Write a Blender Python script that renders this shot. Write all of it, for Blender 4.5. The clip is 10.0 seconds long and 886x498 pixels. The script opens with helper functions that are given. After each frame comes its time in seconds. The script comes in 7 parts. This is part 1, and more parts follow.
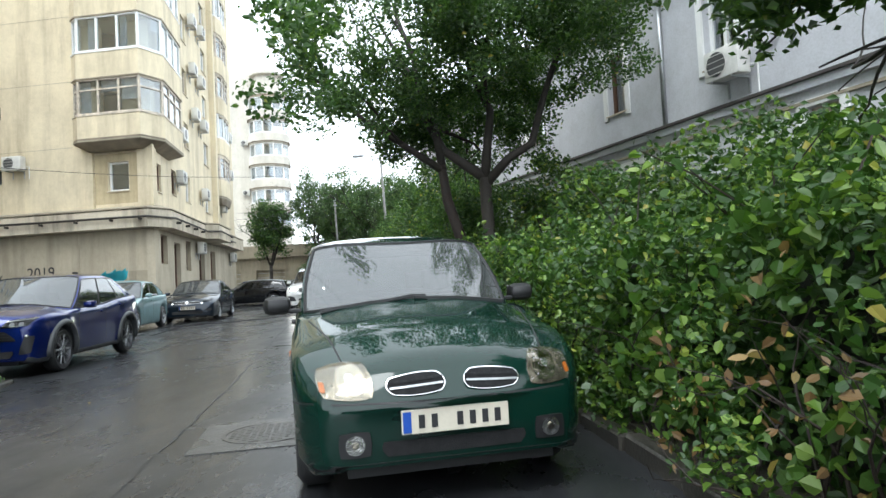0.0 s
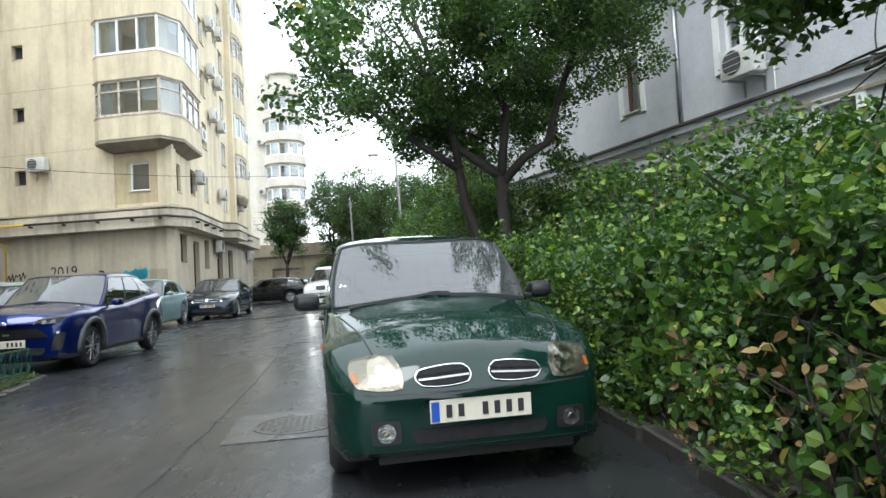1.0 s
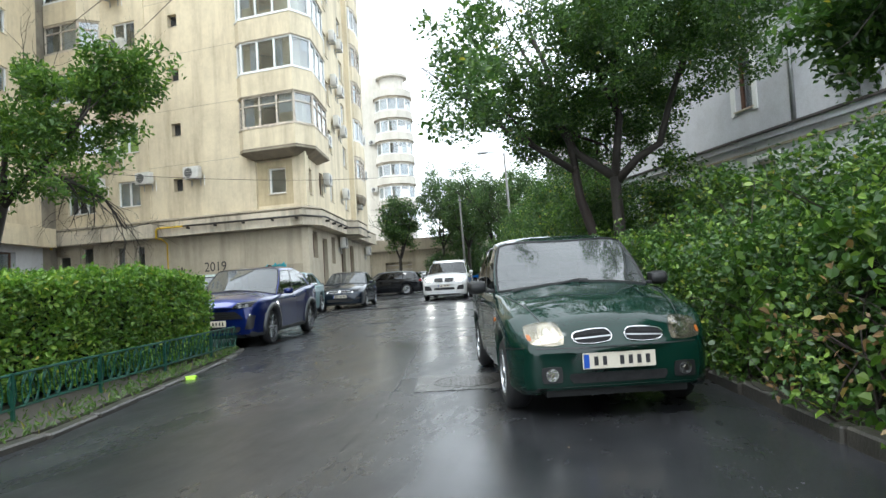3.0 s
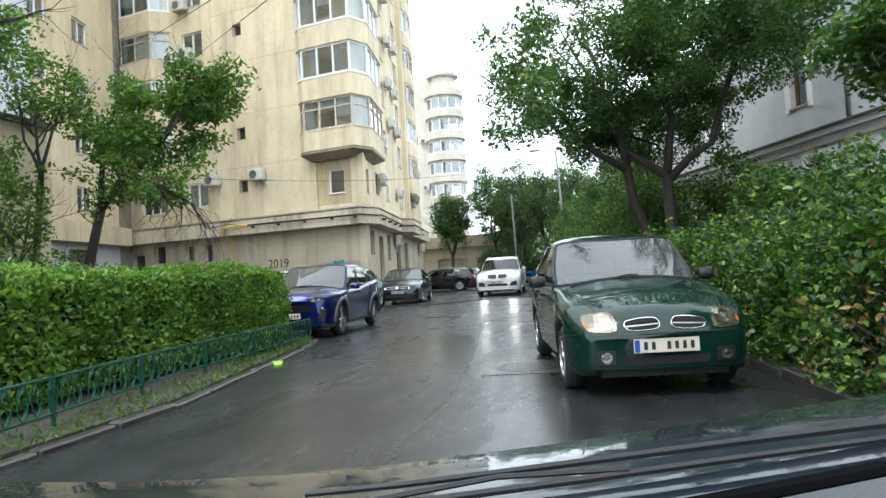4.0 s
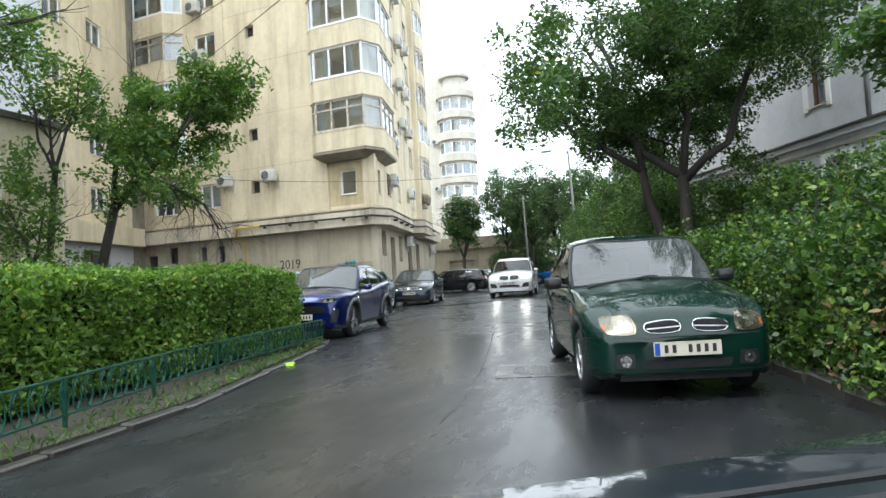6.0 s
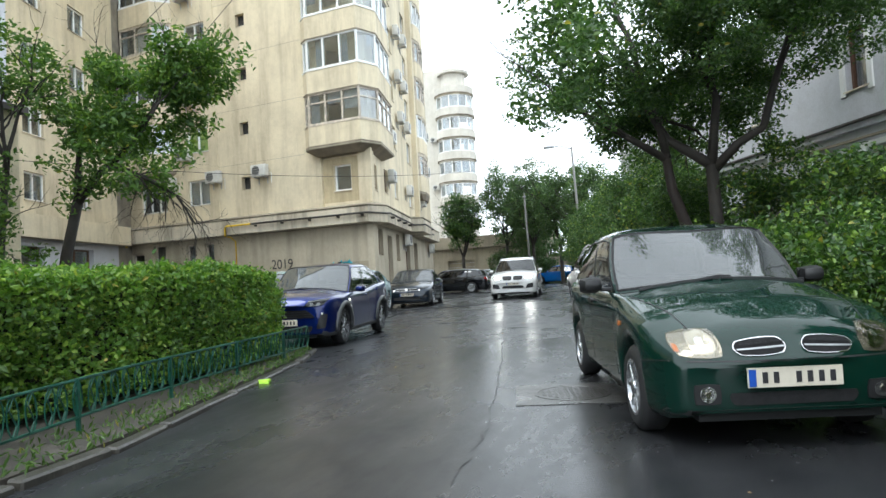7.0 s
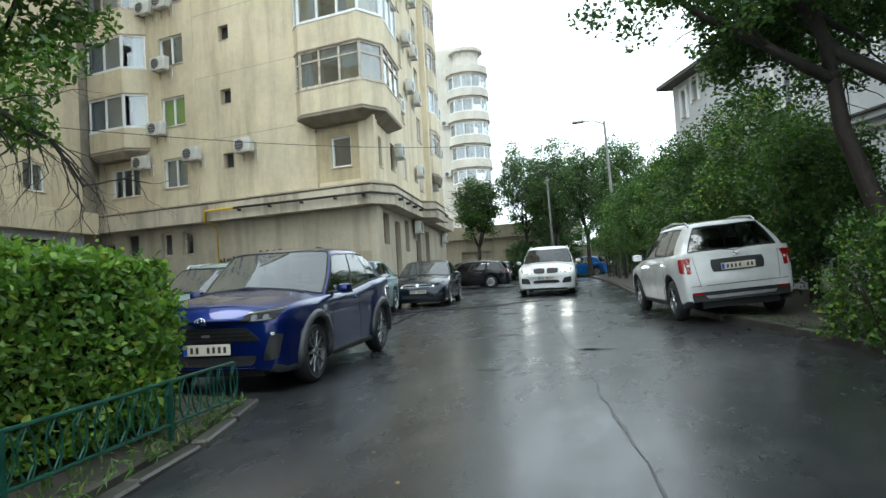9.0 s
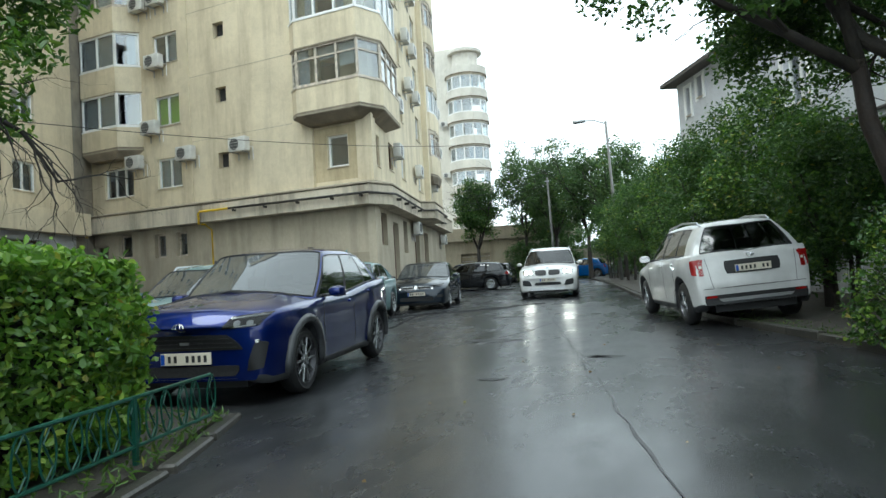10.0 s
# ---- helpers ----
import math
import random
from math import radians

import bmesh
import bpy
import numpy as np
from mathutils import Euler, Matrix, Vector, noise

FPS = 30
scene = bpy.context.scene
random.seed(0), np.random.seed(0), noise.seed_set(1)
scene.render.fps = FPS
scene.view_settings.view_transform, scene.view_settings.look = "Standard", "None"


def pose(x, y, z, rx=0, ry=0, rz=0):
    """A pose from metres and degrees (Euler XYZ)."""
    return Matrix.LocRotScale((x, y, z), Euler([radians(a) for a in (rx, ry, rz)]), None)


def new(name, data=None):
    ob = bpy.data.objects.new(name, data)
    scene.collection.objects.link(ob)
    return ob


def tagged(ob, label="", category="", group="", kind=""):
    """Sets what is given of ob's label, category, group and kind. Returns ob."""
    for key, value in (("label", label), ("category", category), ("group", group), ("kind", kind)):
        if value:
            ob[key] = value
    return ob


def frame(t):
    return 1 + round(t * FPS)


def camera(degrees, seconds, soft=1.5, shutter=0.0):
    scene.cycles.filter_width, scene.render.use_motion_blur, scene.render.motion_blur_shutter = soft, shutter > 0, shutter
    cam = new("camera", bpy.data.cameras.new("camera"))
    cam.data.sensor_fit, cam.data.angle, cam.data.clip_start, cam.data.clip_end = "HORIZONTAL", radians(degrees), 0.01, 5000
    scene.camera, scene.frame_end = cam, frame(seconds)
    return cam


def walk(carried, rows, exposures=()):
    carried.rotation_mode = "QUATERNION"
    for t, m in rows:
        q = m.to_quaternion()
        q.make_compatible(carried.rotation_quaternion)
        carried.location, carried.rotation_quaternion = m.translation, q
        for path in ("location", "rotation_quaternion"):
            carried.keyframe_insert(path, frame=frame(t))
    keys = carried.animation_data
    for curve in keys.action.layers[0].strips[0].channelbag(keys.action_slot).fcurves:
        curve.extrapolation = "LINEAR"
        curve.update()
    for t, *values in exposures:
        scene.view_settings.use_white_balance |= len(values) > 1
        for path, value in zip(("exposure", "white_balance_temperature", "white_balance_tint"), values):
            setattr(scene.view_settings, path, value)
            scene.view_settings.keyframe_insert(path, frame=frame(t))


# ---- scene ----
cam = camera(69.5, 10.0)
EYE = 1.101
# seconds, x, y, yaw, pitch, roll
ROWS = [
    (0.0, 0.044, -0.066, 2.14, 2.45, 3.0),
    (0.5, 0.027, -0.091, 2.52, 2.38, 3.17),
    (1.0, -0.009, -0.235, 3.39, 2.34, 3.09),
    (1.5, -0.081, -0.457, 4.94, 2.31, 3.3),
    (2.0, -0.147, -0.796, 6.91, 2.3, 3.24),
    (2.5, -0.22, -1.28, 9.62, 2.29, 3.08),
    (3.0, -0.232, -1.713, 12.62, 2.28, 3.26),
    (4.5, -0.183, -2.683, 18.49, 2.27, 3.2),
    (5.0, -0.164, -2.761, 19.11, 2.33, 3.15),
    (5.5, -0.186, -2.661, 18.53, 2.36, 3.18),
    (7.0, -0.78, -1.046, 17.91, 2.42, 3.17),
    (7.5, -1.23, 0.012, 18.7, 2.37, 3.12),
    (8.0, -1.678, 1.132, 19.06, 2.03, 3.12),
    (8.5, -2.192, 2.441, 18.98, 1.93, 3.21),
    (9.0, -2.479, 3.243, 18.79, 1.85, 3.33),
    (9.5, -2.642, 3.587, 18.63, 1.83, 3.23),
    (10.0, -2.65, 3.715, 18.69, 2.0, 3.32),
]
walk(cam, [(t, pose(x, y, EYE, 90 + pitch, roll, yaw)) for t, x, y, yaw, pitch, roll in ROWS],
     [(0.0, 1.14, 6050, 6), (3.0, 1.09, 6050, 6), (5.0, 1.09, 6080, 6), (7.5, 0.93, 6000, 5), (8.5, 0.79, 5950, 2), (10.0, 0.70, 5880, -2)])

# ---- overcast daylight ----
world = bpy.data.worlds.new("overcast_sky")
scene.world = world
world.use_nodes = True
wn, wl = world.node_tree.nodes, world.node_tree.links
wn.clear()
sky = wn.new("ShaderNodeTexSky")
sky.sky_type = "NISHITA"
sky.sun_disc = False
sky.sun_elevation, sky.sun_rotation = radians(55), radians(200)
sky.dust_density, sky.air_density, sky.ozone_density = 1.0, 1.0, 1.0
grey = wn.new("ShaderNodeHueSaturation")
grey.inputs["Saturation"].default_value = 0.12
back = wn.new("ShaderNodeBackground")
back.inputs["Strength"].default_value = 0.15
wout = wn.new("ShaderNodeOutputWorld")
wl.new(sky.outputs[0], grey.inputs["Color"])
cloud = wn.new("ShaderNodeMix")
cloud.data_type = "RGBA"
cloud.inputs[0].default_value = 0.8
cloud.inputs[7].default_value = (9.0, 9.3, 9.6, 1)
wl.new(grey.outputs[0], cloud.inputs[6])
wl.new(cloud.outputs[2], back.inputs["Color"])
wl.new(back.outputs[0], wout.inputs["Surface"])
sun_data = bpy.data.lights.new("sun", "SUN")
sun_data.energy, sun_data.angle, sun_data.color = 0.8, radians(25), (1.0, 0.97, 0.93)
sun = new("sun", sun_data)
sun.matrix_world = pose(0, 0, 40, 35, 0, -20)

# ---- materials ----
def nodes_of(name):
    m = bpy.data.materials.new(name)
    m.use_nodes = True
    nt = m.node_tree
    return m, nt, nt.nodes["Principled BSDF"], nt.nodes["Material Output"]


def ramp(nt, fac, stops):
    r = nt.nodes.new("ShaderNodeValToRGB")
    els = r.color_ramp.elements
    while len(els) < len(stops):
        els.new(0.5)
    for e, (p, c) in zip(els, stops):
        e.position, e.color = p, (*c, 1) if len(c) == 3 else c
    nt.links.new(fac, r.inputs["Fac"])
    return r.outputs["Color"]


def noise_of(nt, scale, detail=4, rough=0.55, stretch=None, source="Object"):
    tc = nt.nodes.new("ShaderNodeTexCoord")
    n = nt.nodes.new("ShaderNodeTexNoise")
    n.inputs["Scale"].default_value, n.inputs["Detail"].default_value, n.inputs["Roughness"].default_value = scale, detail, rough
    if stretch:
        mp = nt.nodes.new("ShaderNodeMapping")
        mp.inputs["Scale"].default_value = stretch
        nt.links.new(tc.outputs[source], mp.inputs["Vector"])
        nt.links.new(mp.outputs[0], n.inputs["Vector"])
    else:
        nt.links.new(tc.outputs[source], n.inputs["Vector"])
    return n.outputs["Fac"]


def mixed(nt, a, b, fac, kind="MIX"):
    m = nt.nodes.new("ShaderNodeMix")
    m.data_type, m.blend_type = "RGBA", kind
    for sock, v in ((m.inputs[6], a), (m.inputs[7], b), (m.inputs[0], fac)):
        if isinstance(v, (int, float)):
            sock.default_value = v
        elif isinstance(v, tuple):
            sock.default_value = (*v, 1)
        else:
            nt.links.new(v, sock)
    return m.outputs[2]


def tint(c, k):
    return tuple(min(1.0, v * k) for v in c)


def mat(name, color, rough=0.6, metal=0.0, var=0.15, scale=2.5, fine=45.0, bump=0.15, coat=0.0, spread=0.12, per=0.0):
    m, nt, p, _ = nodes_of(name)
    big, small = noise_of(nt, scale), noise_of(nt, fine, 3)
    c = ramp(nt, big, [(0.3, tint(color, 1 - var)), (0.7, tint(color, 1 + var))])
    c = mixed(nt, c, ramp(nt, small, [(0.35, (0.75, 0.75, 0.75)), (0.65, (1, 1, 1))]), min(1.0, var * 2), "MULTIPLY")
    if per:
        oi = nt.nodes.new("ShaderNodeObjectInfo")
        c = mixed(nt, c, ramp(nt, oi.outputs["Random"], [(0, (1 - per,) * 3), (1, (1 + per,) * 3)]), 1.0, "MULTIPLY")
    nt.links.new(c, p.inputs["Base Color"])
    rr = ramp(nt, big, [(0.3, (max(0.02, rough - spread),) * 3), (0.7, (min(1, rough + spread),) * 3)])
    nt.links.new(rr, p.inputs["Roughness"])
    p.inputs["Metallic"].default_value, p.inputs["Coat Weight"].default_value = metal, coat
    p.inputs["Coat Roughness"].default_value = 0.04
    if bump:
        b = nt.nodes.new("ShaderNodeBump")
        b.inputs["Strength"].default_value, b.inputs["Distance"].default_value = bump, 0.01
        nt.links.new(small, b.inputs["Height"])
        nt.links.new(b.outputs[0], p.inputs["Normal"])
    return m


def plaster(name, color, dirt, amount=0.6):
    """Old painted render: blotches, long rain streaks and fine grain."""
    m, nt, p, _ = nodes_of(name)
    blot = noise_of(nt, 0.45, 6, 0.6)
    streak = noise_of(nt, 1.0, 7, 0.66, (1.1, 1.1, 0.16))
    speck = noise_of(nt, 28, 4)
    c = ramp(nt, blot, [(0.3, tint(color, 0.84)), (0.55, color), (0.75, tint(color, 1.08))])
    c = mixed(nt, c, dirt, ramp(nt, streak, [(0.46, (0, 0, 0)), (0.74, (amount,) * 3)]))
    worn = noise_of(nt, 1.9, 8, 0.72)
    c = mixed(nt, c, tint(dirt, 0.8), ramp(nt, worn, [(0.60, (0, 0, 0)), (0.80, (amount * 0.4,) * 3)]))
    fine_streak = noise_of(nt, 1.0, 5, 0.65, (5.0, 5.0, 0.3))
    c = mixed(nt, c, tint(dirt, 0.7), ramp(nt, fine_streak, [(0.60, (0, 0, 0)), (0.85, (amount * 0.28,) * 3)]))
    runs = noise_of(nt, 1.0, 6, 0.6, (2.4, 2.4, 0.1))
    c = mixed(nt, c, tint(dirt, 0.9), ramp(nt, runs, [(0.56, (0, 0, 0)), (0.70, (amount * 0.3,) * 3)]))
    mottle = noise_of(nt, 3.6, 7, 0.68)
    c = mixed(nt, c, ramp(nt, mottle, [(0.32, (0.84, 0.82, 0.78)), (0.56, (1.02, 1.01, 1.0))]), 0.3, "MULTIPLY")
    c = mixed(nt, c, ramp(nt, speck, [(0.3, (0.82, 0.81, 0.8)), (0.6, (1, 1, 1))]), 0.6, "MULTIPLY")
    nt.links.new(c, p.inputs["Base Color"])
    p.inputs["Roughness"].default_value = 0.85
    b = nt.nodes.new("ShaderNodeBump")
    b.inputs["Strength"].default_value, b.inputs["Distance"].default_value = 0.5, 0.012
    nt.links.new(mixed(nt, speck, mottle, 0.45), b.inputs["Height"])
    nt.links.new(b.outputs[0], p.inputs["Normal"])
    return m


def wet_asphalt(name):
    m, nt, p, _ = nodes_of(name)
    pud = noise_of(nt, 0.35, 5, 0.55, (1.0, 0.55, 1.0))
    mid = noise_of(nt, 2.2, 6, 0.6)
    grit = noise_of(nt, 90, 3)
    c = ramp(nt, mid, [(0.3, (0.021, 0.0225, 0.025)), (0.7, (0.042, 0.043, 0.0455))])
    c = mixed(nt, c, ramp(nt, grit, [(0.35, (0.6, 0.6, 0.6)), (0.7, (1.25, 1.25, 1.25))]), 0.8, "MULTIPLY")
    spots = noise_of(nt, 0.9, 7, 0.7, (1.0, 0.4, 1.0))
    c = mixed(nt, c, ramp(nt, spots, [(0.38, (0.55, 0.55, 0.56)), (0.6, (1.2, 1.2, 1.18))]), 0.8, "MULTIPLY")
    nt.links.new(c, p.inputs["Base Color"])
    streaky = noise_of(nt, 3.2, 8, 0.66, (1.0, 0.4, 1.0))
    c = mixed(nt, c, ramp(nt, streaky, [(0.30, (0.7, 0.7, 0.71)), (0.70, (1.15, 1.15, 1.14))]), 0.6, "MULTIPLY")
    nt.links.new(c, p.inputs["Base Color"])
    wet = mixed(nt, ramp(nt, pud, [(0.38, (0.09,) * 3), (0.62, (0.4,) * 3)]), ramp(nt, spots, [(0.35, (0.48,) * 3), (0.65, (0.1,) * 3)]), 0.5)
    wet = mixed(nt, wet, ramp(nt, streaky, [(0.30, (0.08,) * 3), (0.70, (0.48,) * 3)]), 0.25)
    nt.links.new(wet, p.inputs["Roughness"])
    p.inputs["Specular IOR Level"].default_value = 0.26
    b = nt.nodes.new("ShaderNodeBump")
    b.inputs["Distance"].default_value = 0.004
    nt.links.new(ramp(nt, pud, [(0.4, (0.08,) * 3), (0.62, (0.4,) * 3)]), b.inputs["Strength"])
    nt.links.new(mixed(nt, grit, mid, 0.4), b.inputs["Height"])
    nt.links.new(b.outputs[0], p.inputs["Normal"])
    return m


def leaf_mat(name, dark, light, yellow=0.03, trans=0.3):
    m, nt, p, out = nodes_of(name)
    g = nt.nodes.new("ShaderNodeNewGeometry")
    c = ramp(nt, g.outputs["Random Per Island"], [(0.0, dark), (0.6, tint(dark, 1.35)), (1.0 - yellow, light), (1.0, (0.3, 0.26, 0.05))])
    c = mixed(nt, c, ramp(nt, noise_of(nt, 1.1, 3), [(0.35, (0.7, 0.75, 0.7)), (0.65, (1.2, 1.15, 1.1))]), 0.8, "MULTIPLY")
    nt.links.new(c, p.inputs["Base Color"])
    p.inputs["Roughness"].default_value = 0.38
    t = nt.nodes.new("ShaderNodeBsdfTranslucent")
    nt.links.new(mixed(nt, c, (1.3, 1.4, 0.6), 1.0, "MULTIPLY"), t.inputs["Color"])
    mx = nt.nodes.new("ShaderNodeMixShader")
    mx.inputs[0].default_value = trans
    nt.links.new(p.outputs[0], mx.inputs[1])
    nt.links.new(t.outputs[0], mx.inputs[2])
    nt.links.new(mx.outputs[0], out.inputs["Surface"])
    return m


def glass_mat(name, see, rough=0.02, gloss=0.06, film=0.0):
    """Thin pane: tinted see-through with a real reflection, stronger at grazing angles; film: the share of an added
    pale diffuse haze.
    """
    m, nt, p, out = nodes_of(name)
    nt.nodes.remove(p)
    lw = nt.nodes.new("ShaderNodeLayerWeight")
    lw.inputs["Blend"].default_value = 0.5
    pw, f = nt.nodes.new("ShaderNodeMath"), nt.nodes.new("ShaderNodeMath")
    pw.operation, f.operation = "POWER", "MULTIPLY_ADD"
    pw.inputs[1].default_value = 4.5
    f.inputs[1].default_value, f.inputs[2].default_value = 1 - gloss, gloss
    nt.links.new(lw.outputs["Facing"], pw.inputs[0])
    nt.links.new(pw.outputs[0], f.inputs[0])
    a, b = nt.nodes.new("ShaderNodeBsdfTransparent"), nt.nodes.new("ShaderNodeBsdfGlossy")
    a.inputs["Color"].default_value = (*see, 1)
    b.inputs["Roughness"].default_value = rough
    mx = nt.nodes.new("ShaderNodeMixShader")
    nt.links.new(f.outputs[0], mx.inputs[0])
    nt.links.new(a.outputs[0], mx.inputs[1])
    nt.links.new(b.outputs[0], mx.inputs[2])
    if film:
        # pale diffuse layer, added to lighten the pane and even out its reflection
        haze, both = nt.nodes.new("ShaderNodeBsdfDiffuse"), nt.nodes.new("ShaderNodeMixShader")
        haze.inputs["Color"].default_value = (0.62, 0.66, 0.67, 1)
        both.inputs[0].default_value = film
        nt.links.new(mx.outputs[0], both.inputs[1])
        nt.links.new(haze.outputs[0], both.inputs[2])
        mx = both
    nt.links.new(mx.outputs[0], out.inputs["Surface"])
    return m


def paint(name, color, metal=0.0, rough=0.5):
    """Car paint with a clear coat, rain beads and thin dirt."""
    m, nt, p, _ = nodes_of(name)
    big, drop = noise_of(nt, 3.0), noise_of(nt, 160, 2, 0.4)
    nt.links.new(ramp(nt, big, [(0.3, tint(color, 0.85)), (0.7, tint(color, 1.1))]), p.inputs["Base Color"])
    p.inputs["Metallic"].default_value, p.inputs["Roughness"].default_value = metal, rough
    p.inputs["Coat Weight"].default_value = 1.0
    p.inputs["Specular IOR Level"].default_value = 0.05
    nt.links.new(ramp(nt, big, [(0.3, (0.008,) * 3), (0.75, (0.03,) * 3)]), p.inputs["Coat Roughness"])
    b = nt.nodes.new("ShaderNodeBump")
    b.inputs["Strength"].default_value, b.inputs["Distance"].default_value = 0.03, 0.001
    nt.links.new(ramp(nt, drop, [(0.62, (0, 0, 0)), (0.7, (1, 1, 1))]), b.inputs["Height"])
    nt.links.new(b.outputs[0], p.inputs["Coat Normal"])
    return m


def glow(name, color, strength):
    m, nt, p, _ = nodes_of(name)
    p.inputs["Base Color"].default_value = (*color, 1)
    p.inputs["Emission Color"].default_value, p.inputs["Emission Strength"].default_value = (*color, 1), strength
    return m


CREAM = plaster("cream_render", (0.725, 0.635, 0.455), (0.25, 0.195, 0.115), 0.55)
CREAM_PALE = plaster("pale_render", (0.67, 0.60, 0.47), (0.15, 0.125, 0.09), 0.95)
GROUND_RENDER = plaster("grey_base_render", (0.49, 0.435, 0.33), (0.16, 0.135, 0.095), 0.55)
WHITE_RENDER = plaster("white_render", (0.57, 0.58, 0.61), (0.45, 0.45, 0.46), 0.35)
FAR_RENDER = plaster("far_render", (0.66, 0.63, 0.56), (0.42, 0.39, 0.33), 0.45)
CONCRETE = plaster("stained_concrete", (0.38, 0.335, 0.25), (0.14, 0.12, 0.09), 0.75)
ASPHALT = wet_asphalt("wet_asphalt")
PATCH = mat("asphalt_patch", (0.02, 0.02, 0.02), 0.6, var=0.25, scale=3, bump=0.3)
KERB = mat("wet_kerb_concrete", (0.05, 0.046, 0.038), 0.45, var=0.5, scale=3, bump=0.4, per=0.18)
SOIL = mat("wet_soil", (0.05, 0.043, 0.034), 0.7, var=0.4, scale=4, bump=0.8)
PAVING = mat("wet_paving", (0.14, 0.135, 0.12), 0.35, var=0.3, scale=2, bump=0.4)
DAMP_CONCRETE = mat("damp_concrete", (0.062, 0.06, 0.056), 0.32, var=0.35, scale=3, bump=0.5)
SEAM = mat("worn_road_seam", (0.022, 0.022, 0.023), 0.42, var=0.4, scale=3, bump=0.2)
CRACK = mat("crack_filler", (0.008, 0.008, 0.009), 0.65, var=0.2)
CRACK.node_tree.nodes["Principled BSDF"].inputs["Specular IOR Level"].default_value = 0.1
IRON = mat("cast_iron", (0.09, 0.085, 0.08), 0.35, 0.6, var=0.3, scale=8)
BARK = mat("wet_bark", (0.032, 0.026, 0.021), 0.75, var=0.45, scale=7, fine=30, bump=0.9)
BARK_RED = mat("brown_bark", (0.024, 0.016, 0.012), 0.75, var=0.4, scale=7, fine=30, bump=0.9)
LEAF_TREE = leaf_mat("tree_leaf", (0.034, 0.075, 0.02), (0.11, 0.19, 0.045), 0.01, 0.42)
LEAF_LIGHT = leaf_mat("light_leaf", (0.055, 0.115, 0.022), (0.19, 0.29, 0.06), 0.015, 0.45)
LEAF_HEDGE = leaf_mat("hedge_leaf", (0.08, 0.16, 0.026), (0.26, 0.37, 0.07), 0.03, 0.42)
LEAF_VINE = leaf_mat("vine_leaf", (0.028, 0.07, 0.012), (0.19, 0.30, 0.05), 0.035)
LEAF_FAR = leaf_mat("far_leaf", (0.045, 0.09, 0.03), (0.12, 0.19, 0.06), 0.01)
LEAF_DRY = leaf_mat("dry_leaf", (0.16, 0.10, 0.045), (0.34, 0.25, 0.12), 0.2)
GRASS = leaf_mat("grass_blade", (0.05, 0.10, 0.02), (0.13, 0.2, 0.05), 0.05)
GREEN_IRON = mat("green_fence_paint", (0.012, 0.075, 0.05), 0.4, 0.1, var=0.3, scale=6, bump=0.2)
PVC = mat("white_pvc", (0.78, 0.78, 0.76), 0.4, var=0.06, scale=2, bump=0.02)
WOODFRAME = mat("worn_window_wood", (0.56, 0.49, 0.4), 0.6, var=0.35, scale=6, bump=0.3)
BROWNFRAME = mat("brown_window_wood", (0.12, 0.06, 0.035), 0.5, var=0.25, scale=6)
PANE = glass_mat("window_glass", (0.86, 0.9, 0.92), 0.02, 0.17)
CURTAIN = mat("net_curtain", (0.55, 0.56, 0.54), 0.9, var=0.15, scale=5)
CURTAIN_GREY = mat("grey_curtain", (0.3, 0.33, 0.35), 0.9, var=0.25, scale=4)
LIME = mat("lime_blind", (0.35, 0.62, 0.04), 0.7, var=0.1)
ROOM = mat("dim_room", (0.34, 0.37, 0.38), 0.9, var=0.3, scale=0.8)
AC_WHITE = mat("ac_casing", (0.62, 0.61, 0.57), 0.45, var=0.15, scale=4, per=0.12)
AC_DARK = mat("ac_grille", (0.08, 0.08, 0.08), 0.5)
YELLOW = mat("yellow_gas_paint", (0.72, 0.47, 0.02), 0.45, var=0.15)
PIPE_DARK = mat("dark_pipe", (0.05, 0.045, 0.04), 0.5, 0.3, var=0.3)
DAMP = plaster("damp_render", (0.55, 0.46, 0.29), (0.17, 0.135, 0.08), 0.8)
# mottled brown, much darker than the wall renders
SOFFIT = mat("brown_soffit", (0.24, 0.2, 0.145), 0.85, var=0.35, scale=1.5, bump=0.3)
# the recess's shadow is put into this darker render colour
RECESS = mat("shaded_recess_render", (0.27, 0.24, 0.19), 0.85, var=0.3, scale=1.5, bump=0.3)
ROOF = mat("dark_roof_sheet", (0.07, 0.06, 0.055), 0.55, var=0.3)
GRAFFITI = mat("black_spray", (0.02, 0.02, 0.022), 0.6, var=0.2)
TEAL = mat("teal_spray", (0.05, 0.42, 0.5), 0.6, var=0.15)
METAL = mat("galvanised_steel", (0.45, 0.46, 0.47), 0.4, 0.8, var=0.2, scale=4)
POLE = mat("pole_concrete", (0.2, 0.195, 0.185), 0.75, var=0.2, scale=3)
WIRE = mat("black_cable", (0.02, 0.02, 0.02), 0.6, bump=0)
DARK_OPENING = mat("dark_doorway", (0.03, 0.03, 0.03), 0.8)
RUBBER = mat("tyre_rubber", (0.02, 0.02, 0.021), 0.6, var=0.25, scale=5, fine=60, bump=0.3)
ALLOY = mat("alloy_wheel", (0.36, 0.37, 0.38), 0.28, 0.8, var=0.15, bump=0.05)
ALLOY_DARK = mat("dark_alloy", (0.06, 0.06, 0.065), 0.3, 0.7, bump=0.05)
PLASTIC = mat("black_plastic", (0.012, 0.012, 0.013), 0.55, var=0.25, scale=6, fine=110, bump=0.15)
CLAD = mat("grey_cladding", (0.055, 0.057, 0.06), 0.36, var=0.2)
CHROME = mat("chrome", (0.8, 0.8, 0.8), 0.08, 1.0, var=0.05, bump=0)
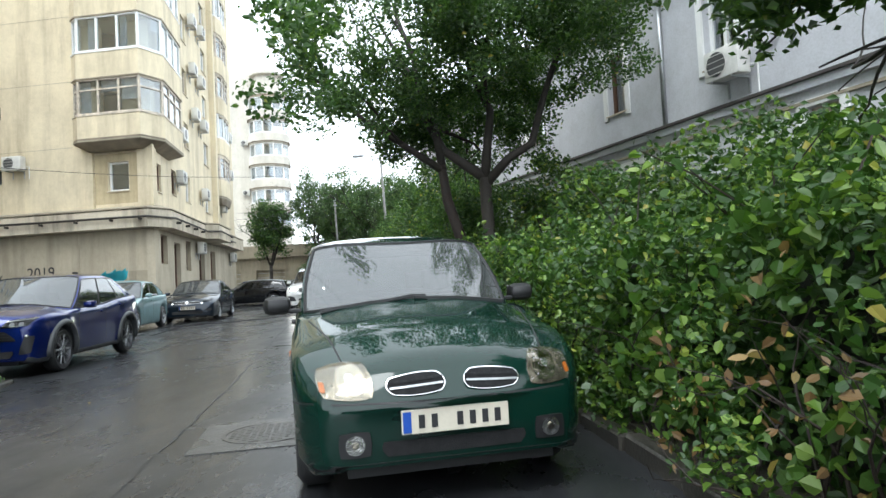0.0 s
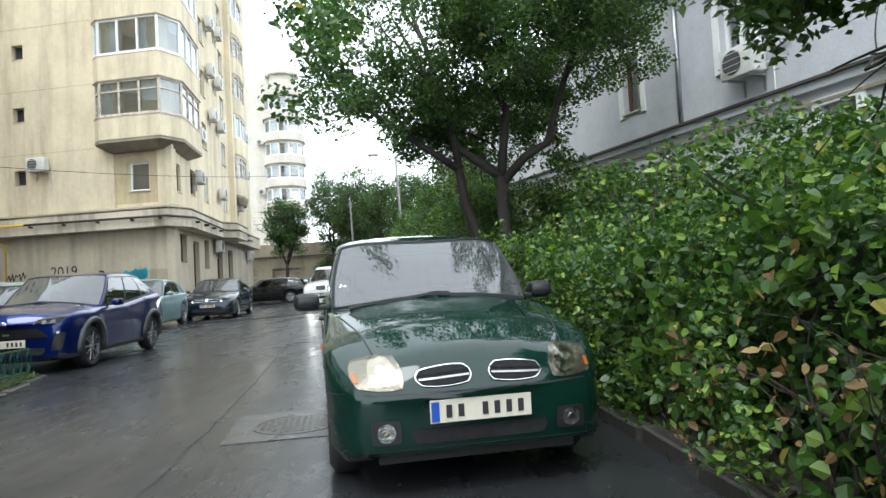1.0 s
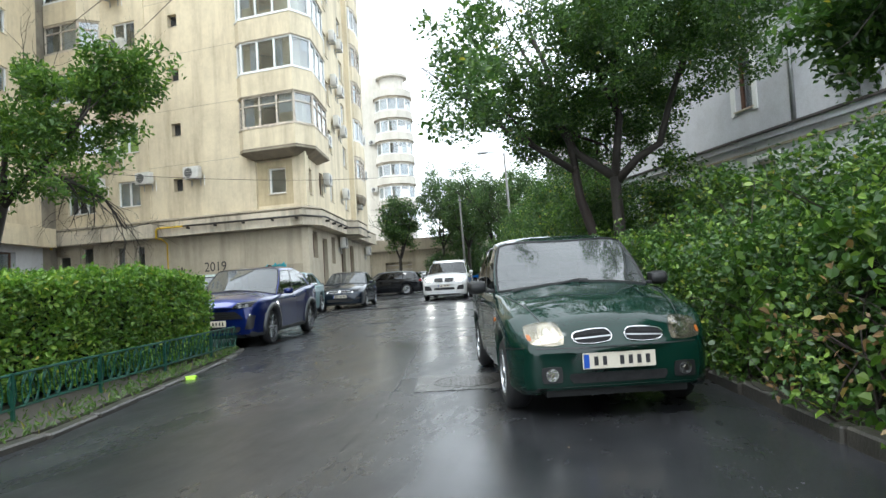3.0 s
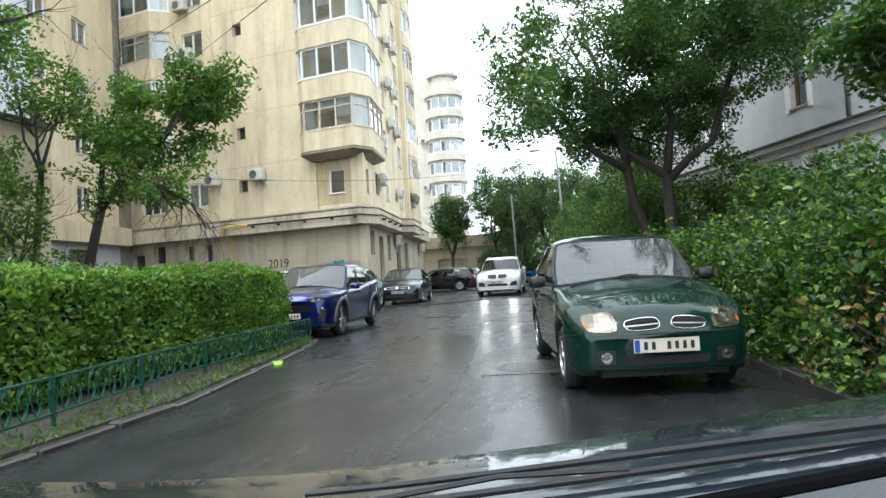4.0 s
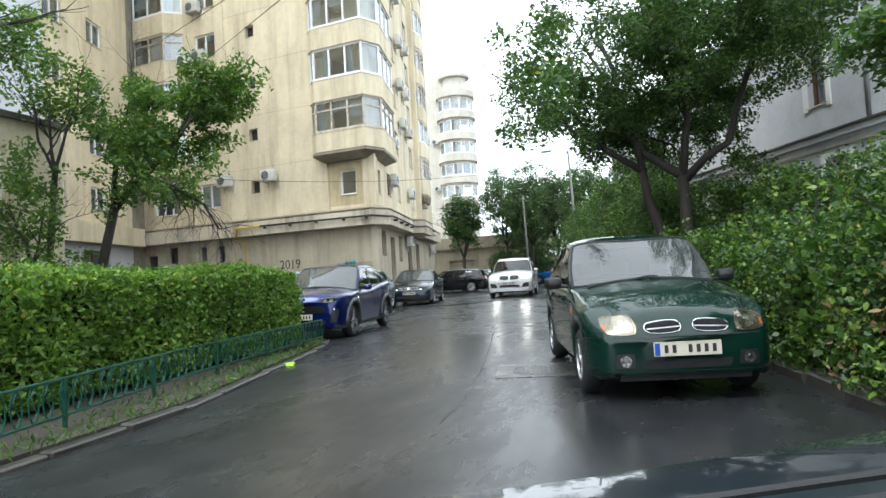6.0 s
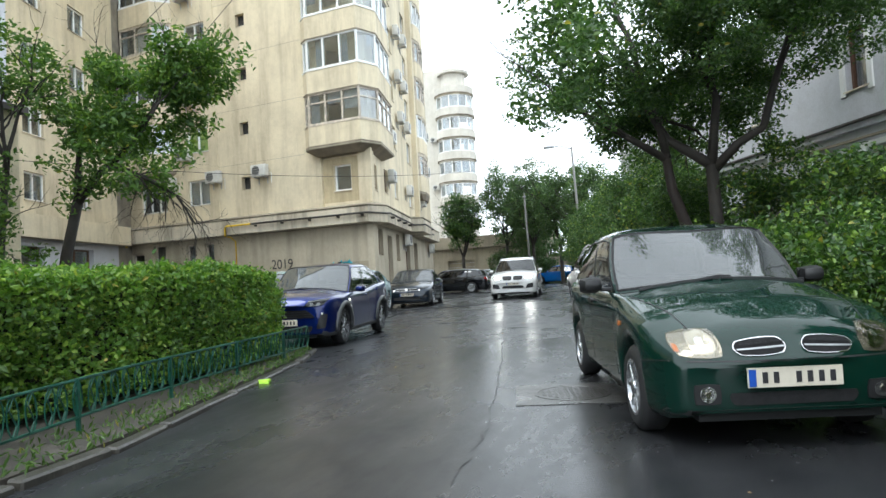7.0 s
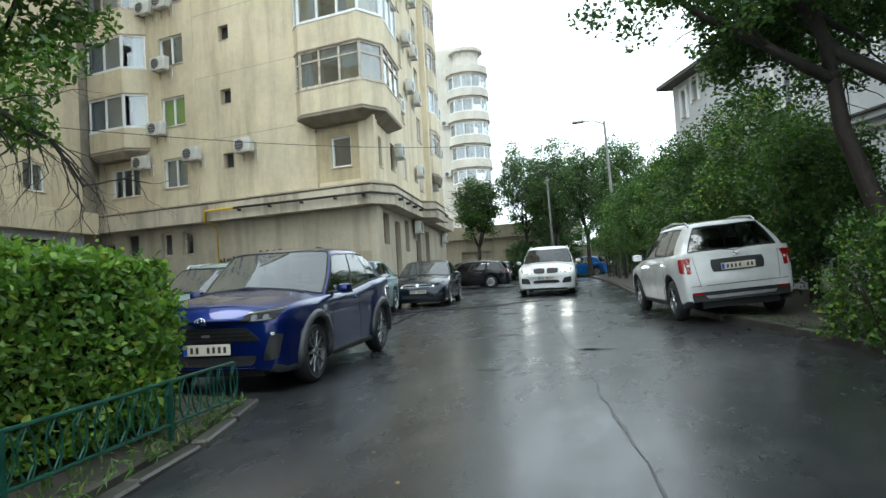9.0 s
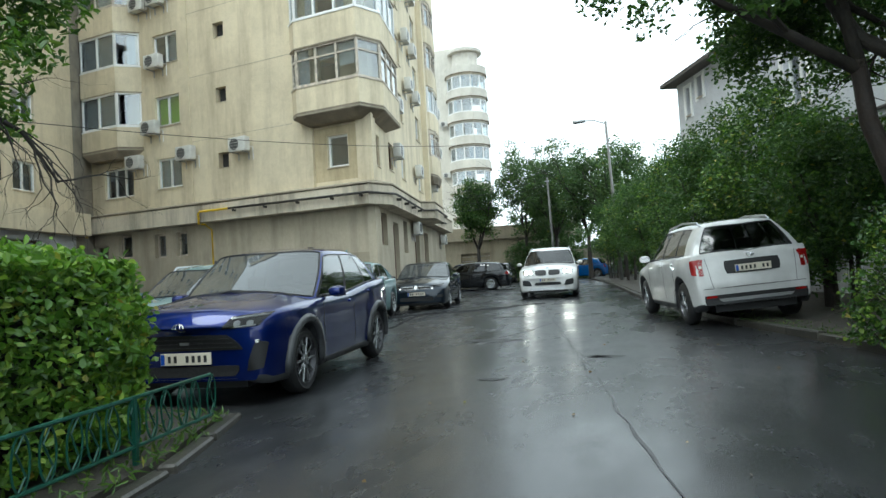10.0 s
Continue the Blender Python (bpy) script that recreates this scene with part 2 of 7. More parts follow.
SMOKED_LENS = glass_mat("smoked_lens", (0.4, 0.41, 0.42), 0.03, 0.03)
LAMP_GLASS = glass_mat("lamp_glass", (0.93, 0.93, 0.92), 0.03, 0.05)
REFLECTOR = mat("lamp_reflector", (0.48, 0.48, 0.465), 0.14, 0.95, var=0.25, scale=12, fine=26, bump=0.8)
GOLD_LAMP = mat("warm_lamp_reflector", (0.24, 0.215, 0.165), 0.2, 0.75, var=0.35, scale=14, fine=22, bump=1.0)
BOWL = mat("lamp_bowl", (0.45, 0.41, 0.33), 0.08, 1.0, var=0.2, scale=20, fine=14, bump=0.9)
MESH_BLACK = mat("black_mesh", (0.006, 0.006, 0.007), 0.85, var=0.3, scale=30, fine=200, bump=0.5)
AMBER = mat("amber_lens", (0.45, 0.13, 0.02), 0.3, var=0.15)
RED_LENS = mat("red_lens", (0.3, 0.008, 0.008), 0.15, var=0.2, scale=10)
CAR_GLASS = glass_mat("car_glass", (0.55, 0.6, 0.59), 0.015, 0.2)
SCREEN_GLASS = glass_mat("wet_windscreen", (0.11, 0.13, 0.13), 0.012, 0.14, 0.07)
DARK_GLASS = glass_mat("tinted_glass", (0.2, 0.21, 0.21), 0.015, 0.08)
SEAT = mat("seat_cloth", (0.05, 0.05, 0.055), 0.9, var=0.2)
PLATE = mat("plate_white", (0.62, 0.57, 0.47), 0.35, var=0.08)
PLATE_BLUE = mat("plate_blue", (0.02, 0.08, 0.4), 0.35)
GREEN_PAINT = paint("dark_green_paint", (0.002, 0.02, 0.0135))
BLUE_PAINT = paint("blue_paint", (0.003, 0.012, 0.105), 0.6, 0.35)
NAVY_PAINT = paint("dark_grey_blue_paint", (0.010, 0.017, 0.028), 0.5, 0.35)
BLACK_PAINT = paint("black_paint", (0.005, 0.006, 0.008))
WHITE_PAINT = paint("white_paint", (0.58, 0.58, 0.57))
TEAL_PAINT = paint("pale_teal_paint", (0.2, 0.3, 0.31))
CYAN_PAINT = paint("bright_blue_paint", (0.01, 0.12, 0.42))
HEADLAMP_ON = glow("lit_headlamp", (1.0, 0.95, 0.85), 90.0)
MATT_BLACK = mat("matt_black_rubber", (0.004, 0.004, 0.0045), 0.9, var=0.2, scale=6, bump=0.1)
MATT_BLACK.node_tree.nodes["Principled BSDF"].inputs["Specular IOR Level"].default_value = 0.03
DASH = mat("dashboard_plastic", (0.07, 0.075, 0.081), 0.5, var=0.12, scale=3, fine=260, bump=0.5)


# ---- mesh helpers ----
def thing(name, m, label, category, group="", kind=""):
    ob = new(name)
    ob.empty_display_size = 0.2
    ob.matrix_world = m
    return tagged(ob, label, category, group, kind)


def part(name, bm, material, parent=None, label="", smooth=None):
    me = bpy.data.meshes.new(name)
    if isinstance(bm, tuple):
        me.from_pydata(bm[0], [], bm[1])
        me.update()
    else:
        if smooth is not None:
            for f in bm.faces:
                f.smooth = True
            for e in bm.edges:
                if len(e.link_faces) == 2 and e.calc_face_angle(0) > radians(smooth):
                    e.smooth = False
        bm.to_mesh(me)
        bm.free()
    me.materials.append(material)
    ob = new(name, me)
    ob.parent = parent
    return tagged(ob, label)


def box(bm, x0, x1, y0, y1, z0, z1, bevel=0.0):
    v = [bm.verts.new(c) for c in ((x0, y0, z0), (x1, y0, z0), (x1, y1, z0), (x0, y1, z0), (x0, y0, z1), (x1, y0, z1), (x1, y1, z1), (x0, y1, z1))]
    fs = [bm.faces.new([v[i] for i in f]) for f in ((3, 2, 1, 0), (4, 5, 6, 7), (0, 1, 5, 4), (1, 2, 6, 5), (2, 3, 7, 6), (3, 0, 4, 7))]
    if bevel:
        bmesh.ops.bevel(bm, geom=list({e for f in fs for e in f.edges}), offset=bevel, segments=2, affect="EDGES", profile=0.5)
    return v


def boxes(*specs):
    bm = bmesh.new()
    for s in specs:
        box(bm, *s)
    return bm


def prism(bm, poly, z0, z1):
    a = [bm.verts.new((x, y, z0)) for x, y in poly]
    b = [bm.verts.new((x, y, z1)) for x, y in poly]
    n = len(poly)
    fs = [bm.faces.new((a[i], a[(i + 1) % n], b[(i + 1) % n], b[i])) for i in range(n)]
    fs += [bm.faces.new(b), bm.faces.new(a[::-1])]
    bmesh.ops.recalc_face_normals(bm, faces=fs)
    return fs


def tube(bm, pts, radii, sides=8, cap=True):
    """A round tube through pts, with a radius at each."""
    pts = [Vector(p) for p in pts]
    rings, side = [], None
    for i, p in enumerate(pts):
        d = (pts[min(i + 1, len(pts) - 1)] - pts[max(i - 1, 0)]).normalized()
        if side is None:
            side = d.orthogonal().normalized()
        side = (side - d * side.dot(d)).normalized()
        up = d.cross(side)
        r = radii[i] if hasattr(radii, "__len__") else radii
        rings.append([bm.verts.new(p + (side * math.cos(a) + up * math.sin(a)) * r) for a in (2 * math.pi * k / sides for k in range(sides))])
    for a, b in zip(rings, rings[1:]):
        for k in range(sides):
            bm.faces.new((a[k], a[(k + 1) % sides], b[(k + 1) % sides], b[k]))
    if cap:
        bm.faces.new(rings[0][::-1])
        bm.faces.new(rings[-1])
    return bm


def lathe(bm, profile, seg=28, axis="y", cap=True):
    """Turns (offset along the axis, radius) pairs round the axis."""
    rings = []
    for o, r in profile:
        ring = []
        for k in range(seg):
            a = 2 * math.pi * k / seg
            c, s = r * math.cos(a), r * math.sin(a)
            ring.append(bm.verts.new((c, o, s) if axis == "y" else (c, s, o) if axis == "z" else (o, c, s)))
        rings.append(ring)
    fs = []
    for a, b in zip(rings, rings[1:]):
        for k in range(seg):
            fs.append(bm.faces.new((a[k], a[(k + 1) % seg], b[(k + 1) % seg], b[k])))
    if cap:
        fs += [bm.faces.new(rings[0]), bm.faces.new(rings[-1][::-1])]
    bmesh.ops.recalc_face_normals(bm, faces=fs)
    return bm


class Wall:
    """A vertical plane: u runs along it from origin, o sticks out of it."""

    def __init__(self, x, y, degrees):
        a = radians(degrees)
        self.p, self.d, self.n = Vector((x, y, 0)), Vector((math.cos(a), math.sin(a), 0)), Vector((math.sin(a), -math.cos(a), 0))
        self.m = Matrix.Translation(self.p) @ Matrix.Rotation(a, 4, "Z")

    def at(self, u, o=0.0, z=0.0):
        return self.p + self.d * u + self.n * o + Vector((0, 0, z))

    def xy(self, u, o=0.0):
        return tuple(self.at(u, o))[:2]


def wall_mesh(w, u0, u1, z0, z1, holes, thick=0.3, joints=()):
    """A wall with real openings: front, back and the reveals of each hole (u0, u1, z0, z1)."""
    us = sorted({u0, u1, *(h[i] for h in holes for i in (0, 1))})
    zs = sorted({z0, z1, *(h[i] for h in holes for i in (2, 3)), *joints})
    us, zs = [u for u in us if u0 <= u <= u1], [z for z in zs if z0 <= z <= z1]
    bm, cache = bmesh.new(), {}

    def vert(u, o, z):
        key = (round(u, 4), o, round(z, 4))
        if key not in cache:
            cache[key] = bm.verts.new(w.at(u, o, z))
        return cache[key]

    def hole(u, z):
        return any(h[0] < u < h[1] and h[2] < z < h[3] for h in holes)

    solid = {}
    for i, (a, b) in enumerate(zip(us, us[1:])):
        for j, (c, d) in enumerate(zip(zs, zs[1:])):
            solid[i, j] = not hole((a + b) / 2, (c + d) / 2)
    for (i, j), s in solid.items():
        if not s:
            continue
        a, b, c, d = us[i], us[i + 1], zs[j], zs[j + 1]
        bm.faces.new((vert(a, 0, c), vert(b, 0, c), vert(b, 0, d), vert(a, 0, d)))
        bm.faces.new((vert(a, -thick, d), vert(b, -thick, d), vert(b, -thick, c), vert(a, -thick, c)))
        for di, dj, q in ((-1, 0, (a, c, a, d)), (1, 0, (b, d, b, c)), (0, -1, (b, c, a, c)), (0, 1, (a, d, b, d))):
            if not solid.get((i + di, j + dj), False):
                p, r, s2, t2 = q
                bm.faces.new((vert(p, 0, r), vert(p, -thick, r), vert(s2, -thick, t2), vert(s2, 0, t2)))
    bmesh.ops.recalc_face_normals(bm, faces=bm.faces[:])
    return bm


def wbox(bm, w, u0, u1, o0, o1, z0, z1):
    """A box in a wall's own directions."""
    v = box(bm, u0, u1, o0, o1, z0, z1)
    for q in v:
        q.co = w.at(q.co.x, q.co.y, q.co.z)
    bmesh.ops.recalc_face_normals(bm, faces=list({f for q in v for f in q.link_faces}))


def shifted(w, o):
    """The same wall plane moved out by o."""
    v = Wall(0, 0, 0)
    v.p, v.d, v.n, v.m = w.p + w.n * o, w.d, w.n, Matrix.Translation(w.n * o) @ w.m
    return v


def window(parent, w, u0, u1, z0, z1, sashes=2, frame_mat=None, back=0.12, transom=0.0, sill=True, fill=None, pane_mat=None, f=0.07):
    """A window in a hole of wall w: frame, panes, sill and what hangs behind the glass."""
    o0, o1 = -back - 0.05, -back + 0.02
    step = (u1 - u0) / sashes
    lights = []
    for k in range(sashes):
        a = u0 + f if k == 0 else u0 + k * step + f * 0.6
        b = u1 - f if k == sashes - 1 else u0 + (k + 1) * step - f * 0.6
        rows = ((z0 + f, z1 - transom - f * 0.4), (z1 - transom + f * 0.4, z1 - f)) if transom else ((z0 + f, z1 - f),)
        lights += [(a, b, c, d) for c, d in rows]
    win = part("window", wall_mesh(shifted(w, o1), u0, u1, z0, z1, lights, o1 - o0), frame_mat or PVC, parent)
    for a, b, c, d in lights:
        bm = bmesh.new()
        wbox(bm, w, a - 0.01, b + 0.01, o0 + 0.02, o0 + 0.026, c - 0.01, d + 0.01)
        part("pane", bm, pane_mat or PANE, win)
    if sill:
        bm = bmesh.new()
        wbox(bm, w, u0 - 0.05, u1 + 0.05, -back, 0.05, z0 - 0.035, z0 - 0.002)
        part("sill", bm, CREAM_PALE, win)
    if fill is LIME:
        bm = bmesh.new()
        wbox(bm, w, u0 + 0.03, u1 - 0.03, o0 - 0.1, o0 - 0.09, z0 + 0.05, z1 - 0.04)
        part("blind", bm, fill, win)
    elif fill:
        for k in range(sashes):
            if random.random() < 0.34:
                continue
            a, b = u0 + k * step + 0.03, u0 + (k + 1) * step - 0.01
            share = random.choice((0.35, 0.55, 1.0, 1.0))
            a, b = (a, a + (b - a) * share) if random.random() < 0.5 else (b - (b - a) * share, b)
            rise = random.choice((0.0, 0.0, 0.0, 0.35, 0.6)) * (z1 - z0)
            n = max(3, int((b - a) / 0.05))
            bm = bmesh.new()
            rows = []
            for i in range(n + 1):
                o = o0 - 0.1 + 0.016 * math.sin(i * 2.1)
                rows.append([bm.verts.new(w.at(a + (b - a) * i / n, o, z)) for z in (z0 + 0.05 + rise, z1 - 0.04)])
            for p, q in zip(rows, rows[1:]):
                bm.faces.new((p[0], q[0], q[1], p[1]))
            part("curtain", bm, fill if random.random() < 0.7 else CURTAIN_GREY, win, smooth=60)
    return win


def leaves(centres, size, rng, spread=0.5, flat=0.35, droop=0.0, squash=1.0, oval=False):
    """Folded leaf blades (two triangles each, or four for oval ones) round the centres given; one mesh's vertices and faces."""
    n = len(centres)
    d = rng.normal(size=(n, 3))
    d[:, 2] = d[:, 2] * (1 - flat) - droop
    d /= np.linalg.norm(d, axis=1)[:, None] + 1e-9
    s = np.cross(d, rng.normal(size=(n, 3)))
    s /= np.linalg.norm(s, axis=1)[:, None] + 1e-9
    up = np.cross(s, d)
    up[up[:, 2] < 0] *= -1
    k = size * (0.6 + 0.8 * rng.random(n))[:, None]
    c = np.asarray(centres)
    if oval:
        w = squash * (0.24 + 0.1 * rng.random(n))[:, None]
        fold = up * k * 0.09
        curl = up * k * (0.16 * rng.normal(size=n))[:, None]
        v = np.stack([c - d * k * 0.5 - curl, c - d * k * 0.2 + s * k * w + fold, c + d * k * 0.2 + s * k * w * 0.85 + fold, c + d * k * 0.55 - curl,
                      c + d * k * 0.2 - s * k * w * 0.85 + fold, c - d * k * 0.2 - s * k * w + fold], 1).reshape(-1, 3)
        i = np.arange(n) * 6
        f = np.concatenate([np.stack([i, i + 1, i + 2, i + 3], 1), np.stack([i, i + 3, i + 4, i + 5], 1)])
        return v.tolist(), f.tolist()
    v = np.stack([c - d * k * 0.5, c + s * k * 0.27 * squash + up * k * 0.1, c + d * k * 0.5, c - s * k * 0.27 * squash + up * k * 0.1], 1).reshape(-1, 3)
    i = np.arange(n) * 4
    f = np.concatenate([np.stack([i, i + 1, i + 2], 1), np.stack([i, i + 2, i + 3], 1)])
    return v.tolist(), f.tolist()


def clumps(anchors, radius, per, rng):
    """Leaf places clustered round the anchors, denser at the shell of each clump."""
    a = np.repeat(np.asarray(anchors), per, axis=0)
    d = rng.normal(size=a.shape)
    d /= np.linalg.norm(d, axis=1)[:, None]
    r = radius * (rng.random(len(a)) ** 0.5)[:, None]
    return a + d * r * np.array([1, 1, 0.75])


def limb(bm, start, direction, length, r0, depth, rng, tips, bend=0.35, kids=3, sides=7, lift=0.15, shrink=0.62):
    """A tapered limb that bends and branches; tips collects where leaves grow."""
    p, d = Vector(start), Vector(direction).normalized()
    pts, rad, n = [p.copy()], [r0], 5
    for k in range(n):
        d = (d + Vector(rng.normal(size=3)) * bend * 0.35 + Vector((0, 0, lift * 0.3))).normalized()
        p = p + d * length / n
        pts.append(p.copy())
        rad.append(r0 * (1 - 0.55 * (k + 1) / n))
        if depth <= 1:
            tips.append(tuple(p))
    tube(bm, pts, rad, max(4, sides), cap=True)
    if depth > 0:
        for k in range(kids):
            i = n if k == 0 else int(rng.integers(2, n + 1))
            ax = Vector(rng.normal(size=3)).normalized()
            nd = (d + ax * 0.85 + Vector((0, 0, lift))).normalized()
            limb(bm, pts[i], nd, length * shrink * (0.8 + 0.4 * rng.random()), rad[i] * 0.72, depth - 1, rng, tips, bend, kids, sides - 2, lift, shrink)


# ---- ground, kerbs and verges ----
bm = bmesh.new()
bmesh.ops.create_grid(bm, x_segments=24, y_segments=24, size=600)
tagged(part("ground", bm, ASPHALT), "wet dark asphalt with puddles", "ground", kind="structure")


def verge(name, poly, z, material, label):
    bm = bmesh.new()
    prism(bm, poly, -0.05, z)
    return tagged(part(name, bm, material), label, "verge", kind="structure")


LEFT_KERB = [(-3.9, -9.0), (-4.1, -2.0), (-4.42, 2.6), (-5.0, 4.8), (-5.55, 7.0), (-6.0, 8.1), (-9.2, 8.6)]
RIGHT_KERB = [(2.6, -9.0), (1.75, -1.0), (1.2, 2.4), (0.62, 6.0), (-0.68, 12.1), (-1.55, 14.7), (-3.1, 22.3), (-4.1, 29.6), (-5.3, 38.0), (-7.6, 51.0)]
verge("verge_left", [(x - 0.12, y) for x, y in LEFT_KERB[:-1]] + [(-9.2, 8.45), (-10.4, 9.2), (-12.7, 9.4), (-12.7, 8.0), (-11.9, 8.0), (-11.9, -9.0)], 0.05, SOIL, "wet bare soil with weeds under the hedge")
verge("verge_right", [(x + 0.12, y) for x, y in RIGHT_KERB] + [(-3.0, 52.0), (9.0, 30.0), (14.0, 10.0), (14.0, -9.0)], 0.09, SOIL, "wet soil under the shrubs")
bm = bmesh.new()
prism(bm, [(-26.0, 25.6), (-13.0, 23.9), (-11.2, 23.6), (-14.2, 41.0), (-15.0, 41.0), (-12.3, 25.2)], -0.05, 0.10)
tagged(part("pavement_block", bm, PAVING), "wet concrete apron along the apartment block", "pavement", kind="structure")
bm = bmesh.new()
prism(bm, [(-9.5, 53.5), (-6.5, 49.5), (-1.5, 50.0), (-2.0, 60.0), (-9.0, 60.0)], -0.05, 0.06)
tagged(part("verge_grass", bm, GRASS), "green grass strip at the road's end", "verge", kind="structure")


def along(points, step):
    """Places and headings at even steps along a polyline."""
    out, left = [], 0.0
    for (ax, ay), (bx, by) in zip(points, points[1:]):
        n = math.hypot(bx - ax, by - ay)
        s = left
        while s < n:
            out.append((ax + (bx - ax) * s / n, ay + (by - ay) * s / n, math.degrees(math.atan2(by - ay, bx - ax))))
            s += step
        left = s - n
    return out


def kerb_row(name, points, z, label):
    bm = boxes((-0.36, 0.36, -0.06, 0.06, -0.1, z))
    bmesh.ops.bevel(bm, geom=[e for e in bm.edges], offset=0.015, segments=1, affect="EDGES")
    row = thing(name, Matrix(), label, "kerb", kind="structure")
    first = part("kerb_stone", bm, KERB, row)
    rng = random.Random(4)
    spots = along(points, 0.74)
    for k, (x, y, h) in enumerate(spots):
        ob = first if k == 0 else new("kerb_stone", first.data)
        ob.parent = row
        ob.matrix_local = pose(x + rng.uniform(-0.012, 0.012), y, rng.uniform(-0.02, 0.006), rng.uniform(-2, 2), rng.uniform(-1, 1), h + rng.uniform(-1.2, 1.2))


# drain cover and the rougher concrete round it
drain = thing("manhole_cover", pose(-1.5, 4.72, 0.0, 0, 0, 12), "round cast-iron manhole cover in a square concrete patch", "manhole")
bm = bmesh.new()
box(bm, -0.50, 0.50, -0.47, 0.47, -0.02, 0.006)
part("concrete_patch", bm, DAMP_CONCRETE, drain)
bm = lathe(bmesh.new(), [(-0.01, 0.345), (0.011, 0.34), (0.011, 0.305), (0.004, 0.30)], 32, axis="z", cap=False)
part("cover_ring", bm, IRON, drain, smooth=40)
bm = lathe(bmesh.new(), [(0.002, 0.298), (0.0085, 0.295), (0.0085, 0.01)], 32, axis="z")
lid = part("cover_plate", bm, IRON, drain, smooth=40)
stud = None
for i in range(-5, 6):
    for j in range(-5, 6):
        if math.hypot(i, j) * 0.05 > 0.275:
            continue
        if stud is None:
            bm = boxes((-0.017, 0.017, -0.017, 0.017, 0.008, 0.013))
            stud = ob = part("cover_stud", bm, IRON, lid)
        else:
            ob = new("cover_stud", stud.data)
            ob.parent = lid
        ob.matrix_local = pose(i * 0.05, j * 0.05, 0)


def ribbon(points, width, rng, z=0.004, thick=0.004):
    """A thin wandering strip on the ground."""
    bm = bmesh.new()
    rows = []
    for i, (x, y) in enumerate(points):
        a, b = points[max(i - 1, 0)], points[min(i + 1, len(points) - 1)]
        d = Vector((b[0] - a[0], b[1] - a[1])).normalized()
        w = width * rng.uniform(0.4, 1.3) / 2
        rows.append([bm.verts.new((x - d.y * w, y + d.x * w, z)), bm.verts.new((x + d.y * w, y - d.x * w, z))])
    for a, b in zip(rows, rows[1:]):
        bm.faces.new((a[0], a[1], b[1], b[0]))
    bmesh.ops.recalc_face_normals(bm, faces=bm.faces[:])
    if bm.faces[0].normal.z < 0:
        bmesh.ops.reverse_faces(bm, faces=bm.faces[:])
    return bm


rng = random.Random(9)
for pts, w in (([(-1.85, 2.2), (-1.95, 3.4), (-2.4, 5.8), (-3.0, 8.6), (-3.3, 10.2), (-4.1, 13.6), (-5.5, 20.2)], 0.02), ([(-9.26, 18.9), (-8.37, 19.6), (-7.2, 20.4), (-6.2, 22.2), (-5.8, 22.3)], 0.8), ([(-7.86, 15.6), (-8.29, 17.5), (-8.6, 19.0)], 0.12),
               ([(-3.33, 9.86), (-3.67, 11.7), (-4.38, 15.05), (-5.76, 21.4)], 0.022), ([(-5.6, 12.6), (-5.0, 13.8), (-4.6, 16.2)], 0.09)):
    fine = []
    for (ax, ay), (bx, by) in zip(pts, pts[1:]):
        for k in range(8):
            fine.append((ax + (bx - ax) * k / 8 + rng.uniform(-0.02, 0.02), ay + (by - ay) * k / 8))
    tagged(part("road_crack", ribbon(fine, w, rng), CRACK if w > 0.1 else SEAM), "dark sealed crack in the wet asphalt", "crack", "road cracks", "structure")
for k, (x, y, r) in enumerate(((-1.0, 6.1, 0.16), (-3.4, 11.4, 0.1), (-4.3, 9.9, 0.08), (-5.15, 13.2, 0.26), (-3.28, 11.4, 0.12), (-3.1, 17.3, 0.12), (-5.9, 17.6, 0.25))):
    bm = bmesh.new()
    vs = [bm.verts.new((x + r * 2 * math.cos(a) * rng.uniform(0.6, 1), y + r * math.sin(a) * rng.uniform(0.6, 1), 0.004)) for a in np.linspace(0, 6.0, 14)]
    bm.faces.new(vs)
    tagged(part("road_patch", bm, PATCH), "small dark worn spot in the asphalt", "patch", "road patches", "structure")


# ---- the cream apartment block ----
STOREY, TOPZ = 2.64, 27.6
block = thing("apartment_building", Matrix(), "cream rendered tower block with corner bays and rain stains", "building")
SOUTH, EAST = Wall(-12.0, 24.3, -6), Wall(-12.0, 24.3, 101.5)
LOWS, LOWE = Wall(-12.0, 24.3, -6), EAST


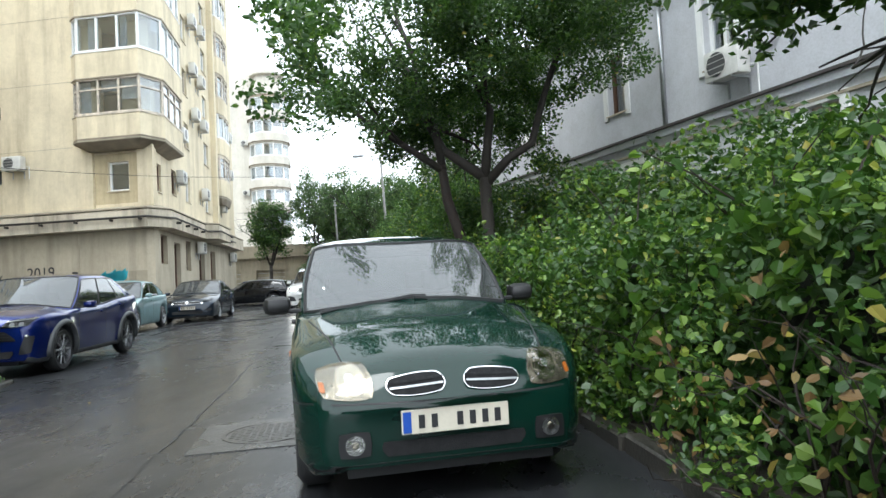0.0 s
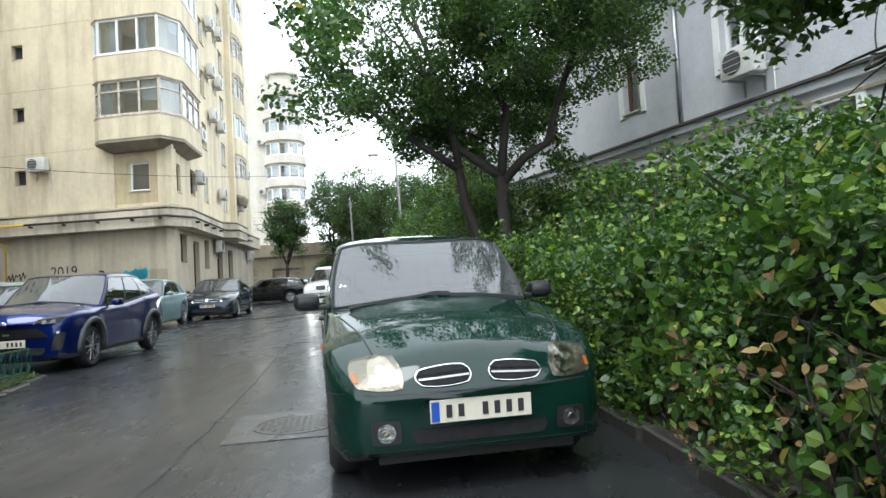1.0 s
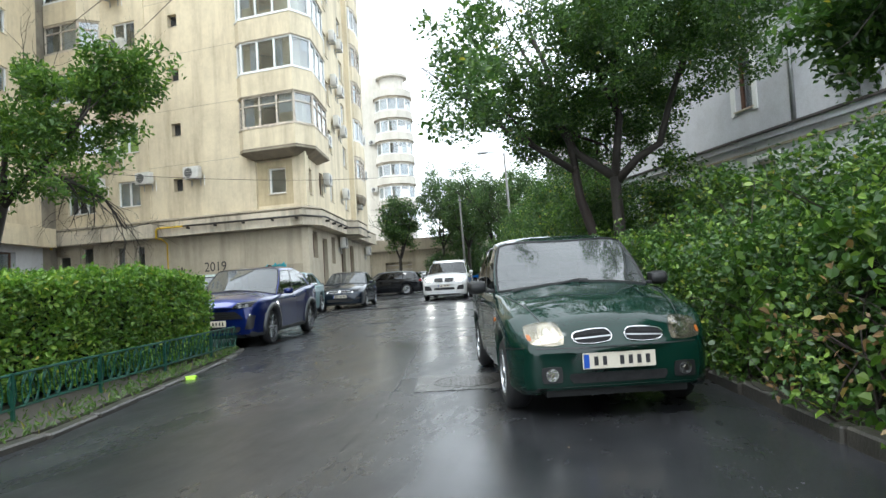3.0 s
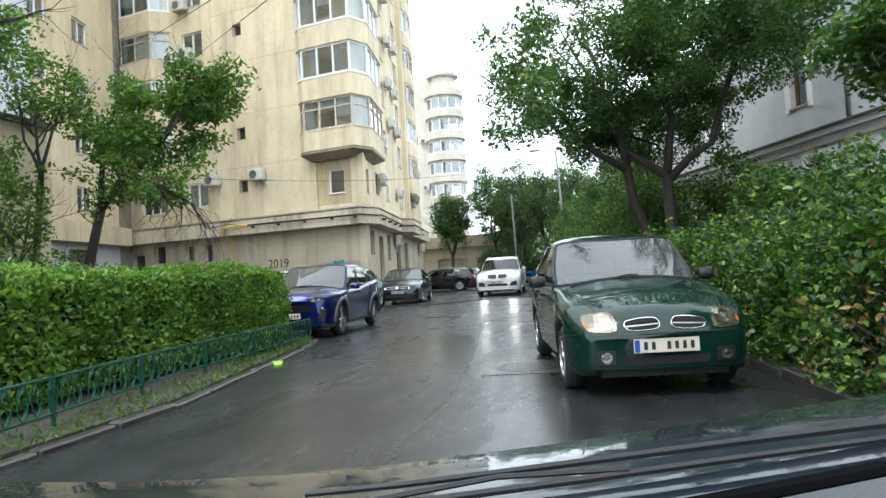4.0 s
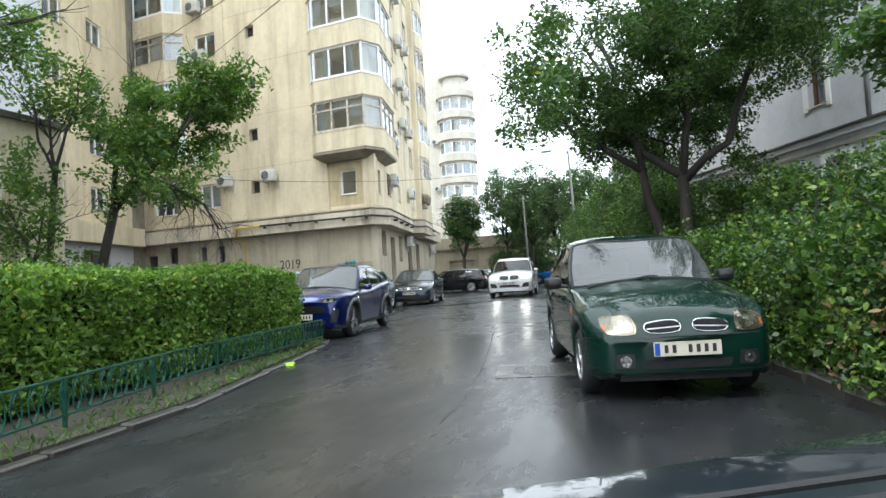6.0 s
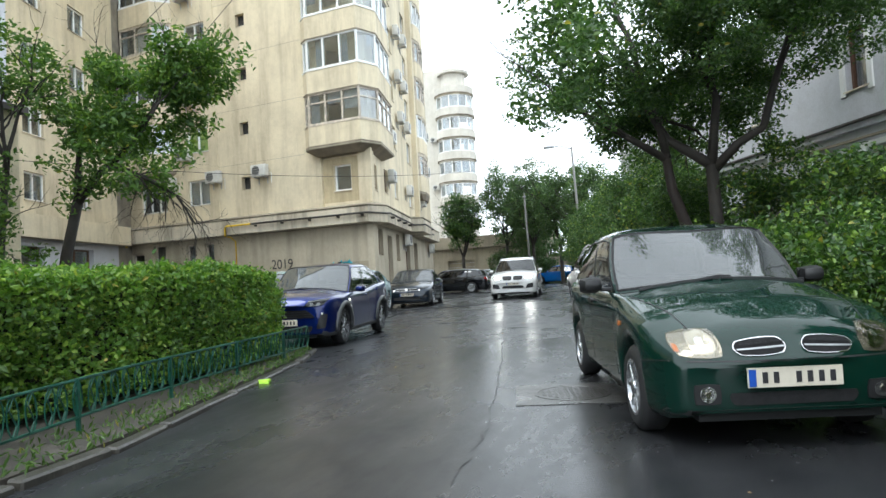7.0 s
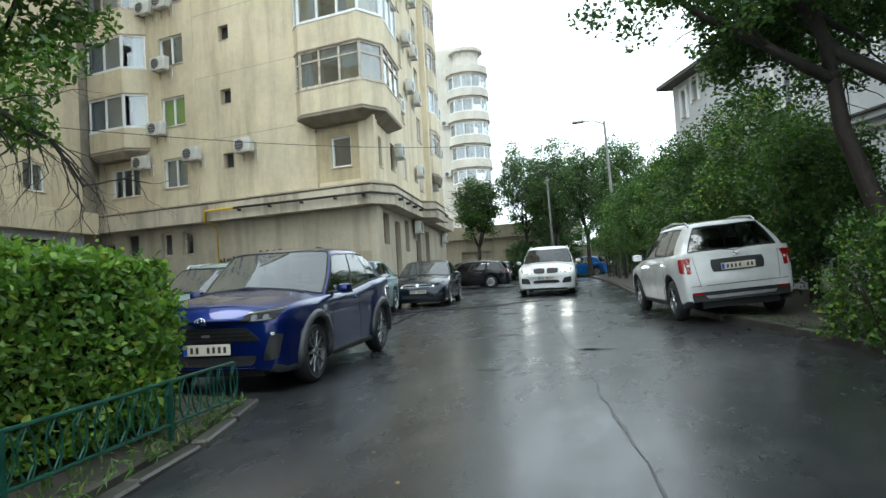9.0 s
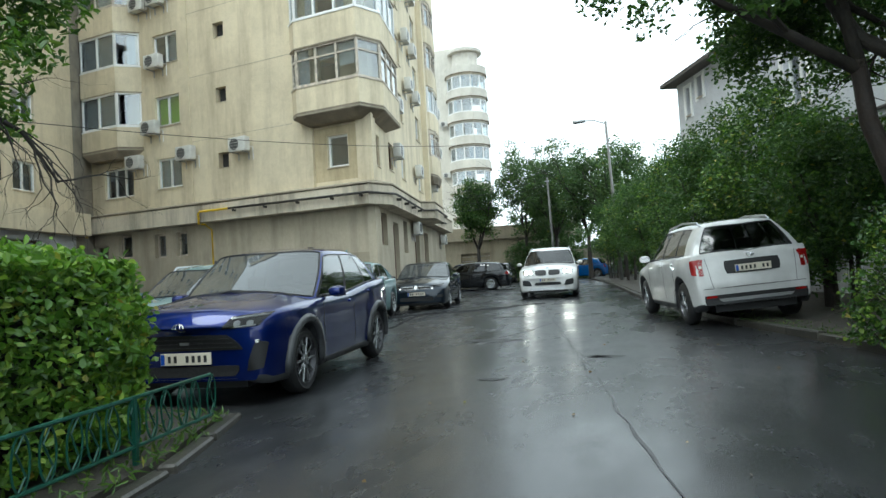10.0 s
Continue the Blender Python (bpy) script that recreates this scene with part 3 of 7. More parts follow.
def ac_unit(w, u, z, size=(0.84, 0.56, 0.3), off=0.12):
    """An outdoor unit on two brackets."""
    ob = thing("air_conditioner", w.m @ pose(u, -off - size[2] / 2, z), "white wall-mounted outdoor air-conditioning unit, slightly rusty", "air conditioner", "air conditioners on the facades")
    a, h, d = size[0] / 2, size[1], size[2] / 2
    bm = bmesh.new()
    box(bm, -a, a, -d, d, 0, h, 0.02)
    part("casing", bm, AC_WHITE, ob, smooth=40)
    bm = lathe(bmesh.new(), [(-d - 0.012, h * 0.40), (-d - 0.012, h * 0.40 - 0.02), (-d + 0.01, h * 0.40 - 0.03), (-d + 0.01, 0.03)], 20)
    bmesh.ops.translate(bm, verts=bm.verts[:], vec=(-a * 0.25, 0, h / 2))
    fan = part("fan_grille", bm, AC_DARK, ob)
    for k in range(4):
        bm = boxes((-a * 0.25 - h * 0.38, -a * 0.25 + h * 0.38, -d - 0.016, -d - 0.010, h * (0.2 + 0.2 * k) - 0.006, h * (0.2 + 0.2 * k) + 0.006))
        part("guard_bar", bm, AC_WHITE, fan)
    for s in (-1, 1):
        bm = boxes((s * a * 0.6 - 0.02, s * a * 0.6 + 0.02, -d, d + off, -0.04, 0.0), (s * a * 0.6 - 0.02, s * a * 0.6 + 0.02, d + off - 0.03, d + off, -0.3, -0.04))
        part("bracket", bm, METAL, ob)
    bm = tube(bmesh.new(), [(a - 0.05, d, h * 0.3), (a + 0.06, d + off - 0.03, h * 0.3), (a + 0.06, d + off - 0.03, h * 0.3 - 0.5)], 0.016, 6)
    part("drain_hose", bm, PVC, ob)
    return ob


south_holes, south_wins = [], []
for k in range(8):
    z = 5.25 + STOREY * k
    fill = LIME if k == 1 else random.choice((None, CURTAIN_GREY, CURTAIN))
    south_wins.append((-10.5, -9.12, z, z + 1.26, 2, PVC, fill))
    south_holes.append((-7.12, -6.58, z + 0.5, z + 1.1))
south_wins.append((-13.75, -11.95, 5.12, 6.42, 3, PVC, CURTAIN_GREY))
south_wins.append((-1.88, -1.0, 5.12, 6.28, 1, PVC, None))
south_holes += [w[:4] for w in south_wins]
for k in range(1, 8):
    south_holes.append((-2.2, -1.2, 5.3 + STOREY * k + 0.3, 5.3 + STOREY * k + 2.3))
    south_holes.append((-13.4, -12.2, 5.2 + STOREY * k + 0.2, 5.2 + STOREY * k + 2.2))
part("wall", wall_mesh(SOUTH, -15.2, 0, 4.4, TOPZ, south_holes), CREAM, block)
for u0, u1, z0, z1, n, fm, fill in south_wins:
    window(block, SOUTH, u0, u1, z0, z1, n, fm, fill=fill)
for k in range(8):
    z = 5.25 + STOREY * k + 0.5
    bm = bmesh.new()
    wbox(bm, SOUTH, -7.09, -6.61, -0.24, -0.22, z + 0.03, z + 0.57)
    part("pantry_vent", bm, DARK_OPENING, block)
    bm = bmesh.new()
    wbox(bm, SOUTH, -7.12, -6.58, -0.1, 0.02, z - 0.03, z - 0.003)
    part("vent_sill", bm, CREAM_PALE, block)
for k in range(8):
    z = 6.98 + 2.66 * k
    bm = bmesh.new()
    wbox(bm, SOUTH, -8.5, -3.4, 0.0, 0.006, z, z + 0.022)
    part("panel_joint", bm, GROUND_RENDER, block)
bm = bmesh.new()
wbox(bm, SOUTH, -8.62, -8.5, 0.0, 0.05, 4.45, TOPZ)
part("pilaster", bm, CREAM, block)
bm = bmesh.new()
wbox(bm, SOUTH, -2.75, -2.45, 0.0, 0.14, 4.45, 6.9)
part("pilaster", bm, CREAM, block)
bm = bmesh.new()
wbox(bm, SOUTH, -0.55, 0.1, 0.0, 0.14, 4.45, 6.9)
part("pilaster", bm, CREAM, block)

# east face along the road
east_wins = [(0.55, 1.25, 5.1, 6.25, 1, BROWNFRAME)]
for k in range(8):
    z = 5.3 + STOREY * k
    if k:
        east_wins.append((2.4, 3.5, z, z + 1.25, 2, random.choice((PVC, BROWNFRAME))))
    else:
        east_wins.append((2.9, 3.7, z, z + 1.1, 1, BROWNFRAME))
    east_wins.append((5.6, 6.5, z, z + 1.25, 1, random.choice((PVC, WOODFRAME))))
    east_wins.append((10.2, 11.4, z, z + 1.25, 2, PVC))
part("wall", wall_mesh(EAST, 0, 20, 4.4, TOPZ, [w[:4] for w in east_wins]), CREAM, block)
for u0, u1, z0, z1, n, fm in east_wins:
    window(block, EAST, u0, u1, z0, z1, n, fm, fill=random.choice((None, CURTAIN, CURTAIN_GREY)))
bm = bmesh.new()
wbox(bm, EAST, 12.2, 12.7, 0.0, 0.3, 4.45, TOPZ)
part("pilaster", bm, CREAM, block)

# ground floor
low_s = [(-13.05, -12.2, 2.45, 3.45), (-14.6, -13.7, 0.6, 3.1), (-10.85, -10.2, 2.35, 3.35), (-9.62, -9.0, 2.35, 3.35)]
part("wall", wall_mesh(LOWS, -15.2, 0, 0, 4.4, low_s), GROUND_RENDER, block)
for h in low_s:
    window(block, LOWS, *h, 1, WOODFRAME, sill=False, back=0.2, pane_mat=PANE)
low_e = [(0.9, 1.9, 2.2, 3.4), (3.0, 4.1, 0.3, 3.2), (5.2, 6.2, 2.0, 3.4), (8.0, 9.4, 0.3, 3.1), (11.0, 12.4, 1.4, 3.2)]
part("wall", wall_mesh(LOWE, 0, 20, 0, 4.4, low_e), GROUND_RENDER, block)
for h in low_e:
    window(block, LOWE, *h, 2, BROWNFRAME, sill=False, back=0.2)
bm = bmesh.new()
wbox(bm, LOWS, -3.3, -3.22, 0.0, 0.03, 0.0, 3.6)
part("pilaster", bm, GROUND_RENDER, block)
bm = bmesh.new()
wbox(bm, LOWS, -1.1, -0.25, 0.0, 0.04, 0.3, 1.95)
part("service_hatch", bm, CONCRETE, block)
# inner walls, so that the rooms are dim behind the glass
inner = [SOUTH.xy(-15.2, -1.6), SOUTH.xy(-1.3, -1.6), EAST.xy(20, -1.6), EAST.xy(20, -2.0), SOUTH.xy(-15.2, -2.0)]
bm = bmesh.new()
prism(bm, inner, 0, TOPZ - 0.2)
part("inner_wall", bm, ROOM, block)
for k in range(9):
    bm = bmesh.new()
    prism(bm, [SOUTH.xy(-15.2, -0.31), SOUTH.xy(-0.33, -0.31), EAST.xy(20, -0.31), EAST.xy(20, -1.6), SOUTH.xy(-1.3, -1.6), SOUTH.xy(-15.2, -1.6)], 4.42 + STOREY * k - 0.2, 4.42 + STOREY * k)
    part("floor_slab", bm, ROOM, block)
far = EAST.at(20)
bm = bmesh.new()
prism(bm, [SOUTH.xy(-15.2), SOUTH.xy(-15.2, -0.3), (far.x - 14.7, far.y), (far.x - 15, far.y)], 0, TOPZ)
prism(bm, [EAST.xy(20), (far.x - 15, far.y), (far.x - 15, far.y - 0.3), EAST.xy(19.7, -0.3)], 0, TOPZ)
part("back_wall", bm, CREAM, block)
bm = bmesh.new()
prism(bm, [SOUTH.xy(-15.5, 0.2), SOUTH.xy(0.2, 0.2), EAST.xy(20.2, 0.2), (far.x - 15.2, far.y + 0.2)], TOPZ, TOPZ + 0.5)
part("roof", bm, ROOF, block)


# the sloped band between ground and first floor
def band(points_in, points_out, z0, z1, zt, name, material):
    bm = bmesh.new()
    n = len(points_in)
    rows = [[bm.verts.new((*p, z)) for p in q] for q, z in ((points_in, z0), (points_out, z0 + 0.02), (points_out, z1), (points_in, zt))]
    for a, b in zip(rows, rows[1:]):
        for k in range(n - 1):
            bm.faces.new((a[k], a[k + 1], b[k + 1], b[k]))
    bmesh.ops.recalc_face_normals(bm, faces=bm.faces[:])
    return part(name, bm, material, block)


corner = [SOUTH.xy(-15.2, 0.5), SOUTH.xy(0.05, 0.5), EAST.xy(0.45, 0.55), EAST.xy(7.0, 0.55), EAST.xy(7.3, 1.15), EAST.xy(10.8, 1.15), EAST.xy(11.1, 0.55), EAST.xy(20, 0.55)]
inner = [SOUTH.xy(-15.2, -0.05), SOUTH.xy(-0.05, -0.05), EAST.xy(0.05, -0.05), EAST.xy(7.0, -0.05), EAST.xy(7.3, -0.05), EAST.xy(10.8, -0.05), EAST.xy(11.1, -0.05), EAST.xy(20, -0.05)]
band(inner, corner, 3.58, 4.28, 4.46, "ledge", CREAM_PALE)
edge = [SOUTH.xy(-15.2, 0.54), SOUTH.xy(0.08, 0.54), EAST.xy(0.42, 0.59), EAST.xy(7.0, 0.59), EAST.xy(7.3, 1.19), EAST.xy(10.8, 1.19), EAST.xy(11.1, 0.59), EAST.xy(20, 0.59)]
band(inner, edge, 4.30, 4.36, 4.50, "ledge_coping", CONCRETE)

# gas and heating pipes on the band
gas = thing("gas_pipe", Matrix(), "yellow gas pipe running on into a dark pipe along the ledge", "pipe")
part("yellow_pipe", tube(bmesh.new(), [SOUTH.at(-7.7, 0.62, 3.5), SOUTH.at(-7.7, 0.62, 3.93), SOUTH.at(-7.62, 0.62, 4.0), SOUTH.at(-6.15, 0.62, 4.0)], 0.045, 8), YELLOW, gas, smooth=60)
part("yellow_pipe", tube(bmesh.new(), [SOUTH.at(-7.6, 0.04, 0.2), SOUTH.at(-7.6, 0.04, 3.3), SOUTH.at(-7.6, 0.4, 3.5), SOUTH.at(-7.6, 0.58, 3.5)], 0.03, 8), YELLOW, gas, smooth=60)
part("dark_pipe", tube(bmesh.new(), [SOUTH.at(-6.15, 0.62, 4.0), SOUTH.at(0.1, 0.62, 3.98), EAST.at(0.5, 0.68, 3.98), EAST.at(6.95, 0.68, 3.95), EAST.at(7.25, 1.28, 3.95), EAST.at(10.9, 1.28, 3.92), EAST.at(11.2, 0.7, 3.92), EAST.at(15.5, 0.7, 3.9)], 0.045, 8), PIPE_DARK, gas, smooth=60)
for u in (-5.9, -4.4, -2.9, -1.4, -0.2):
    bm = bmesh.new()
    wbox(bm, SOUTH, u - 0.025, u + 0.025, 0.45, 0.68, 3.86, 3.94)
    part("pipe_bracket", bm, PIPE_DARK, gas)
for u in (1.2, 2.8, 4.4, 6.0, 12.2, 14.0):
    bm = bmesh.new()
    wbox(bm, EAST, u - 0.025, u + 0.025, 0.5, 0.74, 3.8, 3.9)
    part("pipe_bracket", bm, PIPE_DARK, gas)
part("yellow_pipe", tube(bmesh.new(), [SOUTH.at(-15.6, 0.55, 4.55), SOUTH.at(-14.75, 0.62, 4.55), SOUTH.at(-14.7, 0.62, 4.45), SOUTH.at(-14.7, 0.62, 3.5), SOUTH.at(-14.2, 0.62, 3.47)], 0.045, 8), YELLOW, gas, smooth=60)


def bay(parent, plan, z0, floors, period, par, win, mats, sash=2, under=0.3, back=None, wall_mat=None):
    """A stack of glazed bays over the plan given (left to right as seen from outside)."""
    wall_mat = wall_mat or CREAM
    cx = sum(p[0] for p in plan) / len(plan)
    cy = sum(p[1] for p in plan) / len(plan)
    shrink = lambda k: [(cx + (x - cx) * k, cy + (y - cy) * k) for x, y in plan]
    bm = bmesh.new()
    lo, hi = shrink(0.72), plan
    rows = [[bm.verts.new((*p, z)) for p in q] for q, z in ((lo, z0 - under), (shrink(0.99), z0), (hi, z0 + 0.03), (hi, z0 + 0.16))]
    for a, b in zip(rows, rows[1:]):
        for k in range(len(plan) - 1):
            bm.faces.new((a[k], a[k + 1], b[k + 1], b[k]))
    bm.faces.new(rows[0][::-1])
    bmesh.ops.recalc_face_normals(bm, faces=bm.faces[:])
    # foot and underside of the bay in a darker brown than its walls
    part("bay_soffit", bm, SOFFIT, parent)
    bm = bmesh.new()
    prism(bm, shrink(1.008), z0 + 0.035, z0 + 0.085)
    part("drip_edge", bm, CONCRETE, parent)
    for f in range(floors):
        z = z0 + period * f
        bm = bmesh.new()
        inn = shrink(0.93)
        top = [bm.verts.new((*p, z + par)) for p in plan]
        bot = [bm.verts.new((*p, z + (0.16 if f == 0 else -(period - par - win)))) for p in plan]
        tin = [bm.verts.new((*p, z + par)) for p in inn]
        bin_ = [bm.verts.new((*p, z + (0.16 if f == 0 else -(period - par - win)))) for p in inn]
        for k in range(len(plan) - 1):
            bm.faces.new((bot[k], bot[k + 1], top[k + 1], top[k]))
            bm.faces.new((top[k], top[k + 1], tin[k + 1], tin[k]))
            bm.faces.new((bot[k], bot[k + 1], bin_[k + 1], bin_[k]))
            bm.faces.new((bin_[k], bin_[k + 1], tin[k + 1], tin[k]))
        bmesh.ops.recalc_face_normals(bm, faces=bm.faces[:])
        part("bay_parapet", bm, wall_mat, parent)
        bm = bmesh.new()
        prism(bm, shrink(0.96), z - 0.02, z + 0.1)
        part("bay_floor", bm, CREAM_PALE, parent)
        bm = bmesh.new()
        prism(bm, shrink(1.015), z + par - 0.045, z + par + 0.006)
        part("bay_sill", bm, WOODFRAME if mats[f % len(mats)] is WOODFRAME else PVC, parent)
        bm = bmesh.new()
        prism(bm, shrink(1.014), z + par + win + 0.004, z + par + win + 0.05)
        part("bay_cornice", bm, CONCRETE, parent)
        fm = mats[f % len(mats)]
        for (ax, ay), (bx, by) in zip(plan, plan[1:]):
            n = math.hypot(bx - ax, by - ay)
            w = Wall(ax, ay, math.degrees(math.atan2(by - ay, bx - ax)))
            cnt = max(1, round(n / 0.95))
            window(parent, w, 0.02, n - 0.02, z + par + 0.006, z + par + win, cnt, fm, 0.05, 0.42 if fm is WOODFRAME else 0.0, False, random.choice((CURTAIN_GREY, CURTAIN, CURTAIN)))
    z = z0 + period * floors
    bm = bmesh.new()
    prism(bm, shrink(1.02), z - (period - par - win), z + 0.12)
    part("bay_roof", bm, CREAM_PALE, parent)


bay(block, [SOUTH.xy(-3.0, 0.0), SOUTH.xy(-2.97, 0.5), SOUTH.xy(-2.58, 0.78), SOUTH.xy(0.06, 0.78), EAST.xy(0.1, 0.5), EAST.xy(3.1, 0.5), EAST.xy(3.35, 0.0)], 6.94, 8, 2.46, 1.07, 1.39, (WOODFRAME, PVC, PVC), under=0.26)
part("damp_panel", wall_mesh(shifted(SOUTH, 0.006), -2.45, -0.06, 4.62, 6.6, [(-1.9, -0.98, 5.1, 6.3)], 0.006), DAMP, block)
bay(block, [SOUTH.xy(-14.5, 0.0), SOUTH.xy(-14.2, 0.7), SOUTH.xy(-12.0, 0.7), SOUTH.xy(-11.25, 0.0)], 7.0, 7, 2.6, 1.05, 1.45, (PVC, PVC, WOODFRAME), under=0.3)
bay(block, [EAST.xy(12.8, 0.0), EAST.xy(13.0, 0.38), EAST.xy(13.7, 0.58), EAST.xy(15.4, 0.58), EAST.xy(16.1, 0.38), EAST.xy(16.4, 0.0)], 6.4, 8, 2.46, 1.2, 1.4, (WOODFRAME, PVC, WOODFRAME), under=0.35)

for u, z in ((-5.8, 6.2), (-8.6, 6.22), (-11.55, 6.2), (-10.55, 7.55), (-10.2, 10.3), (-11.0, 12.9), (-10.0, 12.95), (-10.3, 15.6)):
    ac_unit(SOUTH, u, z)
for u, z in ((3.7, 5.85), (9.0, 5.8), (4.2, 7.9), (7.2, 9.6), (9.2, 9.5), (6.9, 11.8), (8.8, 11.75), (14.4, 5.75), (7.5, 2.9), (7.0, 14.3), (9.2, 14.6), (6.8, 16.8), (17.3, 8.2), (17.4, 2.8), (17.3, 10.7)):
    ac_unit(EAST, u, z)

# writing sprayed on the ground-floor wall
text = bpy.data.curves.new("graffiti", "FONT")
text.body, text.size, text.extrude, text.align_x = "2019", 0.62, 0.002, "LEFT"
tmp = bpy.data.objects.new("graffiti_text", text)
scene.collection.objects.link(tmp)
me = bpy.data.meshes.new_from_object(tmp.evaluated_get(bpy.context.evaluated_depsgraph_get()))
bpy.data.objects.remove(tmp)
me.name = "graffiti"
me.materials.clear()
me.materials.append(GRAFFITI)
ob = new("graffiti", me)
ob.matrix_world = SOUTH.m @ pose(-5.55, -0.012, 1.85, 90, 0, 0)
tagged(ob, "black sprayed year on the ground-floor wall", "graffiti")
rng = random.Random(5)


def scribble(u0, u1, z0, z1, n, colour, label, thick=0.035):
    """One unbroken zigzag stroke on the wall."""
    pts = []
    for k in range(n):
        u, w = u0 + (u1 - u0) * k / n, (u1 - u0) / n
        pts += [(u, z0 + (z1 - z0) * rng.uniform(0, 0.2)), (u + w * 0.3, z0 + (z1 - z0) * rng.uniform(0.7, 1)), (u + w * 0.55, z0 + (z1 - z0) * rng.uniform(0.1, 0.5)), (u + w * 0.8, z0 + (z1 - z0) * rng.uniform(0.5, 0.9))]
    bm = bmesh.new()
    rows = []
    for k, (x, z) in enumerate(pts):
        rows.append([bm.verts.new(SOUTH.at(x + s * thick * 0.45, 0.008, z + s * thick * 0.3)) for s in (-1, 1)])
    for a, b in zip(rows, rows[1:]):
        bm.faces.new((a[0], a[1], b[1], b[0]))
    return tagged(part("graffiti", bm, colour), label, "graffiti")


scribble(-8.6, -6.9, 1.25, 1.75, 6, GRAFFITI, "black unreadable sprayed scrawl on the wall", 0.07)
scribble(-7.6, -6.6, 1.75, 2.15, 3, GRAFFITI, "small black unreadable sprayed tag", 0.06)
scribble(-5.5, -4.2, 1.35, 1.75, 4, GRAFFITI, "black unreadable sprayed tag under the year", 0.06)
scribble(-2.3, -1.25, 1.5, 2.0, 5, TEAL, "teal sprayed patch on the wall", 0.3)

# ---- the left wing, the low annex and the grey block behind it ----
wing = thing("apartment_building", Matrix(), "cream rendered side wing with a shop floor below", "building")
WING = Wall(-21.6, 9.5, 106.5)
wing_wins = [(15.9 - d, 17.2 - d, 5.05 + 2.7 * k, 6.2 + 2.7 * k) for k in range(7) for d in (4.0, 7.2, 10.4)]
part("wall", wall_mesh(WING, 0, 15.6, 4.4, 24, wing_wins), CREAM, wing)
for h in wing_wins:
    window(wing, WING, *h, 2, PVC, fill=random.choice((None, CURTAIN, CURTAIN_GREY)))
shop = [(1.0, 3.2, 0.5, 3.2), (4.3, 6.5, 0.5, 3.2), (7.6, 9.85, 0.5, 3.2), (11.15, 13.4, 0.5, 3.2)]
part("wall", wall_mesh(WING, 0, 15.6, 0, 3.5, shop), WHITE_RENDER, wing)
for h in shop:
    window(wing, WING, *h, 2, BROWNFRAME, 0.25, sill=False)
bm = bmesh.new()
wbox(bm, WING, 0, 15.9, -0.02, 0.5, 3.5, 4.42)
part("ledge", bm, CREAM, wing)
bm = bmesh.new()
wbox(bm, WING, 0, 15.6, -1.8, -1.5, 0, 23.9)
part("inner_wall", bm, ROOM, wing)
bm = bmesh.new()
prism(bm, [WING.xy(0), WING.xy(15.6), WING.xy(15.6, -9), WING.xy(0, -9)], 24, 24.4)
part("roof", bm, ROOF, wing)
# recess beside the block, its shade painted in with the darker render
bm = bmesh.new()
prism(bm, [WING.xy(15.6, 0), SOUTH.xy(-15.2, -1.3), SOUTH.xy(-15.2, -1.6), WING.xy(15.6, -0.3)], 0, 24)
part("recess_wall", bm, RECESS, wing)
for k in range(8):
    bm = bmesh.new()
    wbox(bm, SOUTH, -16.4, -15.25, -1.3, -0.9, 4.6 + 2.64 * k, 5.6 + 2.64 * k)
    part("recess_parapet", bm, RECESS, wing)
bm = bmesh.new()
prism(bm, [WING.xy(0), WING.xy(0, -9), WING.xy(0.3, -9), WING.xy(0.3, -0.3)], 0, 24)
part("end_wall", bm, CREAM, wing)

annex = thing("annex", Matrix(), "low cream rendered annex with a dark roof edge", "building")
ANX = Wall(-11.95, -4.0, 90)
anx_holes = [(9.6, 10.65, 2.75, 4.05), (6.2, 7.6, 2.75, 4.05)]
part("wall", wall_mesh(ANX, 0, 11.92, 0, 4.62, anx_holes), CREAM, annex)
for h in anx_holes:
    window(annex, ANX, *h, 1, PVC, fill=CURTAIN)
bm = bmesh.new()
prism(bm, [ANX.xy(11.92, 0), ANX.xy(11.92, -3.4), ANX.xy(11.62, -3.4), ANX.xy(11.62, -0.3)], 0, 4.62)
part("end_wall", bm, CREAM, annex)
bm = bmesh.new()
prism(bm, [ANX.xy(-0.1, 0.12), ANX.xy(12.05, 0.12), ANX.xy(12.05, -3.5), ANX.xy(-0.1, -3.5)], 4.62, 4.74)
part("roof", bm, ROOF, annex)
bm = bmesh.new()
wbox(bm, ANX, 0, 11.6, -2.2, -1.9, 0, 4.6)
part("inner_wall", bm, ROOM, annex)
greyb = thing("apartment_building", Matrix(), "pale grey rendered block behind the annex", "building")
GRB = Wall(-15.6, -8.0, 90)
grey_wins = [(u, u + 1.3, 6.0 + 2.8 * k, 7.4 + 2.8 * k) for k in range(4) for u in (4.0, 8.0, 12.0)]
part("wall", wall_mesh(GRB, 0, 18.6, 0, 17, grey_wins), WHITE_RENDER, greyb)
for h in grey_wins:
    window(greyb, GRB, *h, 2, PVC, fill=CURTAIN)
bm = bmesh.new()
prism(bm, [GRB.xy(18.6, 0), GRB.xy(18.6, -5), GRB.xy(18.3, -5), GRB.xy(18.3, -0.3)], 0, 17)
part("end_wall", bm, WHITE_RENDER, greyb)
bm = bmesh.new()
prism(bm, [GRB.xy(-0.2, 0.2), GRB.xy(18.8, 0.2), GRB.xy(18.8, -5.2), GRB.xy(-0.2, -5.2)], 17, 17.3)
part("roof", bm, ROOF, greyb)
bm = bmesh.new()
wbox(bm, GRB, 0, 18.2, -2.2, -1.9, 0, 16.9)
part("inner_wall", bm, ROOM, greyb)

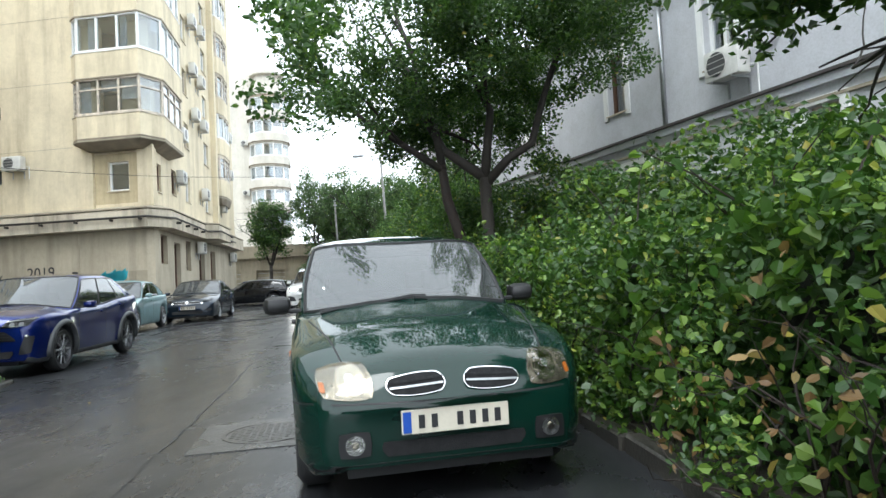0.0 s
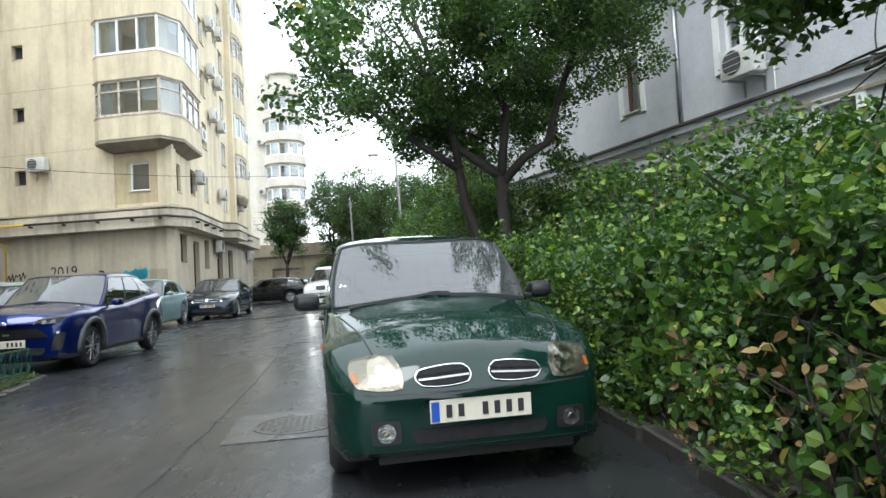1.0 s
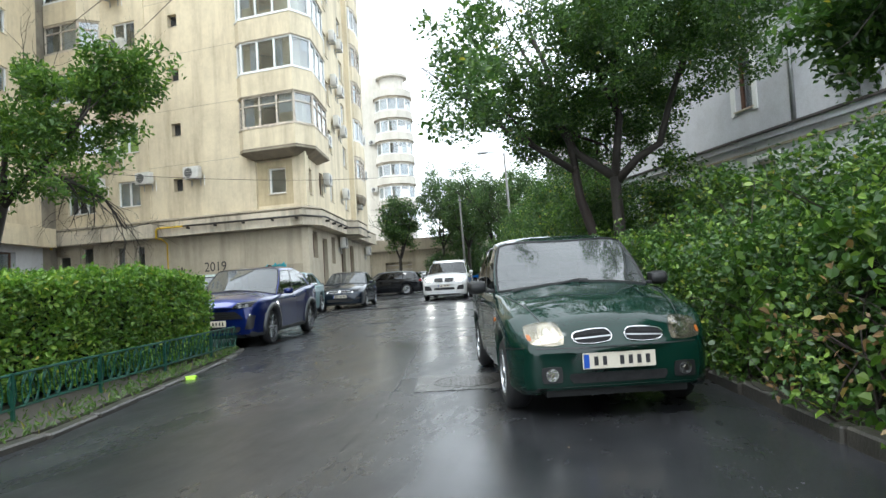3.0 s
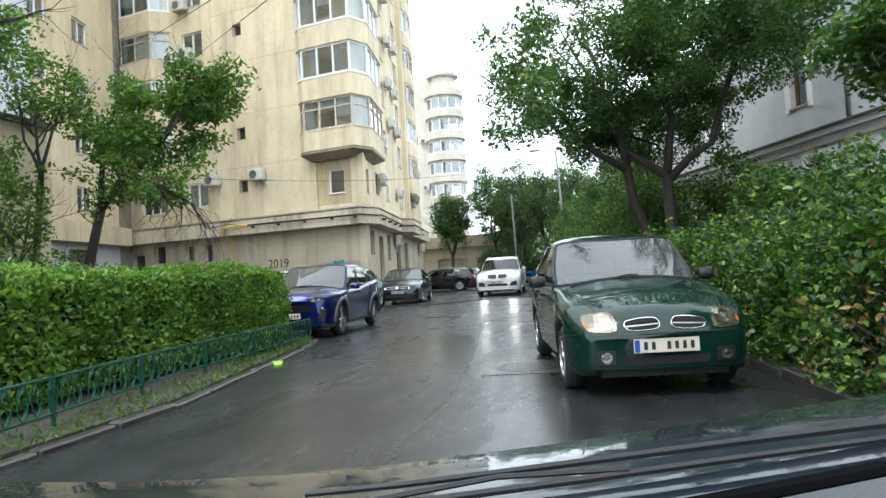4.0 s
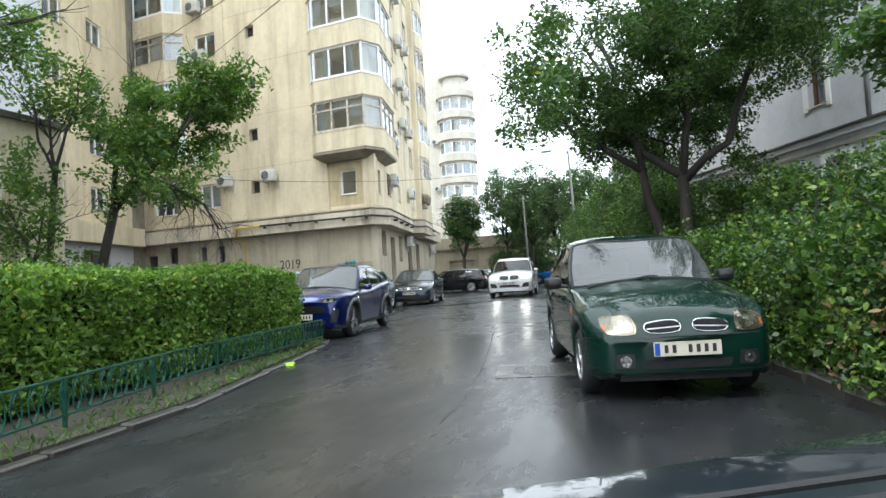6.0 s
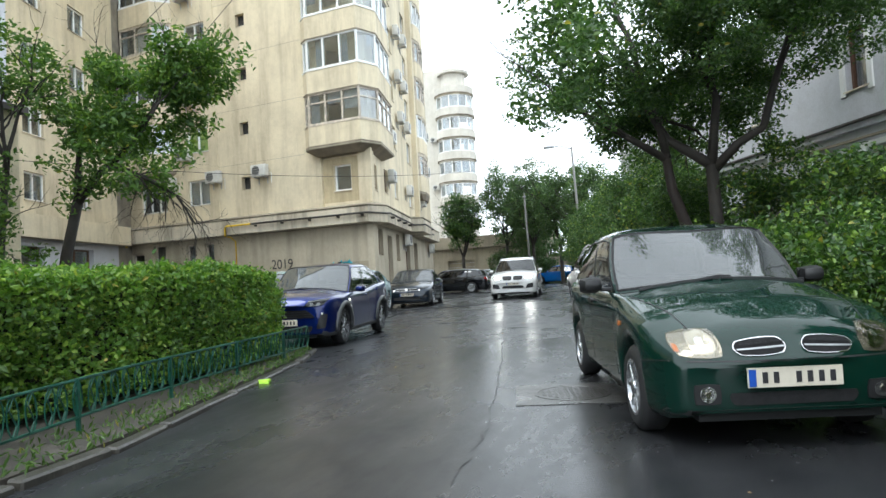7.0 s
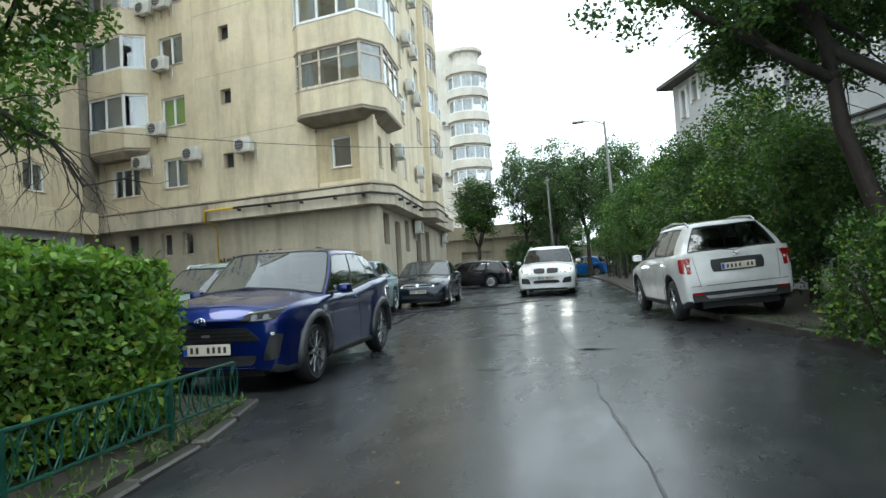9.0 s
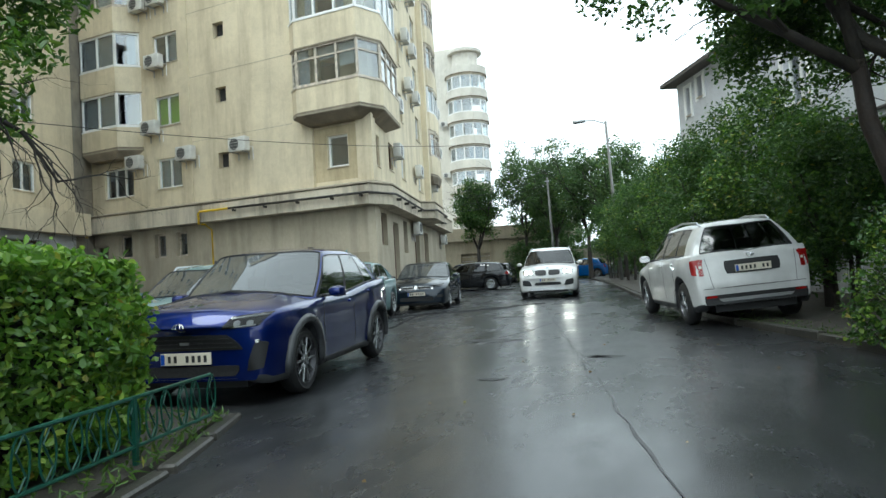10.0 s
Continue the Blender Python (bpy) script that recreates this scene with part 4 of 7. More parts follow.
# ---- the white house behind the right-hand shrubs ----
house = thing("house", Matrix(), "white rendered two-storey house with a dark cornice band", "house")
HSE = Wall(2.4, 17.5, -67)
hse = [(2.95, 3.6, 4.6, 5.95, 1, BROWNFRAME), (6.0, 6.75, 4.7, 6.3, 2, PVC), (9.6, 10.4, 4.7, 6.3, 2, PVC), (13.5, 14.4, 4.7, 6.3, 2, PVC), (-9.75, -9.45, 5.8, 6.7, 1, BROWNFRAME), (-8.95, -8.6, 6.2, 6.85, 1, BROWNFRAME), (-4.5, -3.6, 4.7, 6.2, 2, PVC), (-0.9, 0.0, 4.7, 6.2, 2, PVC),
       (3.4, 4.2, 2.0, 3.3, 2, WOODFRAME), (8.0, 8.6, 2.6, 3.45, 2, WOODFRAME), (11.5, 12.4, 2.2, 3.4, 2, WOODFRAME)]
part("wall", wall_mesh(HSE, -10.4, 24, 0, 7.2, [h[:4] for h in hse]), WHITE_RENDER, house)
for u0, u1, z0, z1, n, fm in hse:
    w = window(house, HSE, u0, u1, z0, z1, n, fm, 0.16)
    bm = bmesh.new()
    for a, b, c, d in ((u0 - 0.14, u0 - 0.004, z0 - 0.1, z1 + 0.12), (u1 + 0.004, u1 + 0.14, z0 - 0.1, z1 + 0.12), (u0 - 0.004, u1 + 0.004, z1 + 0.004, z1 + 0.12)):
        wbox(bm, HSE, a, b, 0.0, 0.045, c, d)
    part("surround", bm, PVC, w)
for z, h, o, m in ((3.86, 0.05, 0.17, ROOF), (3.72, 0.137, 0.11, WHITE_RENDER), (3.50, 0.05, 0.06, CONCRETE)):
    bm = bmesh.new()
    wbox(bm, HSE, -10.4, 24, 0.0, o, z, z + h)
    part("cornice", bm, m, house)
bm = bmesh.new()
prism(bm, [HSE.xy(-10.4, 0), HSE.xy(-10.1, -0.3), HSE.xy(-10.1, -9), HSE.xy(-10.4, -9)], 0, 7.2)
part("gable_wall", bm, WHITE_RENDER, house)
bm = bmesh.new()
rows = [[bm.verts.new(HSE.at(u, o, z)) for u in (-10.75, 24.5)] for o, z in ((0.45, 7.0), (0.45, 7.12), (-4.5, 10.0), (-9.45, 7.12), (-9.45, 7.0))]
for a, b in zip(rows, rows[1:]):
    bm.faces.new((a[0], a[1], b[1], b[0]))
bm.faces.new([r[0] for r in rows])
bm.faces.new([r[1] for r in rows][::-1])
bm.faces.new((rows[0][0], rows[-1][0], rows[-1][1], rows[0][1]))
bmesh.ops.recalc_face_normals(bm, faces=bm.faces[:])
part("roof", bm, ROOF, house)
part("downpipe", tube(bmesh.new(), [HSE.at(4.9, 0.08, 3.9), HSE.at(4.9, 0.08, 7.0)], 0.05, 8), METAL, house, smooth=60)
part("downpipe", tube(bmesh.new(), [HSE.at(0.1, 0.08, 0.1), HSE.at(0.1, 0.08, 7.0)], 0.05, 8), METAL, house, smooth=60)
bm = bmesh.new()
wbox(bm, HSE, -10.0, 23.8, -2.3, -2.0, 0, 7.0)
part("inner_wall", bm, ROOM, house)
ac_unit(HSE, 6.75, 4.3, (0.76, 0.54, 0.29))
part("cable", tube(bmesh.new(), [HSE.at(7.2, 0.05, 4.6), HSE.at(7.6, 0.05, 4.75), HSE.at(7.9, 0.05, 5.4), HSE.at(8.2, 0.05, 6.9)], 0.025, 6), WIRE, house)

# ---- the far white tower and its podium ----
tower = thing("apartment_building", Matrix(), "far pale tower block with rounded glazed balconies", "building")
FARW = Wall(-45.0, 68.6, 0)
far_wins = [(u, u + 1.3, 6.5 + 2.5 * k, 7.8 + 2.5 * k) for k in range(7) for u in (4.0, 9.0, 14.0)]
part("wall", wall_mesh(FARW, 0, 24.2, 0, 24.6, far_wins), FAR_RENDER, tower)
for h in far_wins:
    window(tower, FARW, *h, 2, PVC)
ring = [(-20.9 + 2.15 * math.cos(a), 68.9 + 2.15 * math.sin(a)) for a in np.linspace(math.pi * 1.02, math.pi * 2.3, 9)]
bay(tower, ring, 6.4, 6, 2.5, 1.1, 1.35, (PVC, PVC), under=0.3, wall_mat=FAR_RENDER)
bm = bmesh.new()
prism(bm, ring + [(-21.2, 70.6)], 0, 6.1)
part("bay_foot", bm, FAR_RENDER, tower)
bm = bmesh.new()
prism(bm, [(-20.9 + 1.4 * math.cos(a), 68.9 + 1.4 * math.sin(a)) for a in np.linspace(math.pi, math.pi * 2, 7)] + [(-20.4, 72), (-22.3, 73)], 21.3, 24.2)
part("bay_foot", bm, FAR_RENDER, tower)
for z0, z1, k in ((21.5, 22.4, 1.0), (24.0, 24.3, 0.86)):
    bm = bmesh.new()
    prism(bm, [(-20.9 + (x + 20.9) * k, 68.9 + (y - 68.9) * k) for x, y in ring] + [(-20.9, 70.5)], z0, z1)
    part("balcony", bm, FAR_RENDER, tower)
bm = bmesh.new()
prism(bm, [(-45, 68.62), (-20.8, 68.9), (-20.9, 70.4), (-26.0, 86), (-45, 86)], 24.6, 25.0)
part("roof", bm, FAR_RENDER, tower)
bm = bmesh.new()
prism(bm, [(-20.9, 68.9), (-20.7, 70.4), (-25.8, 86), (-26.4, 86)], 0, 24.6)
part("side_wall", bm, FAR_RENDER, tower)
for k in range(7):
    z = 6.4 + 2.5 * k
    bm = bmesh.new()
    prism(bm, [(-20.9 + (x + 20.9) * 1.07, 68.9 + (y - 68.9) * 1.07) for x, y in ring] + [(-20.9, 70.5)], z + 0.12, z + 0.2)
    part("balcony_ledge", bm, SOFFIT, tower)
    bm = bmesh.new()
    prism(bm, [(-20.9 + (x + 20.9) * 1.06, 68.9 + (y - 68.9) * 1.06) for x, y in ring] + [(-20.9, 70.5)], z + 0.2, z + 0.95)
    part("balcony_front", bm, FAR_RENDER, tower)
ac_unit(FARW, 21.6, 16.5)
ac_unit(FARW, 21.6, 11.0)

podium = thing("podium", Matrix(), "stained concrete garage podium at the road's end", "building")
POD = Wall(-34.0, 57.2, 0)
doors = [(u, u + 2.6, 0.0, 2.5) for u in (3.0, 7.0, 11.0, 15.0, 19.0)]
part("wall", wall_mesh(POD, 0, 24.5, 0, 3.6, doors), CONCRETE, podium)
for u0, u1, z0, z1 in doors:
    bm = bmesh.new()
    wbox(bm, POD, u0, u1, -0.28, -0.24, z0, z1)
    d = part("garage_door", bm, CONCRETE, podium)
    for k in range(6):
        bm = bmesh.new()
        wbox(bm, POD, u0, u1, -0.24, -0.225, z0 + 0.2 + 0.4 * k, z0 + 0.24 + 0.4 * k)
        part("door_rib", bm, METAL, d)
bm = bmesh.new()
wbox(bm, POD, -0.2, 24.7, -8.0, 0.35, 3.6, 4.7)
part("parapet", bm, CONCRETE, podium)
bm = bmesh.new()
wbox(bm, POD, 21.2, 24.5, 0.005, 0.05, 0.0, 3.58)
part("pale_panel", bm, GROUND_RENDER, podium)
bm = bmesh.new()
wbox(bm, POD, 24.4, 52.0, -0.3, 0.0, 0.0, 2.3)
tagged(part("boundary_wall", bm, CONCRETE), "low stained concrete boundary wall", "wall", kind="structure")


# ---- cars ----
from mathutils.bvhtree import BVHTree


def smooth_curve(keys, width=0.07):
    """A function through (x, value) keys with softened corners."""
    xs = np.arange(keys[0][0] - 0.3, keys[-1][0] + 0.3, 0.01)
    ys = np.interp(xs, [k[0] for k in keys], [k[1] for k in keys])
    n = max(1, int(width / 0.01))
    ker = np.ones(n) / n
    pad = np.concatenate([np.full(n, ys[0]), ys, np.full(n, ys[-1])])
    ys = np.convolve(np.convolve(pad, ker, "same"), ker, "same")[n:-n]
    return lambda x: float(np.interp(x, xs, ys))


def plate_on(parent, surf, y0, y1, z0, z1, way, name="number_plate"):
    """A flat number plate with a blue strip and plain dark bars."""
    x = surf((y0 + y1) / 2, (z0 + z1) / 2, way) + way * 0.022
    bm = bmesh.new()
    box(bm, x - 0.008, x + 0.008, y0, y1, z0, z1, 0.004)
    pl = part(name, bm, PLATE, parent, "white number plate with dark bars")
    f = x + way * 0.010
    bm = bmesh.new()
    left = (y0 + 0.006, y0 + 0.045) if way > 0 else (y1 - 0.045, y1 - 0.006)
    box(bm, f - 0.002, f + 0.002, *left, z0 + 0.008, z1 - 0.008)
    part("plate_strip", bm, PLATE_BLUE, pl)
    w = (y1 - y0 - 0.09) / 7
    for k in range(7):
        if k in (2,) :
            continue
        s = y0 + 0.065 + k * w if way > 0 else y0 + 0.025 + k * w
        bm = bmesh.new()
        box(bm, f - 0.002, f + 0.002, s + w * 0.25, s + w * 0.72, z0 + 0.025, z1 - 0.025)
        part("plate_bar", bm, GRAFFITI, pl)


def car(name, label, spec, m, group="parked cars"):
    """A car heading along local +x, its wheels on z = 0, origin under the middle of the wheelbase."""
    L, Wh, wb, fo, r = spec["L"], spec["W"] / 2, spec["wb"], spec["fo"], spec["r"]
    X = lambda xf: fo + wb / 2 - xf
    root = thing(name, m, label, "car", group)
    top, belt = smooth_curve(spec["top"], spec.get("soft", 0.07)), smooth_curve(spec["belt"], 0.15)
    wr, clear = spec.get("roof", 0.70) * Wh, spec.get("clear", 0.2)
    ra = r + spec.get("gap", 0.055)
    ws0, ws1, rw0, rw1 = spec["glass"]
    sides, flare = spec["side"], spec.get("flare", 0.012)
    xs = set(np.linspace(0, L, 40).round(3)) | {0.0, 0.015, 0.04, 0.08, 0.14, 0.22, L, L - 0.02, L - 0.06, L - 0.13, ws0, rw1}
    for xc in (fo, fo + wb):
        xs |= {round(xc + ra * math.cos(a), 4) for a in np.linspace(0, math.pi, 15)}
    keep = [0.0]
    for x in sorted(x for x in xs if 0 < x <= L):
        if x - keep[-1] > 0.012 or x == L:
            keep.append(x)
    xs = keep

    def half_width(xf):
        e0, e1 = min(1, xf / 0.55), min(1, (L - xf) / 0.45)
        nose = spec.get("nose", 0.80)
        w = Wh * (nose + (1 - nose) * math.sqrt(max(0, 1 - (1 - e0) ** 2.2)))
        return min(w, Wh * (0.90 + 0.10 * math.sqrt(max(0, 1 - (1 - e1) ** 2.4))))

    def deck(xf):
        """Height of the lower body's middle line: bonnet, then the belt under the cabin, then the tail."""
        if xf <= ws0:
            return top(xf)
        if xf >= rw1:
            return top(xf)
        a = max(0.0, 1 - (xf - ws0) / 0.4) * (top(ws0) - belt(xf)) + max(0.0, 1 - (rw1 - xf) / 0.25) * (top(rw1) - belt(xf))
        return belt(xf) + a

    def section(xf):
        w, zt = half_width(xf), deck(xf)
        zb = min(belt(xf), zt - 0.035) if xf < ws0 or xf > rw1 else belt(xf)
        zt = max(zt, zb + 0.012)
        zl = clear + 0.05 * (1 - min(1, xf / 0.12)) + 0.10 * (1 - min(1, (L - xf) / 0.18))
        for xc in (fo, fo + wb):
            if abs(xf - xc) < ra:
                zl = max(zl, r + math.sqrt(ra * ra - (xf - xc) ** 2))
        zl = min(zl, zb - 0.06)
        g = flare * sum(math.exp(-((xf - xc) / (ra * 0.95)) ** 4) for xc in (fo, fo + wb)) / Wh
        tuck = 0.02 * (1 - min(1, sum(math.exp(-((xf - xc) / (ra * 1.15)) ** 4) for xc in (fo, fo + wb))))
        s = spec.get("shoulder", 0.0)
        h = zb - zl
        p = [(0.80 * w, zl + 0.002), ((0.955 + g - tuck) * w, zl), ((0.985 + g - tuck) * w, zl + 0.10 * h), ((1.0 + g - tuck * 0.4) * w, zl + 0.42 * h),
             ((0.992 + g * 0.8 - s) * w, zl + 0.66 * h), ((0.996 + g * 0.3) * w, zl + 0.84 * h), (0.978 * w, zb - 0.022), (0.95 * w, zb + 0.002)]
        for yh in (0.90, 0.82, 0.66, 0.36, 0.0):
            p.append((yh * w, zb + (zt - zb) * (1 - (yh / 0.95) ** spec.get("crown", 2.6))))
        return p

    nose_run, bow, tail_bow = max(0.2, fo - ra + 0.02), spec.get("bow", 0.16), spec.get("tail_bow", 0.09)
    bm = bmesh.new()
    rows = []
    for xf in xs:
        half = section(xf)
        full = [(-y, z) for y, z in half] + [(y, z) for y, z in half[-2::-1]]
        rows.append([])
        for y, z in full:
            q = (abs(y) / Wh) ** 2.3
            xx = xf + bow * q * max(0.0, 1 - xf / nose_run) ** 1.3 - tail_bow * q * max(0.0, 1 - (L - xf) / 0.4)
            rows[-1].append(bm.verts.new((X(xx), y, z)))
    n = len(rows[0])
    kinds = {"body": []}
    for a, b in zip(rows, rows[1:]):
        for k in range(n - 1):
            f = bm.faces.new((a[k], a[k + 1], b[k + 1], b[k]))
            kinds.setdefault("cladding" if min(k, n - 2 - k) <= 1 and spec.get("clad") else "body", []).append(f)
    kinds["body"] += [bm.faces.new(rows[0]), bm.faces.new(rows[-1][::-1])]
    bmesh.ops.recalc_face_normals(bm, faces=bm.faces[:])
    low_bvh = BVHTree.FromBMesh(bm)

    # the cabin: a band of glass and pillars from the belt up to the roof's edge, and the roof
    bow_f, bow_t, bow_r, bow_rt = spec.get("screen_bow", (0.30, 0.14)) + spec.get("rear_bow", (0.16, 0.10))
    xa0, xa1, xb0, xb1 = ws0 + bow_f, rw1 - bow_r, ws1 + bow_t, rw0 - bow_rt

    def roof_half(x):
        return (wr + 0.055) * (1 - 0.07 * max(0.0, (x - xb0) / (xb1 - xb0)) ** 2)

    def roof_at(x, v):
        return top(x) - 0.022 * v * v - 0.04 * abs(v) ** 7

    def base_z(x, y):
        hit = low_bvh.ray_cast(Vector((X(x), y, 6)), Vector((0, 0, -1)))
        return (hit[0].z if hit[0] else belt(x)) - 0.012

    vs = [math.sin(a) for a in np.linspace(-math.pi / 2, math.pi / 2, 13)]
    mid = lambda u: ((xa0 + (xa1 - xa0) * u) + (xb0 + (xb1 - xb0) * u)) / 2
    us = set(np.linspace(0, 1, 15).round(4))
    marks = []
    for s0, s1 in sides:
        a, b = [min(0.97, max(0.035, (x - mid(0)) / (mid(1) - mid(0)))) for x in (s0, s1)]
        marks.append((round(a, 4), round(b, 4)))
    us = sorted(u for u in us if all(abs(u - m) > 0.012 for ab in marks for m in ab) or u in (0, 1))
    us = sorted(set(us) | {m for ab in marks for m in ab})
    cols = [("front", v, 0) for v in vs] + [("left", 1, u) for u in us[1:]] + [("rear", v, 1) for v in vs[-2::-1]] + [("right", -1, u) for u in us[-2:0:-1]]
    levels = [0, 0.06, 0.22, 0.42, 0.62, 0.80, 0.92, 1.0]
    grid = []
    for where, v, u in cols:
        xt = (ws1 + bow_t * v * v) * (1 - u) + (rw0 - bow_rt * v * v) * u
        xb = (ws0 + bow_f * v * v) * (1 - u) + (rw1 - bow_r * v * v) * u
        yb = 0.925 * half_width(xb) * v
        yt, zt = roof_half(xt) * v, roof_at(xt, v)
        zb = base_z(xb, yb)
        col = []
        for t in levels:
            bulge = 0.028 * math.sin(math.pi * t)
            y = yb + (yt - yb) * t + bulge * v * abs(v)
            x = xb + (xt - xb) * t - (bulge * 0.8 * (1 - v * v) * (1 if where == "front" else -1 if where == "rear" else 0))
            col.append(bm.verts.new((X(x), y, zb + (zt - zb) * t)))
        grid.append((where, v, u, col))
    for (wa, va, ua, ca), (wb_, vb, ub, cb) in zip(grid, grid[1:] + grid[:1]):
        vm, um = (va + vb) / 2, (ua + ub) / 2
        for j in range(len(levels) - 1):
            f = bm.faces.new((ca[j], cb[j], cb[j + 1], ca[j + 1]))
            inside, kind = 0 < j < len(levels) - 2, "body"
            if um == 0:
                kind = "windshield" if abs(vm) < 0.95 and 0 < j < len(levels) - 1 else "body"
            elif um == 1:
                kind = "rear_window" if abs(vm) < 0.9 and j >= spec.get("rear_from", 1) and inside else "body"
            elif inside:
                for q, (a, b) in enumerate(marks):
                    if a < um < b:
                        kind = ("side_window", q, vm > 0)
                if kind == "body" and marks[0][0] - 0.05 < um < marks[-1][0]:
                    kind = ("window_pillar", sum(b <= um for _, b in marks), vm > 0)
            kinds.setdefault(kind, []).append(f)
    loop = {(v, u): col[-1] for _, v, u, col in grid}
    lines = []
    for u in us:
        line = []
        for v in vs:
            if (v, u) in loop:
                line.append(loop[(v, u)])
                continue
            xt = (ws1 + bow_t * v * v) * (1 - u) + (rw0 - bow_rt * v * v) * u
            line.append(bm.verts.new((X(xt), roof_half(xt) * v, roof_at(xt, v))))
        lines.append(line)
    for a, b in zip(lines, lines[1:]):
        for k in range(len(vs) - 1):
            kinds["body"].append(bm.faces.new((a[k], a[k + 1], b[k + 1], b[k])))
    bmesh.ops.recalc_face_normals(bm, faces=bm.faces[:])
    bvh = BVHTree.FromBMesh(bm)

    def split(faces):
        out, seen = bmesh.new(), {}
        for f in faces:
            corners = []
            for v in f.verts:
                if v not in seen:
                    seen[v] = out.verts.new(v.co)
                corners.append(seen[v])
            out.faces.new(corners)
        return out

    tints = {"windshield": spec.get("front_glass", SCREEN_GLASS), "rear_window": spec.get("back_glass", DARK_GLASS)}
    body = part("body", split(kinds.pop("body")), spec["paint"], root, smooth=32)
    for kind, faces in kinds.items():
        if kind == "cladding":
            part("sill_cladding", split(faces), CLAD, root, "grey plastic cladding", smooth=38)
        elif kind[0] == "window_pillar":
            part("window_pillar", split(faces), PLASTIC, root, "black pillar trim", smooth=38)
        elif isinstance(kind, tuple):
            part("side_window", split(faces), spec.get("side_glass", CAR_GLASS), root, "dark tinted glass", smooth=50)
        else:
            part(kind, split(faces), tints[kind], root, smooth=50)
    # black rubber round the screens and side windows
    def seal(chain, width=0.012):
        part("window_seal", tube(bmesh.new(), [v.co.copy() for v in chain], width, 5, False), PLASTIC, root)
    front_cols = [c for w_, v, u, c in grid if u == 0 and abs(v) < 0.97]
    rear_cols = [c for w_, v, u, c in grid if u == 1 and abs(v) < 0.93]
    for fc, j0, j1 in ((front_cols, 1, len(levels) - 1), (rear_cols, spec.get("rear_from", 1), len(levels) - 2)):
        for chain in ([c[j0] for c in fc], [c[j1] for c in fc], [fc[0][j] for j in range(j0, j1 + 1)], [fc[-1][j] for j in range(j0, j1 + 1)]):
            seal(chain)
    for sgn in (1, -1):
        side_cols = [(u, c) for w_, v, u, c in grid if v == sgn and marks[0][0] - 1e-6 <= u <= marks[-1][1] + 1e-6]
        side_cols.sort(key=lambda q: q[0])
        seal([c[1] for _, c in side_cols], spec.get("trim_w", 0.010))
        seal([c[-2] for _, c in side_cols], 0.008)
    bm.free()

    def front(y, z, way=1):
        hit = bvh.ray_cast(Vector((way * 6, y, z)), Vector((-way, 0, 0)))
        return hit[0].x if hit[0] else way * 1.5

    def patch(pname, corners, material, parent, face="front", off=0.008, deep=0.03, nu=9, nv=5, rnd=0.25, lab=""):
        """A panel laid on the body: corners in (y, z) for front and back, (x, z) for the sides, (x, y) for the top."""
        way = -1 if face in ("back", "right") else 1
        c = [Vector(q) for q in corners]
        grid, base = [], []
        bm = bmesh.new()
        for j in range(nv + 1):
            ga, gb = [], []
            for i in range(nu + 1):
                a, b = 2 * i / nu - 1, 2 * j / nv - 1
                a2, b2 = a * math.sqrt(1 - rnd * b * b / 2), b * math.sqrt(1 - rnd * a * a / 2)
                s, t = (a2 + 1) / 2, (b2 + 1) / 2
                q = (c[0] * (1 - s) + c[1] * s) * (1 - t) + (c[3] * (1 - s) + c[2] * s) * t
                if face in ("front", "back"):
                    o, d = Vector((way * 6, q.x, q.y)), Vector((-way, 0, 0))
                elif face in ("left", "right"):
                    o, d = Vector((q.x, way * 6, q.y)), Vector((0, -way, 0))
                else:
                    o, d = Vector((q.x, q.y, 6)), Vector((0, 0, -1))
                hit = bvh.ray_cast(o, d)
                p = hit[0] if hit[0] else o + d * (6 - 0.9)
                ga.append(bm.verts.new(p - d * off))
                gb.append(bm.verts.new(p + d * deep))
            grid.append(ga)
            base.append(gb)
        for j in range(nv):
            for i in range(nu):
                bm.faces.new((grid[j][i], grid[j][i + 1], grid[j + 1][i + 1], grid[j + 1][i]))
        ring = grid[0] + [g[-1] for g in grid[1:]] + grid[-1][-2::-1] + [g[0] for g in grid[-2:0:-1]]
        rb = base[0] + [g[-1] for g in base[1:]] + base[-1][-2::-1] + [g[0] for g in base[-2:0:-1]]
        for k in range(len(ring)):
            k2 = (k + 1) % len(ring)
            bm.faces.new((ring[k], ring[k2], rb[k2], rb[k]))
        used = set(ring) | {v for g in grid for v in g} | set(rb)
        for v in [v for v in bm.verts if v not in used]:
            bm.verts.remove(v)
        bmesh.ops.recalc_face_normals(bm, faces=bm.faces[:])
        return part(pname, bm, material, parent, lab, smooth=35)

    # underside, wheel wells and interior
    part("underbody", boxes((X(L) + 0.12, X(0) - 0.14, -0.52 * Wh * 1.3, 0.52 * Wh * 1.3, clear - 0.015, clear + 0.12)), PLASTIC, root)
    for xc in (fo, fo + wb):
        part("wheel_well", boxes((X(xc) - ra - 0.03, X(xc) + ra + 0.03, -0.80 * Wh, 0.80 * Wh, r + ra - 0.01, r + ra + 0.04)), PLASTIC, root)
        for s in (-1, 1):
            part("wheel_well", boxes((X(xc) - ra, X(xc) + ra, min(s * 0.5 * Wh, s * 0.54 * Wh), max(s * 0.5 * Wh, s * 0.54 * Wh), clear, r + ra)), PLASTIC, root)
    zi = belt((ws1 + rw0) / 2) - 0.12
    bm = boxes((X(rw0) + 0.05, X(ws0) - 0.35, -0.84 * Wh, 0.84 * Wh, zi - 0.3, zi - 0.27))
